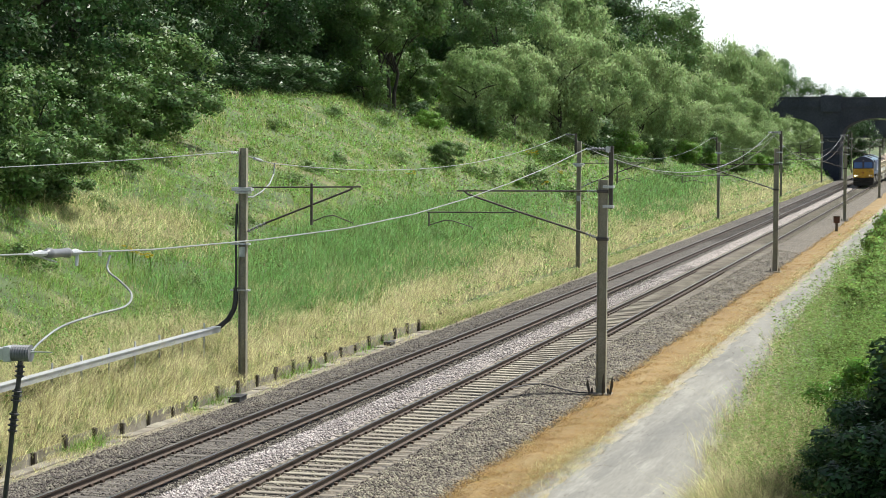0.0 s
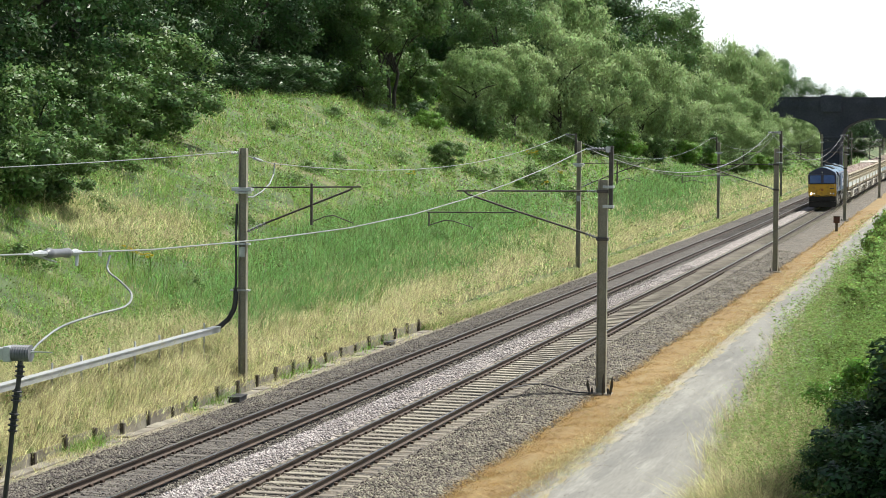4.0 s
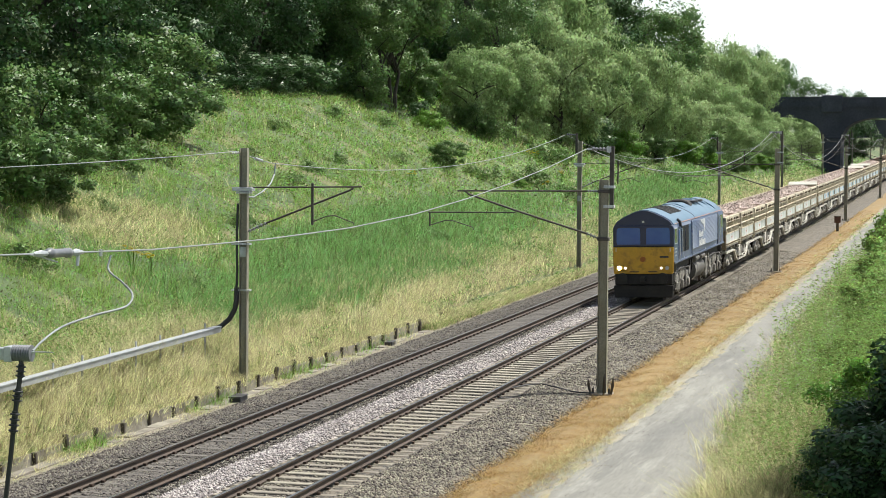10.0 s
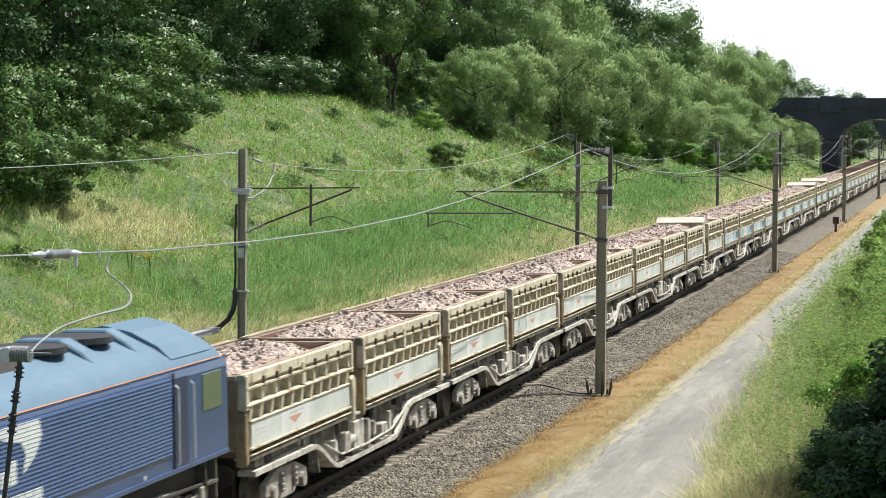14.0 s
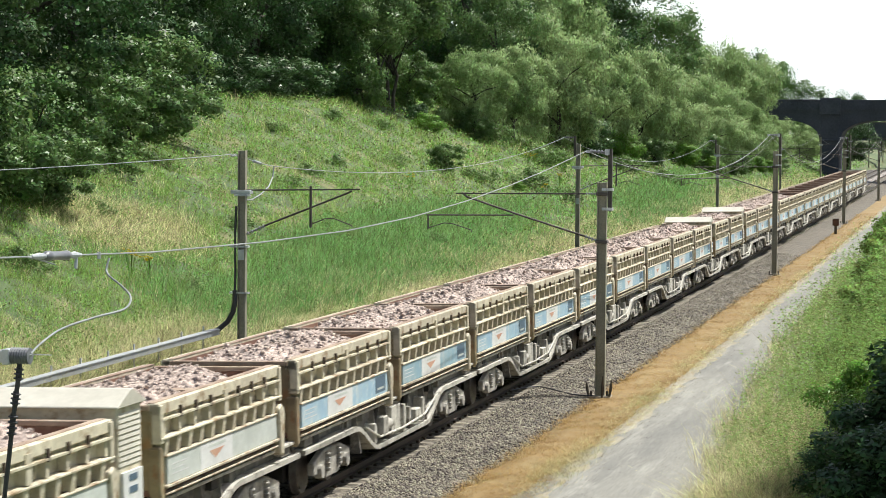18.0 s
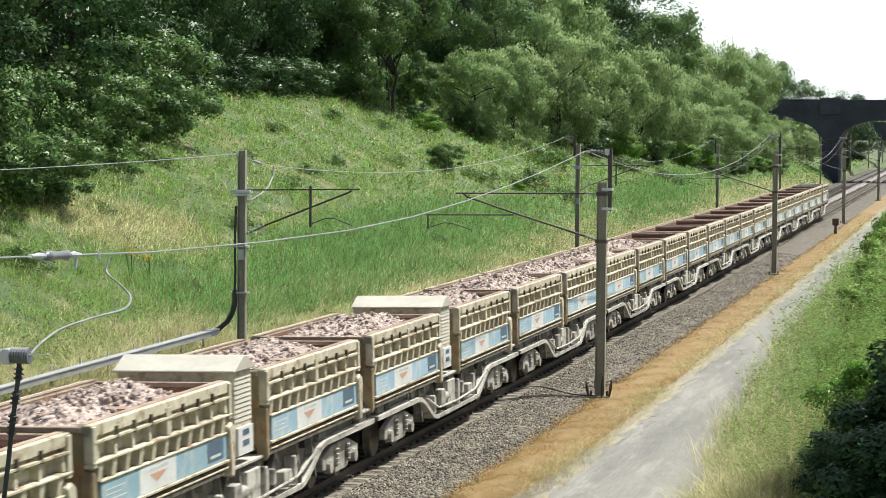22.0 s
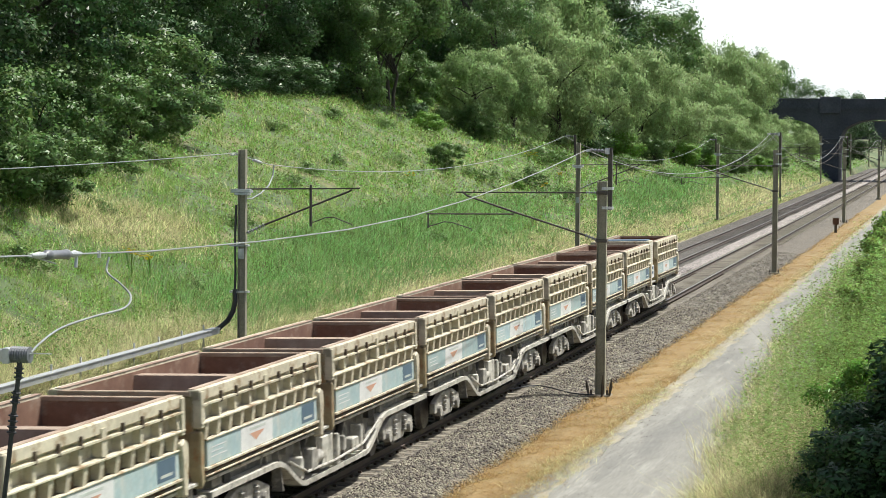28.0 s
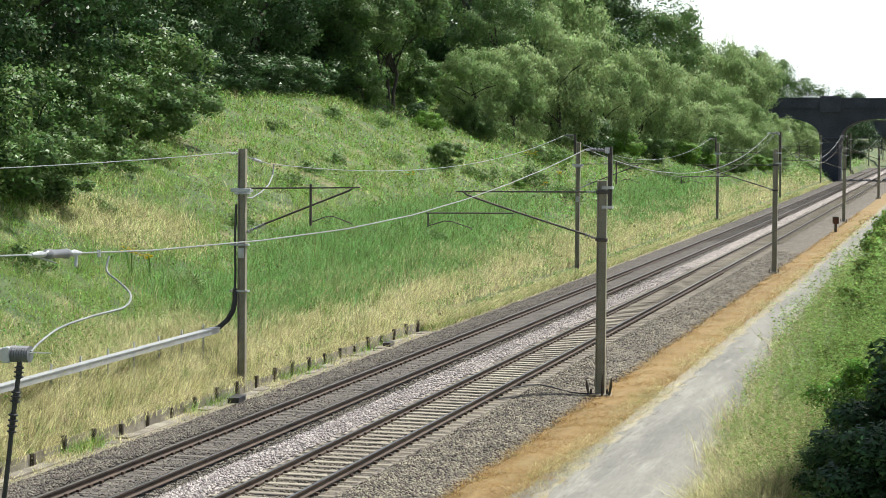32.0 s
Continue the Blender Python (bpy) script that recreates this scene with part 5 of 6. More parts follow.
blades("path_weeds", 500, 6.2, 6.9, 60, 76, 0.1, 0.006, M_GRASS, 43, "low weeds along the middle of the path", lean=0.8, base=-0.34)
blades("seed_heads", 3000, -27, -9, 44, 240, 0.62, 0.006, M_STRAW, 44, "scattered pale seeding grass on the bank", lean=0.35, rough=0.3)
blades("verge_grass", 7000, 8.75, 10.6, 40, 60, 0.8, 0.005, M_STRAW, 45, "tall bleached grass beside the path", lean=0.3, rough=0.35)
# ---- train ----
M_BLUE = material("loco_blue", (0.024, 0.062, 0.168), (0.032, 0.074, 0.185), rough=0.38, big=0.5, fine=12, mix=0.25, bump=0.05, depth=0.003, coat=0.25)
# paler than the body sides: sunlight on the roof put into its colour
M_ROOF = material("loco_roof_blue", (0.12, 0.21, 0.29), (0.10, 0.18, 0.255), rough=0.5, big=0.7, fine=10, mix=0.3, bump=0.05, depth=0.003)
M_NAVY = material("loco_dark_blue", (0.015, 0.025, 0.075), (0.02, 0.03, 0.08), rough=0.4, big=0.6, fine=12, mix=0.2, bump=0.0, coat=0.2)
M_YELLOW = material("warning_yellow", (0.70, 0.385, 0.014), (0.60, 0.33, 0.022), rough=0.45, big=0.9, fine=9, mix=0.25, bump=0.05, depth=0.003, col3=(0.38, 0.2, 0.02))
M_ORANGE = material("orange_stripe", (0.70, 0.32, 0.2), rough=0.5, bump=0, mix=0.2)
M_WINDOW = material("cab_glass", (0.04, 0.11, 0.38), (0.06, 0.15, 0.44), rough=0.06, bump=0, mix=0.1, shine=0.9)
M_SIDEGLASS = material("side_cab_glass", (0.16, 0.19, 0.13), (0.1, 0.13, 0.09), rough=0.12, bump=0, mix=0.2, shine=0.8)
M_GREY = material("grimy_grey", (0.22, 0.205, 0.175), (0.07, 0.063, 0.053), rough=0.75, big=1.4, fine=12, bump=0.2, depth=0.006)
M_TANK = material("grimy_tank", (0.2, 0.19, 0.17), (0.085, 0.08, 0.072), rough=0.7, big=0.7, fine=10, mix=0.3, bump=0.1, depth=0.004, col3=(0.075, 0.07, 0.065))
M_DUSTFRAME = material("dusty_grey_casting", (0.40, 0.38, 0.335), (0.13, 0.12, 0.105), rough=0.8, big=1.8, fine=12, mix=0.4, bump=0.3, depth=0.008, col3=(0.06, 0.055, 0.05))
M_UNDER = material("oily_underframe", (0.022, 0.02, 0.018), (0.04, 0.035, 0.03), rough=0.75, big=2, fine=14, bump=0.3, depth=0.006)
M_DARKGRILLE = material("dark_grille", (0.014, 0.016, 0.018), rough=0.85, shine=0.2, big=2, fine=20, mix=0.3, bump=0.2)
M_WHITEPAINT = material("white_paint", (0.78, 0.79, 0.78), (0.66, 0.67, 0.66), rough=0.5, big=1.5, fine=14, mix=0.25, bump=0)
M_CREAM = material("dirty_cream_paint", (0.70, 0.64, 0.49), (0.55, 0.495, 0.37), rough=0.7, big=0.9, fine=8, mix=0.4, bump=0.15, depth=0.006, col3=(0.30, 0.20, 0.11), rand=0.08)
# rust-brown cream, darkened further to stand for shade behind the ribs
M_CREAM2 = material("shaded_rusty_cream", (0.36, 0.295, 0.175), (0.21, 0.16, 0.085), rough=0.8, big=1.2, fine=8, mix=0.4, bump=0.2, depth=0.006, rand=0.1, col3=(0.30, 0.15, 0.06))
M_LIP = material("worn_grey_white_paint", (0.68, 0.655, 0.58), (0.46, 0.44, 0.385), rough=0.6, big=1.5, fine=10, mix=0.4, bump=0.2, depth=0.006, col3=(0.20, 0.18, 0.15), rand=0.1)
M_WEB = material("grimy_frame", (0.27, 0.25, 0.215), (0.11, 0.10, 0.088), rough=0.8, big=1.5, fine=10, mix=0.4, bump=0.2, depth=0.006, col3=(0.42, 0.39, 0.335))
# pale dust on dark steel, brightened further to stand for sun catching it
M_BOGIE = material("dusty_cast_steel", (0.58, 0.55, 0.485), (0.22, 0.205, 0.18), rough=0.7, big=2.5, fine=12, mix=0.4, bump=0.3, depth=0.008)
M_GENROOF = material("pale_housing_paint", (0.60, 0.575, 0.49), (0.50, 0.475, 0.40), rough=0.6, big=0.8, fine=9, mix=0.2, bump=0.05)
M_RUST = material("rusty_wagon_interior", (0.17, 0.085, 0.055), (0.23, 0.125, 0.085), rough=0.85, big=0.8, fine=9, mix=0.4, bump=0.3, depth=0.01, col3=(0.31, 0.22, 0.165), rand=0.1)
M_DUSTY = material("dusty_rust", (0.40, 0.31, 0.235), (0.29, 0.20, 0.145), rough=0.9, big=1.5, fine=10, mix=0.35, bump=0.2, rand=0.1)
M_PALE = material("faded_pale_panel", (0.62, 0.66, 0.62), (0.52, 0.56, 0.52), rough=0.6, big=1.0, fine=10, mix=0.25, bump=0.05, rand=0.05)
M_SKY = material("sky_blue_panel", (0.30, 0.47, 0.59), (0.38, 0.54, 0.62), rough=0.55, big=0.9, fine=10, mix=0.25, bump=0.05, rand=0.14, col3=(0.54, 0.62, 0.63))
M_TEAL = material("faded_teal_panel", (0.37, 0.50, 0.52), (0.44, 0.55, 0.55), rough=0.6, big=0.9, fine=10, mix=0.3, bump=0.05, rand=0.12, col3=(0.54, 0.58, 0.55))
M_LOGO = material("faded_red_mark", (0.58, 0.25, 0.17), (0.60, 0.38, 0.26), rough=0.6, bump=0, mix=0.25)
M_DARKPANEL = material("dark_data_panel", (0.10, 0.17, 0.24), rough=0.6, bump=0, mix=0.2)
M_LOAD = material("pinkish_gravel", (0.62, 0.505, 0.445), (0.48, 0.39, 0.34), big=1.0, fine=10, mix=0.35, cells=15.0, cellmix=0.5, island=0.1, bump=0.9, depth=0.05, rough=0.95)
M_WHEEL = material("wheel_steel", (0.26, 0.24, 0.22), (0.14, 0.12, 0.11), rough=0.6, metal=0.3, big=3, fine=20, bump=0.1)
M_LAMP = glow("headlamp", (1.0, 0.98, 0.92), 14.0)
M_LAMPLOW = glow("low_lamp", (1.0, 0.97, 0.9), 0.8)
M_LAMPDIM = material("lamp_lens", (0.7, 0.72, 0.72), rough=0.15, bump=0, mix=0.1)
M_DARKRUST = material("dark_rust", (0.13, 0.095, 0.065), rough=0.85, bump=0.15, rand=0.15)


def wheelset(parent, x, y, r, gauge_half, mat=M_WHEEL):
    """Two flanged wheels of an axle."""
    for s in (-1, 1):
        w = Shape()
        w.tube([(s * (gauge_half - 0.03), y, r), (s * (gauge_half - 0.025), y, r), (s * (gauge_half + 0.0), y, r), (s * (gauge_half + 0.11), y, r), (s * (gauge_half + 0.112), y, r), (s * (gauge_half + 0.07), y, r)],
               [r + 0.02, r + 0.03, r, r - 0.01, r * 0.82, r * 0.3], 20)
        part("wheel", w, mat, parent, smooth=True)


def build_loco():
    L = 20.1
    t = thing("locomotive", "blue diesel freight locomotive with a yellow front and grimy bogies", "locomotive")
    prof = [(1.32, 1.66), (1.325, 3.18), (1.29, 3.34), (1.18, 3.50), (0.9, 3.68), (0.5, 3.87), (0.2, 3.97), (0, 3.99)]
    # body sides up to the eaves, roof above
    body = Shape().prism([(-1.32, 1.66), (1.32, 1.66), (1.325, 3.18), (1.29, 3.32), (-1.29, 3.32), (-1.325, 3.18)], "y", 0.12, L)
    part("body", body, M_BLUE, t, "deep blue body side", bevel=0.012)
    rp = [(1.29, 3.325)] + prof[3:] + [(-x, z) for x, z in reversed(prof[3:-1])] + [(-1.29, 3.325)]
    part("roof", Shape().prism(rp, "y", 0.35, L - 0.25), M_ROOF, t, "sunlit pale blue roof", smooth=True)
    part("roof_end", Shape().prism([(x * 0.99, z - 0.03) for x, z in rp], "y", 0.06, 0.35), M_NAVY, t, "dark curved roof front")
    part("roof_end", Shape().prism([(x * 0.97, z - 0.06) for x, z in rp], "y", L - 0.25, L - 0.02), M_ROOF, t)
    # front
    part("front_panel", Shape().prism([(-1.29, 1.22), (1.29, 1.22), (1.32, 1.7), (1.32, 2.39), (-1.32, 2.39), (-1.32, 1.7)], "y", -0.05, 0.118), M_YELLOW, t, "warning yellow nose panel", bevel=0.03)
    part("window_band", Shape().prism([(-1.32, 2.394), (1.32, 2.394), (1.32, 3.2), (1.27, 3.33), (-1.27, 3.33), (-1.32, 3.2)], "y", 0.0, 0.118), M_NAVY, t, "dark blue window surround", bevel=0.03)
    for s in (-1, 1):
        part("windscreen", Shape().prism([(s * 0.13, 2.5), (s * 1.13, 2.5), (s * 1.17, 2.6), (s * 1.15, 3.16), (s * 1.08, 3.22), (s * 0.18, 3.22), (s * 0.13, 3.16)], "y", -0.012, -0.001), M_WINDOW, t, "blue windscreen")
        lamp = part("headlight", Shape().box(s * 0.9 - 0.3, s * 0.9 + 0.3, -0.085, -0.052, 1.38, 1.6), M_YELLOW, t, bevel=0.02)
        part("lens", Shape().disc((s * 1.04, -0.09, 1.48), "y", 0.085, 0.012, 16), M_LAMP if s < 0 else M_LAMPDIM, lamp, "lit headlight" if s < 0 else "dim headlight")
        part("lens", Shape().disc((s * 0.78, -0.09, 1.48), "y", 0.06, 0.012, 16), M_LAMPLOW, lamp)
        part("buffer", Shape().tube([(s * 0.87, 0.2, 1.05), (s * 0.87, -0.35, 1.05), (s * 0.87, -0.36, 1.05), (s * 0.87, -0.42, 1.05)], [0.12, 0.1, 0.24, 0.24], 14), M_UNDER, t)
        part("grab_handle", Shape().tube([(s * 1.18, -0.08, 2.2), (s * 1.18, -0.11, 2.22), (s * 1.18, -0.11, 2.32), (s * 1.18, -0.08, 2.34)], 0.015, 5), M_WHITEPAINT, t)
        # thin brown bar drawn for the scuff marks low on the nose
        part("roof_horn_grille", Shape().box(s * 0.4 - 0.2, s * 0.4 + 0.2, -0.055, -0.051, 1.3, 1.34), M_DARKRUST, t)
    part("marker_light", Shape().disc((0, 0.045, 3.48), "y", 0.055, 0.02, 14), M_LAMPDIM, t, "round top marker light")
    part("red_plate", Shape().disc((-0.02, -0.06, 1.86), "y", 0.12, 0.01, 18), material("dull_red", (0.42, 0.12, 0.03), (0.5, 0.2, 0.03), big=5, bump=0), t, "round dull red plate")
    part("number_bar", Shape().box(0.72, 1.1, -0.056, -0.051, 1.92, 2.0), M_BLACK, t, "dark bar on the nose")
    part("buffer_beam", Shape().box(-1.25, 1.25, -0.02, 0.4, 0.75, 1.218), M_UNDER, t, "black buffer beam", bevel=0.03)
    part("snow_plough", Shape().prism([(-1.25, 0.2), (1.25, 0.2), (1.3, 0.72), (-1.3, 0.72)], "y", -0.1, 0.05), M_UNDER, t, "black obstacle deflector", bevel=0.02)
    part("coupling", Shape().box(-0.12, 0.12, -0.4, 0.0, 0.9, 1.1), M_UNDER, t, bevel=0.02)
    # sides, both alike
    for s in (-1, 1):
        def sx(a, b):
            return (a, b) if s > 0 else (-b, -a)
        x = 1.325
        part("cab_window", Shape().box(*sx(x - 0.01, x + 0.012), 0.3, 1.2, 2.52, 3.14), M_SIDEGLASS, t, "pale framed cab side window", bevel=0.01)
        part("window_frame", Shape().box(*sx(x, x + 0.02), 0.26, 0.3, 2.48, 3.18).box(*sx(x, x + 0.02), 1.2, 1.24, 2.48, 3.18).box(*sx(x, x + 0.02), 0.3, 1.2, 3.14, 3.18).box(*sx(x, x + 0.02), 0.3, 1.2, 2.48, 2.52), M_GALV, t)
        part("crest", Shape().box(*sx(x + 0.001, x + 0.006), 0.45, 1.1, 2.25, 2.31).box(*sx(x + 0.001, x + 0.006), 0.5, 1.05, 2.1, 2.16).box(*sx(x + 0.001, x + 0.006), 0.5, 0.95, 1.95, 2.01), M_GALV, t, "pale bars on the cab side")
        d = part("cab_door", Shape().box(*sx(x - 0.01, x + 0.008), 1.72, 2.36, 1.72, 3.2), M_NAVY, t, "dark recessed cab door")
        part("door_window", Shape().box(*sx(x + 0.009, x + 0.012), 1.85, 2.25, 2.5, 3.05), M_WINDOW, d)
        for yy in (1.62, 2.5):
            part("handrail", Shape().tube([(s * (x + 0.02), yy, 1.75), (s * (x + 0.08), yy, 1.8), (s * (x + 0.08), yy, 3.05), (s * (x + 0.02), yy, 3.1)], 0.015, 6), M_WHITEPAINT, t)
        part("drain_pipe", Shape().tube([(s * (x - 0.1), 2.05, 3.52), (s * (x + 0.02), 2.1, 3.4), (s * (x + 0.05), 2.15, 3.2)], 0.06, 8), M_BLACK, t)
        g = part("side_grille", Shape().box(*sx(x, x + 0.012), 2.72, 5.3, 2.02, 3.17), M_DARKGRILLE, t, "dark ventilation grille", bevel=0.005)
        part("grille_bar", Shape().box(*sx(x + 0.012, x + 0.03), 3.98, 4.05, 2.04, 3.15), M_NAVY, g)
        lou = part("louvre_panel", Shape().box(*sx(x, x + 0.01), 6.62, 17.2, 1.95, 3.26), M_BLUE, t, "ribbed blue side panel")
        slat = Shape().prism([(x + 0.01, 0), (x + 0.034, 0.004), (x + 0.01, 0.046)] if s > 0 else [(-x - 0.01, 0), (-x - 0.01, 0.046), (-x - 0.034, 0.004)], "y", 6.66, 17.15).mesh("slat", M_BLUE)
        for k in range(21):
            o = new("slat", slat)
            o.parent = lou
            o.location = (0, 0, 1.98 + k * 0.061)
        part("logo_bird", Shape().prism([(9.75, 3.22), (11.7, 3.22), (11.78, 2.98), (11.55, 2.72), (11.1, 2.5), (11.2, 2.78), (11.05, 2.96), (10.6, 3.02)], "x", *sx(x + 0.02, x + 0.031)), M_WHITEPAINT, lou, "white angular emblem")
        for y0, y1, z0, z1 in ((9.25, 9.6, 2.4, 2.74), (9.63, 9.75, 2.4, 2.7), (9.78, 10.02, 2.4, 2.63), (10.05, 10.32, 2.4, 2.63), (10.35, 10.62, 2.4, 2.63), (10.65, 10.88, 2.4, 2.74),
                               (9.25, 9.52, 2.0, 2.34), (9.55, 9.8, 2.0, 2.25), (9.83, 10.12, 2.0, 2.32), (10.18, 10.52, 2.0, 2.34), (10.55, 10.82, 2.0, 2.25), (10.85, 11.12, 2.0, 2.25), (11.15, 11.42, 2.0, 2.25), (11.45, 11.75, 2.0, 2.25)):
            part("logo_bar", Shape().box(*sx(x + 0.02, x + 0.031), y0, y1, z0, z1), M_WHITEPAINT, lou, "white bar")
        part("seam", Shape().box(*sx(x, x + 0.02), 6.5, 6.57, 1.7, 3.3).box(*sx(x, x + 0.02), 17.28, 17.34, 1.7, 3.3), M_NAVY, t)
        part("rear_door", Shape().box(*sx(x - 0.01, x + 0.008), 17.4, 18.0, 1.72, 3.2), M_NAVY, t)
        for yy in (17.34, 18.1):
            part("handrail", Shape().tube([(s * (x + 0.02), yy, 1.75), (s * (x + 0.08), yy, 1.8), (s * (x + 0.08), yy, 3.05), (s * (x + 0.02), yy, 3.1)], 0.015, 6), M_WHITEPAINT, t)
        part("rear_window", Shape().box(*sx(x - 0.01, x + 0.012), 18.75, 19.75, 2.5, 3.14), M_SIDEGLASS, t, bevel=0.01)
        part("stripe", Shape().prism([(1.298, 3.352), (1.29, 3.372), (1.28, 3.367), (1.288, 3.347)] if s > 0 else [(-1.298, 3.352), (-1.288, 3.347), (-1.28, 3.367), (-1.29, 3.372)], "y", 0.36, L - 0.26), M_ORANGE, t, "thin orange stripe along the eaves")
        part("sill", Shape().box(*sx(1.30, 1.36), 0.15, L - 0.05, 1.64, 1.72), M_BLUE, t, "blue sill", bevel=0.008)
        for yy in (3.3, 7.0, 11.5, 15.8):
            part("sill_light", Shape().disc((s * 1.37, yy, 1.78), "x", 0.035, 0.012, 8), M_WHITEPAINT, t)
        part("fuel_tank", Shape().prism([(s * 0.5, 0.36), (s * 0.85, 0.38), (s * 1.08, 0.48), (s * 1.24, 0.66), (s * 1.3, 0.9), (s * 1.27, 1.12), (s * 1.14, 1.27), (s * 0.9, 1.34), (s * 0.5, 1.35)], "y", 8.2, 11.9), M_TANK, t, "grimy grey rounded fuel tank", smooth=True)
        part("air_tank", Shape().tube([(s * 1.22, 7.9, 1.46), (s * 1.22, 7.95, 1.46), (s * 1.22, 9.25, 1.46), (s * 1.22, 9.3, 1.46)], [0.08, 0.15, 0.15, 0.08], 12), M_TANK, t, smooth=True)
        part("air_tank", Shape().tube([(s * 1.22, 10.1, 1.46), (s * 1.22, 10.15, 1.46), (s * 1.22, 11.7, 1.46), (s * 1.22, 11.75, 1.46)], [0.08, 0.14, 0.14, 0.08], 12), M_TANK, t, smooth=True)
        part("equipment_box", Shape().box(*sx(1.0, 1.3), 12.1, 12.95, 0.42, 1.34), M_DUSTFRAME, t, "dusty grey battery box", bevel=0.03)
        for yy in (0.35, 18.9):
            part("cab_steps", Shape().box(*sx(1.1, 1.3), yy, yy + 0.06, 0.45, 1.66).box(*sx(1.1, 1.3), yy + 0.55, yy + 0.61, 0.45, 1.66).box(*sx(1.08, 1.32), yy, yy + 0.61, 0.5, 0.55).box(*sx(1.08, 1.32), yy, yy + 0.61, 0.85, 0.9).box(*sx(1.08, 1.32), yy, yy + 0.61, 1.2, 1.25), M_GREY, t)
    # roof fittings
    crown = [(-0.82, 3.742), (-0.5, 3.885), (-0.2, 3.985), (0.2, 3.985), (0.5, 3.885), (0.82, 3.742)]
    part("roof_grille", Shape().prism(crown + [(x, z - 0.06) for x, z in reversed(crown)], "y", 2.9, 6.85), M_DARKGRILLE, t, "dark roof grille")
    for k in range(12):
        part("grille_bar", Shape().box(-0.8, 0.8, 3.05 + k * 0.32, 3.09 + k * 0.32, 3.74, 3.752).prism([(x, z + 0.012) for x, z in crown] + [(x, z - 0.02) for x, z in reversed(crown)], "y", 3.05 + k * 0.32, 3.09 + k * 0.32), M_GREY, t)
    part("roof_seam", Shape().prism([(x * 1.004, z + 0.012) for x, z in rp], "y", 8.25, 8.33), M_NAVY, t)
    part("roof_hatch", Shape().prism([(-0.75, 3.7), (0.75, 3.7), (0.62, 3.86), (0.3, 4.0), (-0.3, 4.0), (-0.62, 3.86)], "y", 9.3, 11.4), M_ROOF, t, bevel=0.02)
    part("exhaust", Shape().prism([(-0.7, 3.7), (0.7, 3.7), (0.5, 4.02), (0.2, 4.12), (-0.2, 4.12), (-0.5, 4.02)], "y", 11.9, 12.9), M_UNDER, t, "sooty exhaust housing", bevel=0.05)
    for yy in (13.4, 15.3):
        f = part("radiator_fan", Shape().disc((0.0, yy + 0.75, 3.96), "z", 0.74, 0.05, 24), M_BLACK, t, "dark round radiator fan")
        part("fan_cowl", Shape().prism([(-0.95, 3.64), (0.95, 3.64), (0.7, 3.86), (0.35, 4.05), (-0.35, 4.05), (-0.7, 3.86)], "y", yy + 1.5, yy + 1.95), M_ROOF, f, bevel=0.03)
    part("rear_cowl", Shape().prism([(-1.2, 3.5), (1.2, 3.5), (0.95, 3.72), (0.5, 3.95), (0, 4.06), (-0.5, 3.95), (-0.95, 3.72)], "y", 17.6, L - 0.5), M_ROOF, t)
    # bogies
    for yc in (3.4, 16.4):
        b = part("bogie", Shape().box(-1.0, 1.0, yc - 0.4, yc + 0.4, 0.55, 1.1), M_UNDER, t, "oily three-axle bogie", bevel=0.03)
        for s in (-1, 1):
            out = [(-2.8, 0.85), (-2.65, 1.1), (-1.55, 1.08), (-1.25, 1.3), (-0.6, 1.34), (0.6, 1.34), (1.25, 1.3), (1.55, 1.08), (2.65, 1.1), (2.8, 0.85), (2.78, 0.5), (2.42, 0.48), (2.36, 0.78), (1.78, 0.78), (1.72, 0.42),
                   (1.4, 0.45), (1.2, 0.78), (0.85, 0.9), (0.5, 0.8), (0.36, 0.42), (0.29, 0.78), (-0.29, 0.78), (-0.36, 0.42), (-0.5, 0.8), (-0.85, 0.9), (-1.2, 0.78), (-1.4, 0.45), (-1.72, 0.42), (-1.78, 0.78), (-2.36, 0.78), (-2.42, 0.48), (-2.78, 0.5)]
            part("side_frame", Shape().prism([(yc + a, z) for a, z in out], "x", s * 1.15 - 0.09, s * 1.15 + 0.09), M_DUSTFRAME, b, "dusty grey cast side frame", bevel=0.025)
            for k in (-1.04, 1.04):
                part("hanger", Shape().tube([(s * 1.22, yc + k, 1.2), (s * 1.24, yc + k * 1.05, 0.75), (s * 1.2, yc + k * 1.2, 0.4)], [0.07, 0.05, 0.09], 8), M_DUSTFRAME, b, "dusty brake hanger")
                part("sand_box", Shape().box(s * 1.2 - 0.09, s * 1.2 + 0.09, yc + k * 2.35 - 0.16, yc + k * 2.35 + 0.16, 0.86, 1.22), M_DUSTFRAME, b, bevel=0.03)
            for k in (-2.07, 0, 2.07):
                part("axle_box", Shape().box(s * 1.22 - 0.1, s * 1.22 + 0.1, yc + k - 0.24, yc + k + 0.24, 0.36, 0.8), M_DUSTFRAME, b, bevel=0.06)
                part("spring", ribbed(Shape(), (s * 1.16, yc + k - 0.42, 0.75), (s * 1.16, yc + k - 0.42, 1.15), 0.1, 5, 0.7), M_UNDER, b)
            part("brake_cylinder", Shape().tube([(s * 1.16, yc - 1.3, 1.1), (s * 1.16, yc - 0.8, 1.1)], 0.11, 10), M_GREY, b)
            part("sand_pipe", Shape().tube([(s * 1.2, yc - 2.8, 1.3), (s * 1.18, yc - 2.75, 0.7), (s * 0.9, yc - 2.6, 0.2)], 0.03, 6), M_UNDER, b)
        for k in (-2.07, 0, 2.07):
            wheelset(b, 0, yc + k, 0.53, 0.72)
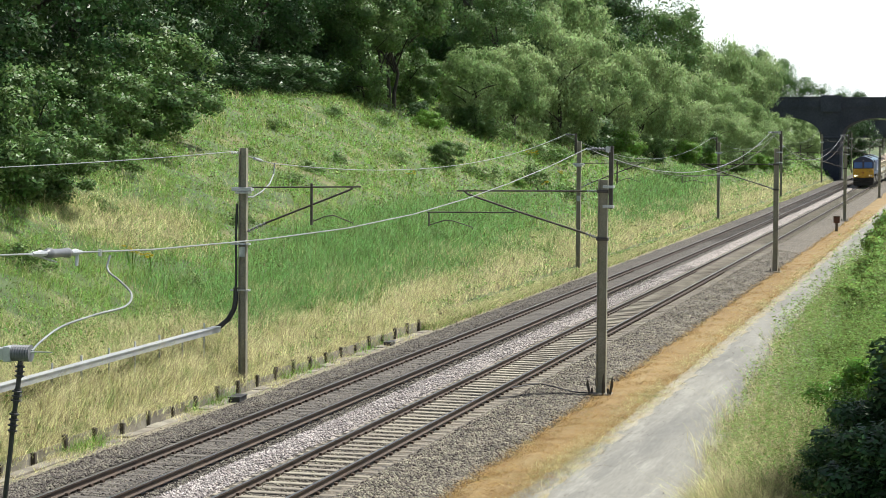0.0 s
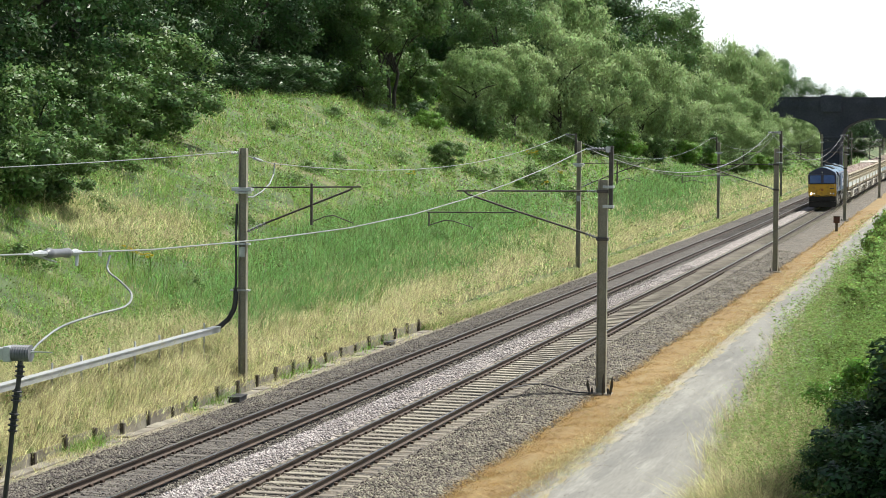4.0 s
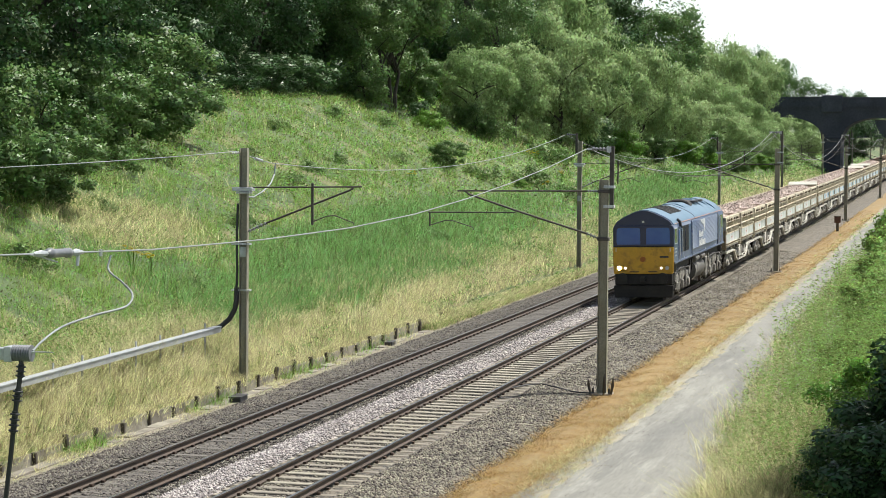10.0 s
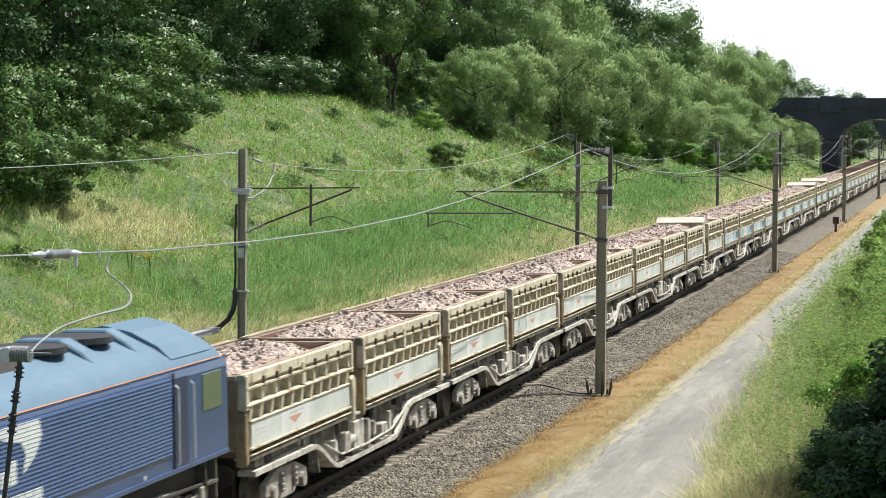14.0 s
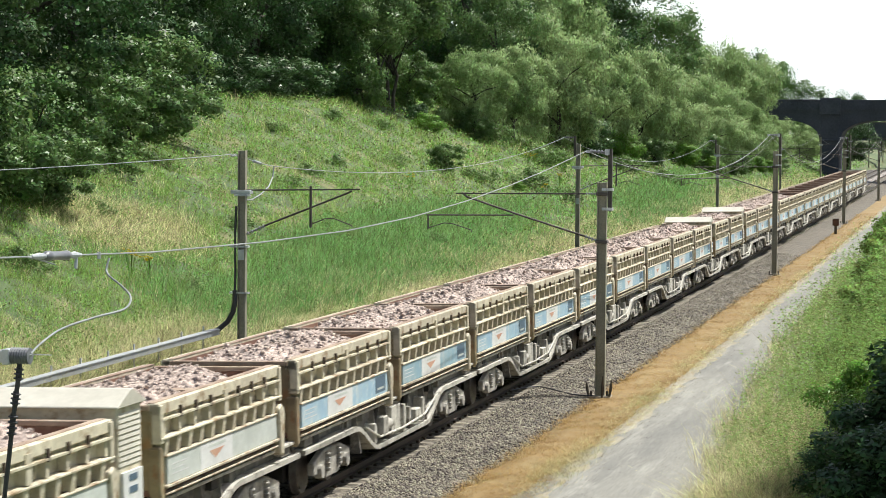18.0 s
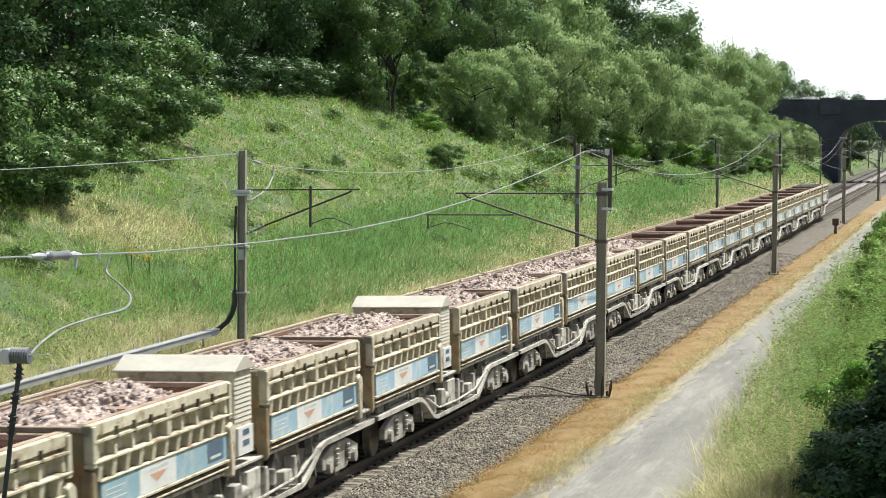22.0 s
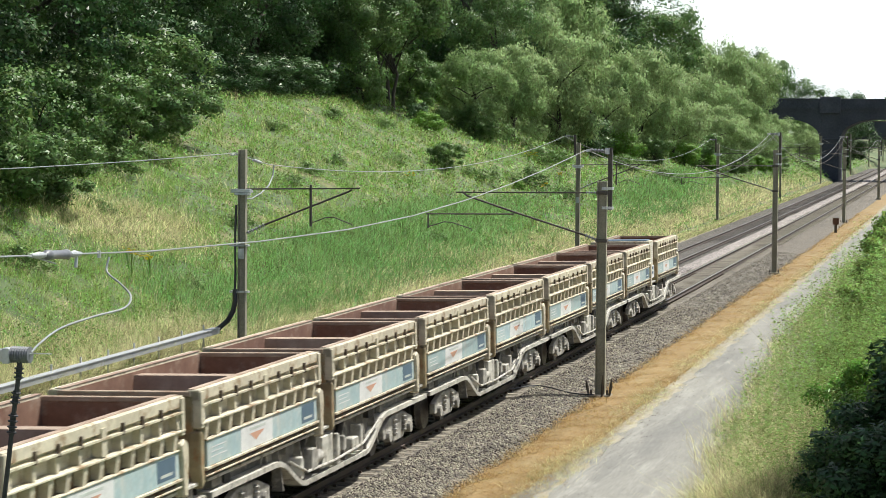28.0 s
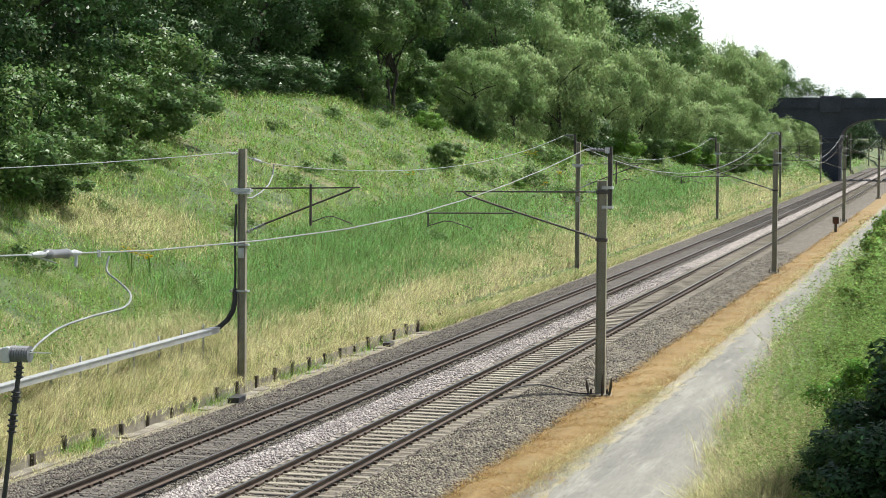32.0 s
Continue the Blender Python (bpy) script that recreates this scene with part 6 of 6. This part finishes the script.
    part("underframe", Shape().box(-1.15, 1.15, 0.4, L - 0.2, 1.25, 1.66), M_UNDER, t, "dark underframe")
    # added dark blocks fill the underside so no daylight shows through
    part("tank_core", Shape().box(-1.0, 1.0, 6.5, 13.2, 0.45, 1.25), M_UNDER, t, "dark block filling the underside")
    for yc in (3.4, 16.4):
        part("traction_gear", Shape().box(-0.66, 0.66, yc - 2.9, yc + 2.9, 0.28, 1.2), M_UNDER, t, "dark block filling the bogie")
        for s in (-1, 1):
            for k in (-2.6, -1.1, 1.0, 2.6):
                part("damper", Shape().tube([(s * 1.2, yc + k, 0.6), (s * 1.22, yc + k + 0.12, 1.3)], 0.06, 8), M_UNDER, t)
            part("air_pipe", Shape().tube([(s * 1.24, yc - 2.9, 1.22), (s * 1.26, yc, 1.3), (s * 1.24, yc + 2.9, 1.22)], 0.035, 6), M_UNDER, t)
    for s in (-1, 1):
        for k in range(5):
            part("underslung_box", Shape().box(min(s * 0.95, s * (1.2 + 0.02 * k)), max(s * 0.95, s * (1.2 + 0.02 * k)), 12.4 + k * 0.28 - (6 if k % 2 else 0), 12.62 + k * 0.28 - (6 if k % 2 else 0), 0.85 + 0.05 * k, 1.5), M_UNDER if k % 2 else M_GREY, t, bevel=0.01)
    return t


def arch_line():
    """Lower edge of a wagon side: over the bogies, dropping between them."""
    pts = [(0.65, 1.02), (4.5, 1.02)]
    for i in range(1, 9):
        u = i / 8
        pts.append((4.5 + 1.9 * u, 1.02 - 0.62 * (3 * u * u - 2 * u ** 3)))
    pts += [(10.9, 0.40)]
    for i in range(1, 9):
        u = i / 8
        pts.append((10.9 + 1.9 * u, 0.40 + 0.62 * (3 * u * u - 2 * u ** 3)))
    return pts + [(16.55, 1.02)]


MESHES = {}


def shared(key, make, mat, bevel=0.0, smooth=False):
    if key not in MESHES:
        MESHES[key] = make().mesh(key.split("|")[0], mat, bevel, smooth)
    return MESHES[key]


def sub(name, key, make, mat, parent, label="", at=(0, 0, 0), bevel=0.0, smooth=False):
    """A part on a mesh shared by all alike parts."""
    o = new(name, shared(name + "|" + key, make, mat, bevel, smooth))
    o.parent, o.location = parent, at
    return tagged(o, label)


def gravel(length, seed, full):
    """A heaped load: two humps with a hollow at the rear end."""
    r = np.random.default_rng(seed)
    nx, ny = 28, int(length * 12)
    xs, ys = np.linspace(-1.12, 1.12, nx), np.linspace(0.05, length - 0.05, ny)
    Y, X = np.meshgrid(ys, xs, indexing="ij")
    u = Y / length
    hump = 0.30 * np.exp(-((u - 0.27) / 0.13) ** 2) + 0.32 * np.exp(-((u - 0.72) / 0.12) ** 2) - 0.62 * np.exp(-((u - 1.0) / 0.1) ** 2) - 0.28 * np.exp(-((u - 0.5) / 0.06) ** 2) - 0.45 * np.exp(-((u - 0.0) / 0.07) ** 2)
    Z = 2.73 + full + hump * (1 - (np.abs(X) / 1.35) ** 2) - 0.10 * (np.abs(X) / 1.2) ** 2 + 0.022 * r.normal(size=X.shape) + 0.04 * np.sin(X * 5 + Y * 2.1 + seed) * np.sin(Y * 3.7 - X)
    V = np.stack([X, Y, Z], -1).reshape(-1, 3)
    i = np.arange(nx * ny).reshape(ny, nx)
    F = np.stack([i[:-1, :-1], i[:-1, 1:], i[1:, 1:], i[1:, :-1]], -1).reshape(-1)
    # loose clods half sunk in the heap
    n = 900
    cube = np.array([(x, y, z) for x in (-1, 1) for y in (-1, 1) for z in (-1, 1)], float)
    quad = np.array([(0, 1, 3, 2), (4, 6, 7, 5), (0, 4, 5, 1), (2, 3, 7, 6), (0, 2, 6, 4), (1, 5, 7, 3)])
    pick = r.integers(0, len(V), n)
    size = 0.02 + 0.036 * r.random(n) ** 2.5
    turn = r.random(n) * TAU
    lump = cube[None] * size[:, None, None] * (0.6 + 0.6 * r.random((n, 8, 3)))
    c, q = np.cos(turn)[:, None], np.sin(turn)[:, None]
    lump = np.stack([lump[..., 0] * c - lump[..., 1] * q, lump[..., 0] * q + lump[..., 1] * c, lump[..., 2] + lump[..., 0] * 0.3], -1) + V[pick][:, None]
    F = np.concatenate([F, (quad[None] + (np.arange(n) * 8)[:, None, None] + len(V)).reshape(-1)])
    V = np.concatenate([V, lump.reshape(-1, 3)])
    return quick_mesh("load", V, F, 4, M_LOAD)


def build_wagon(style, loaded, generator, seed, flat=False):
    """A side-tipping bogie wagon: two boxes on a drop-centre frame."""
    words = {"pale": "faded pale", "blue": "sky blue", "teal": "faded teal"}[style]
    t = thing("ballast_wagon", "cream tipping wagon, %s panels, %s" % (words, "heaped with stone" if loaded else "rusty boxes empty")
              + (", generator housing" if generator else ""), "railway wagon", "ballast wagons in the train")
    panel = {"pale": M_PALE, "blue": M_SKY, "teal": M_TEAL}[style]
    boxes = [(0.0, 7.3), (8.12, 15.42)] if not generator else [(0.0, 6.55), (8.6, 15.2)]
    for bi, (y0, y1) in enumerate(boxes):
        n = y1 - y0
        k = "%.2f" % n
        bx = new("tipping_box", shared("tipping_box|" + k, lambda: Shape().box(-1.27, 1.27, 0.0, n, 1.4, 1.5), M_RUST))
        bx.parent, bx.location = t, (0, y0, 0)
        tagged(bx, "loaded tipping box" if loaded else "empty rusty tipping box")
        sub("end_wall", k + "f", lambda: Shape().box(-1.25, 1.25, 0.0, 0.07, 1.5, 2.8), M_CREAM2, bx, bevel=0.01)
        sub("end_wall", k + "r", lambda: Shape().box(-1.25, 1.25, n - 0.07, n, 1.5, 2.8), M_RUST, bx, bevel=0.01)
        sub("end_rim", "", lambda: Shape().box(-1.2, 1.2, -0.07, 0.07, 2.8, 2.885), M_DUSTY, bx, at=(0, 0.03, 0), bevel=0.01)
        sub("end_rim", "", lambda: Shape().box(-1.2, 1.2, -0.07, 0.07, 2.8, 2.885), M_DUSTY, bx, at=(0, n - 0.03, 0), bevel=0.01)
        sub("divider", k, lambda: Shape().prism([(n * 0.5 - 0.5, 1.5), (n * 0.5 + 0.5, 1.5), (n * 0.5 + 0.19, 2.8), (n * 0.5 - 0.19, 2.8)], "x", -1.18, 1.18), M_DUSTY, bx, "dusty rusty cross divider")
        for s in (-1, 1):
            tag = k + ("r" if s > 0 else "l")
            def sx(a, b, s=s):
                return (a, b) if s > 0 else (-b, -a)
            sw = sub("side_wall", tag, lambda: Shape().box(*sx(1.13, 1.21), 0.07, n - 0.07, 1.5, 2.84), M_CREAM2, bx)
            sub("side_lining", tag, lambda: Shape().box(*sx(1.115, 1.127), 0.08, n - 0.08, 1.5, 2.86), M_RUST, sw)
            sub("top_rail", tag, lambda: Shape().box(*sx(1.14, 1.36), 0.0, n, 2.715, 2.91), M_CREAM, sw, bevel=0.015)
            sub("rail_cap", tag, lambda: Shape().box(*sx(1.13, 1.26), 0.02, n - 0.02, 2.911, 2.921), M_DUSTY, sw, "dusty inner rim")
            sub("middle_rail", tag, lambda: Shape().box(*sx(1.3, 1.4), 0.05, n - 0.05, 2.62, 2.655), M_CREAM, sw)
            sub("lower_rail", tag, lambda: Shape().prism([(1.2, 2.31), (1.4, 2.31), (1.4, 2.345), (1.2, 2.37)] if s > 0 else [(-1.2, 2.31), (-1.2, 2.37), (-1.4, 2.345), (-1.4, 2.31)], "y", 0.0, n), M_CREAM, sw, bevel=0.006)
            sub("bay_panel", tag, lambda: Shape().box(*sx(1.208, 1.218), 0.1, n - 0.1, 2.37, 2.71), M_CREAM, sw, "dusty cream upper side sheet")
            rib_n = 9
            for i in range(rib_n):
                yy = 0.2 + (n - 0.5) * i / (rib_n - 1)
                wide = i == 4
                sub("rib", ("w" if wide else "u") + tag[-1], (lambda: Shape().box(*sx(1.2, 1.385), 0, 0.2, 2.37, 2.8)) if wide else (lambda: Shape().prism([(1.2, 2.37), (1.36, 2.37), (1.345, 2.64), (1.2, 2.64)] if s > 0 else [(-1.2, 2.37), (-1.2, 2.64), (-1.345, 2.64), (-1.36, 2.37)], "y", 0, 0.1)), M_CREAM, sw, at=(0, yy, 0))
                if i not in (0, 4, 8):
                    sub("stanchion_cap", "c" + tag[-1], lambda: Shape().box(*sx(1.355, 1.405), 0, 0.06, 2.6, 2.79), M_DARKRUST, sw, at=(0, yy, 0))
            for i in range(11):
                yy = 0.25 + (n - 0.75) * i / 10
                sub("bracket", "d" + tag[-1], lambda: Shape().prism([(1.2, 2.04), (1.35, 2.04), (1.38, 2.308), (1.2, 2.308)] if s > 0 else [(-1.2, 2.04), (-1.2, 2.308), (-1.38, 2.308), (-1.35, 2.04)], "y", 0, 0.17), M_CREAM, sw, at=(0, yy, 0))
            dr = sub("drop_door", tag + style, lambda: Shape().box(*sx(1.19, 1.36), 0.35, n - 0.25, 1.55, 2.0), panel, bx, words + " lower side panel", bevel=0.012)
            sub("door_edge", tag, lambda: Shape().box(*sx(1.28, 1.38), 0.3, n - 0.2, 2.002, 2.035).box(*sx(1.28, 1.4), 0.25, n - 0.2, 1.505, 1.552).box(*sx(1.2, 1.38), 0.25, n - 0.2, 1.39, 1.425), M_CREAM, dr, bevel=0.008)
            sub("badge", tag, lambda: Shape().box(*sx(1.3605, 1.364), n * 0.3, n * 0.56, 1.56, 1.99), M_WHITEPAINT, dr, "white badge panel")
            sub("mark", tag, lambda: Shape().prism([(n * 0.37, 1.83), (n * 0.49, 1.83), (n * 0.42, 1.68)], "x", *sx(1.3645, 1.367)), M_LOGO, dr, "faded red triangle mark")
            sub("caption_bar", tag, lambda: Shape().box(*sx(1.3645, 1.367), n * 0.37, n * 0.5, 1.88, 1.93), M_DARKPANEL if style == "none" else M_PALE, dr)
            if style != "pale":
                sub("data_panel", tag, lambda: Shape().box(*sx(1.3605, 1.364), n - 1.3, n - 0.45, 1.61, 1.96), M_DARKPANEL, dr, "dark data panel")
                sub("data_bar", tag, lambda: Shape().box(*sx(1.3645, 1.366), n - 1.15, n - 0.6, 1.67, 1.72), M_PALE, dr)
            sub("stencil_bar", tag, lambda: Shape().box(*sx(1.3605, 1.363), 0.55, 1.4, 1.69, 1.71).box(*sx(1.3605, 1.363), 0.55, 1.2, 1.77, 1.79).box(*sx(1.3605, 1.363), 0.55, 1.35, 1.85, 1.87), M_WHITEPAINT, dr)
            for e, yy in (("f", 0.0), ("r", n - 0.16)):
                sub("corner_post", tag, lambda: Shape().box(*sx(1.2, 1.39), 0, 0.16, 2.25, 2.88), M_CREAM, bx, at=(0, yy, 0), bevel=0.012)
            sub("hinge_arm", tag + "f", lambda: Shape().prism([(-0.02, 2.2), (0.1, 2.22), (0.2, 2.1), (0.2, 1.3), (0.05, 1.2), (-0.05, 1.6)], "x", *sx(1.15, 1.37)), M_CREAM2, bx, "rust-stained rounded hinge arm", bevel=0.03)
            sub("hinge_arm", tag + "r", lambda: Shape().prism([(n - 0.28, 2.12), (n - 0.1, 2.2), (n + 0.06, 2.12), (n + 0.1, 1.95), (n + 0.02, 1.2), (n - 0.2, 1.25), (n - 0.22, 1.9)], "x", *sx(1.2, 1.42)), M_CREAM, bx, "cream rounded hinge arm", bevel=0.03)
        if loaded:
            v = (seed * 2 + bi) % 4
            key = "load|%s%d" % (k, v)
            if key not in MESHES:
                MESHES[key] = gravel(n - 0.2, 200 + v, 0.0)
            ld = new("load", MESHES[key])
            ld.parent, ld.location = bx, (0, 0.1, 0)
            tagged(ld, "heaped pinkish crushed stone")
    # frame
    lower = arch_line()
    for s in (-1, 1):
        tag = "r" if s > 0 else "l"
        def sx(a, b, s=s):
            return (a, b) if s > 0 else (-b, -a)
        web = sub("frame_side", tag, lambda: Shape().prism(lower + [(16.55, 1.26), (0.65, 1.26)], "x", *sx(1.04, 1.08)), M_WEB, t, "grimy drop-centre frame side")
        def lip(s=s):
            sh = Shape()
            for (ya, za), (yb, zb) in zip(lower, lower[1:]):
                sh.prism([(ya, za - 0.05), (yb, zb - 0.05), (yb, zb + 0.05), (ya, za + 0.05)], "x", *sx(0.98, 1.33))
            return sh
        sub("frame_lip", tag, lip, M_LIP, web, "worn pale lower frame edge")
        sub("top_beam", tag, lambda: Shape().box(*sx(0.95, 1.3), 0.55, 16.6, 1.27, 1.33), M_LIP, t, bevel=0.01)
        for i, yy in enumerate((4.9, 6.3, 7.4, 9.3, 11.0, 12.0)):
            sub("frame_rib", tag, lambda: Shape().prism([(1.07, 0.45), (1.3, 0.45), (1.2, 1.26), (1.07, 1.26)] if s > 0 else [(-1.07, 0.45), (-1.07, 1.26), (-1.2, 1.26), (-1.3, 0.45)], "y", 0, 0.06), M_LIP if i % 2 else M_WEB, web, at=(0, yy, 0))
        for i, (ya, yb, za, zb, w) in enumerate(((6.0, 6.25, 0.5, 0.95, 1.32), (6.7, 7.15, 0.62, 1.02, 1.35), (8.55, 8.8, 0.46, 1.1, 1.34), (9.0, 9.2, 0.7, 1.0, 1.36), (9.7, 10.3, 0.55, 0.85, 1.34), (10.5, 10.75, 0.5, 1.05, 1.31))):
            sub("valve_box", tag + str(i), lambda: Shape().prism([(ya, za), (yb, za), (yb, zb - 0.08), (yb - 0.07, zb), (ya + 0.05, zb)], "x", *sx(1.06, w)), M_BOGIE if i % 2 else M_LIP, web, "dusty pale brake gear box", bevel=0.02)
        sub("brake_pipe", tag, lambda: Shape().tube([(s * 1.33, 5.2, 0.98), (s * 1.34, 6.4, 0.62), (s * 1.34, 8.4, 0.58), (s * 1.34, 10.6, 0.64), (s * 1.33, 12.0, 0.98)], 0.028, 6), M_LIP, web)
        sub("air_reservoir", tag, lambda: Shape().tube([(s * 1.2, 7.15, 0.78), (s * 1.2, 7.2, 0.78), (s * 1.2, 7.6, 0.78)], [0.08, 0.14, 0.14], 12), M_BOGIE, web, smooth=True)
        for yy in (0.0, 2.8):
            sub("tipping_ram", tag, lambda: Shape().tube([(s * 1.12, 6.4, 0.7), (s * 1.2, 6.6, 1.35)], 0.08, 8), M_UNDER, t, "dark hydraulic ram", at=(0, yy, 0))
        for i, yy in enumerate((0.9, 1.7, 4.2, 5.3, 11.6, 12.6, 15.6)):
            sub("under_box", tag + str(i % 3), (lambda: Shape().box(*sx(1.0, 1.2), 0, 0.35, 1.06, 1.25)) if i % 3 else (lambda: Shape().box(*sx(1.0, 1.24), 0, 0.55, 1.1, 1.3)), M_UNDER if i % 2 else M_GREY, t, at=(0, yy, 0))
        sub("equipment_box", tag, lambda: Shape().box(*sx(1.02, 1.3), 7.6, 8.4, 0.5, 1.15), M_LIP, t, bevel=0.02)
        sub("brake_wheel", tag, lambda: Shape().tube([(s * 1.24, 3.9 + 0.18 * math.cos(a * TAU / 14), 1.12 + 0.18 * math.sin(a * TAU / 14)) for a in range(15)], 0.016, 5), M_LIP, t, "pale hand brake wheel")
        for yy in (0.2, 16.6):
            sub("buffer", tag + "%.1f" % yy, (lambda: Shape().tube([(s * 0.87, 0.5, 1.05), (s * 0.87, 0.1, 1.05), (s * 0.87, 0.09, 1.05), (s * 0.87, 0.03, 1.05)], [0.1, 0.09, 0.22, 0.22], 12)) if yy < 1 else
                (lambda: Shape().tube([(s * 0.87, 16.5, 1.05), (s * 0.87, 16.75, 1.05), (s * 0.87, 16.76, 1.05), (s * 0.87, 16.82, 1.05)], [0.1, 0.09, 0.22, 0.22], 12)), M_UNDER, t)
    # lower boxes are added dark fill, standing for shade below the frame
    sub("floor_frame", "", lambda: Shape().box(-0.98, 0.98, 0.6, 16.55, 1.1, 1.36).box(-0.9, 0.9, 5.9, 11.4, 0.5, 1.1).box(-0.62, 0.62, 1.4, 4.6, 0.3, 1.1).box(-0.62, 0.62, 12.6, 15.8, 0.3, 1.1), M_UNDER, t, "dark frame floor with filler blocks below")
    for yc in (3.0, 14.2):
        b = sub("bogie", "%.1f" % yc, lambda: Shape().box(-1.0, 1.0, yc - 0.2, yc + 0.2, 0.45, 0.85), M_UNDER, t, "cast two-axle bogie", bevel=0.02)
        for s in (-1, 1):
            sub("side_frame", "%.1f%d" % (yc, s), lambda: Shape().prism([(yc - 1.35, 0.42), (yc - 0.6, 0.36), (yc - 0.45, 0.26), (yc + 0.45, 0.26), (yc + 0.6, 0.36), (yc + 1.35, 0.42), (yc + 1.35, 0.66), (yc + 0.6, 0.86), (yc - 0.6, 0.86), (yc - 1.35, 0.66)], "x", s * 1.13 - 0.07, s * 1.13 + 0.07), M_BOGIE, b, "pale grimy side frame", bevel=0.02)
            for k in (-0.95, 0.95):
                sub("axle_box", "%.1f%d%.1f" % (yc, s, k), lambda: Shape().tube([(s * 1.12, yc + k, 0.46), (s * 1.28, yc + k, 0.46)], 0.14, 10), M_BOGIE, b)
                sub("spring", "%.1f%d%.1f" % (yc, s, k), lambda: ribbed(Shape(), (s * 1.2, yc + k * 0.45, 0.4), (s * 1.2, yc + k * 0.45, 0.8), 0.1, 4, 0.7), M_BOGIE, b)
                sub("wheel", "%.1f%d%.1f" % (yc, s, k), lambda: Shape().tube([(s * 0.69, yc + k, 0.46), (s * 0.7, yc + k, 0.46), (s * 0.72, yc + k, 0.46), (s * 0.84, yc + k, 0.46), (s * 0.842, yc + k, 0.46), (s * 0.8, yc + k, 0.46)], [0.47, 0.49, 0.46, 0.45, 0.37, 0.14], 18), M_WHEEL, b, smooth=True)
    if generator:
        top = 3.0 if flat else 3.02
        g = sub("generator_housing", "%.2f" % top, lambda: Shape().box(-0.9, 1.28, 6.95, 8.0, 1.5, top), M_CREAM, t, "cream generator housing across the wagon", bevel=0.02)
        if flat:
            sub("housing_roof", "flat", lambda: Shape().box(-0.8, 1.16, 7.0, 7.95, 3.0, 3.045), M_DARKPANEL, g, "flat slate blue lid", bevel=0.012)
        else:
            sub("housing_roof", "", lambda: Shape().prism([(6.85, 3.02), (8.1, 3.02), (8.1, 3.05), (7.55, 3.28), (7.4, 3.28), (6.85, 3.05)], "x", -0.96, 1.34), M_GENROOF, g, "pitched pale roof", bevel=0.012)
        for s in (-1, 1):
            for i in range(10):
                sub("louvre", "%d" % s, lambda: Shape().prism([(s * 1.28, 0), (s * 1.294, -0.003), (s * 1.28, 0.06)] if s > 0 else [(-0.9, 0), (-0.9, 0.06), (-0.914, -0.003)], "y", 7.0, 7.95), M_GENROOF, g, at=(0, 0, 2.1 + i * 0.085))
            sub("control_panel", "%d" % s, lambda: Shape().box(*((1.27, 1.33) if s > 0 else (-0.95, -0.89)), 7.05, 7.9, 1.5, 2.0), M_WHITEPAINT, g)
            sub("panel_window", "%d" % s, lambda: Shape().box(*((1.331, 1.339) if s > 0 else (-0.959, -0.951)), 7.3, 7.65, 1.85, 1.95).box(*((1.331, 1.339) if s > 0 else (-0.959, -0.951)), 7.3, 7.65, 1.66, 1.76), M_DARKPANEL, g)
    return t


loco = build_loco()
WAGONS = []
PITCH = 16.24
for i in range(20):
    style = "pale" if i < 5 else ("blue" if i < 15 else "teal")
    WAGONS.append(build_wagon(style, i < 13, i in (4, 9, 10, 19), i, i == 19))


# ---- movement ----
def train_at(t):
    """Station of the first wagon's leading end: about 20 m/s, easing to 18 m/s."""
    ts = (0, 2, 4, 6, 8, 10, 12, 13, 14, 15, 16, 17, 18, 19, 20, 21, 22, 23, 24, 25, 26, 28, 30, 32)
    fs = (325.2, 284.3, 243.3, 202.1, 161.1, 120.5, 79.9, 59.6, 39.5, 19.7, 0.1, -19.3, -38.5, -57.7, -76.7, -95.5, -114.0, -132.4, -150.6, -168.7, -186.8, -222.8, -258.9, -295.0)
    return float(np.interp(t, ts, fs))


def ride(ob, offset, length):
    rows = []
    for k in range(33):
        y = train_at(k) + offset
        a, b = W(0, y + 2.5, 0), W(0, y + length - 2.5, 0)
        d = (b - a).normalized()
        rot = Matrix.Rotation(-math.atan2(d.x, d.y), 4, "Z") @ Matrix.Rotation(math.asin(d.z), 4, "X") @ Matrix.Rotation(-0.024, 4, "Y")
        rows.append((k, Matrix.Translation(a - d * 2.5) @ rot))
    walk(ob, rows)


def motions():
    ride(loco, -20.96, 20.1)
    for i, w in enumerate(WAGONS):
        ride(w, i * PITCH, 16.2)


motions()
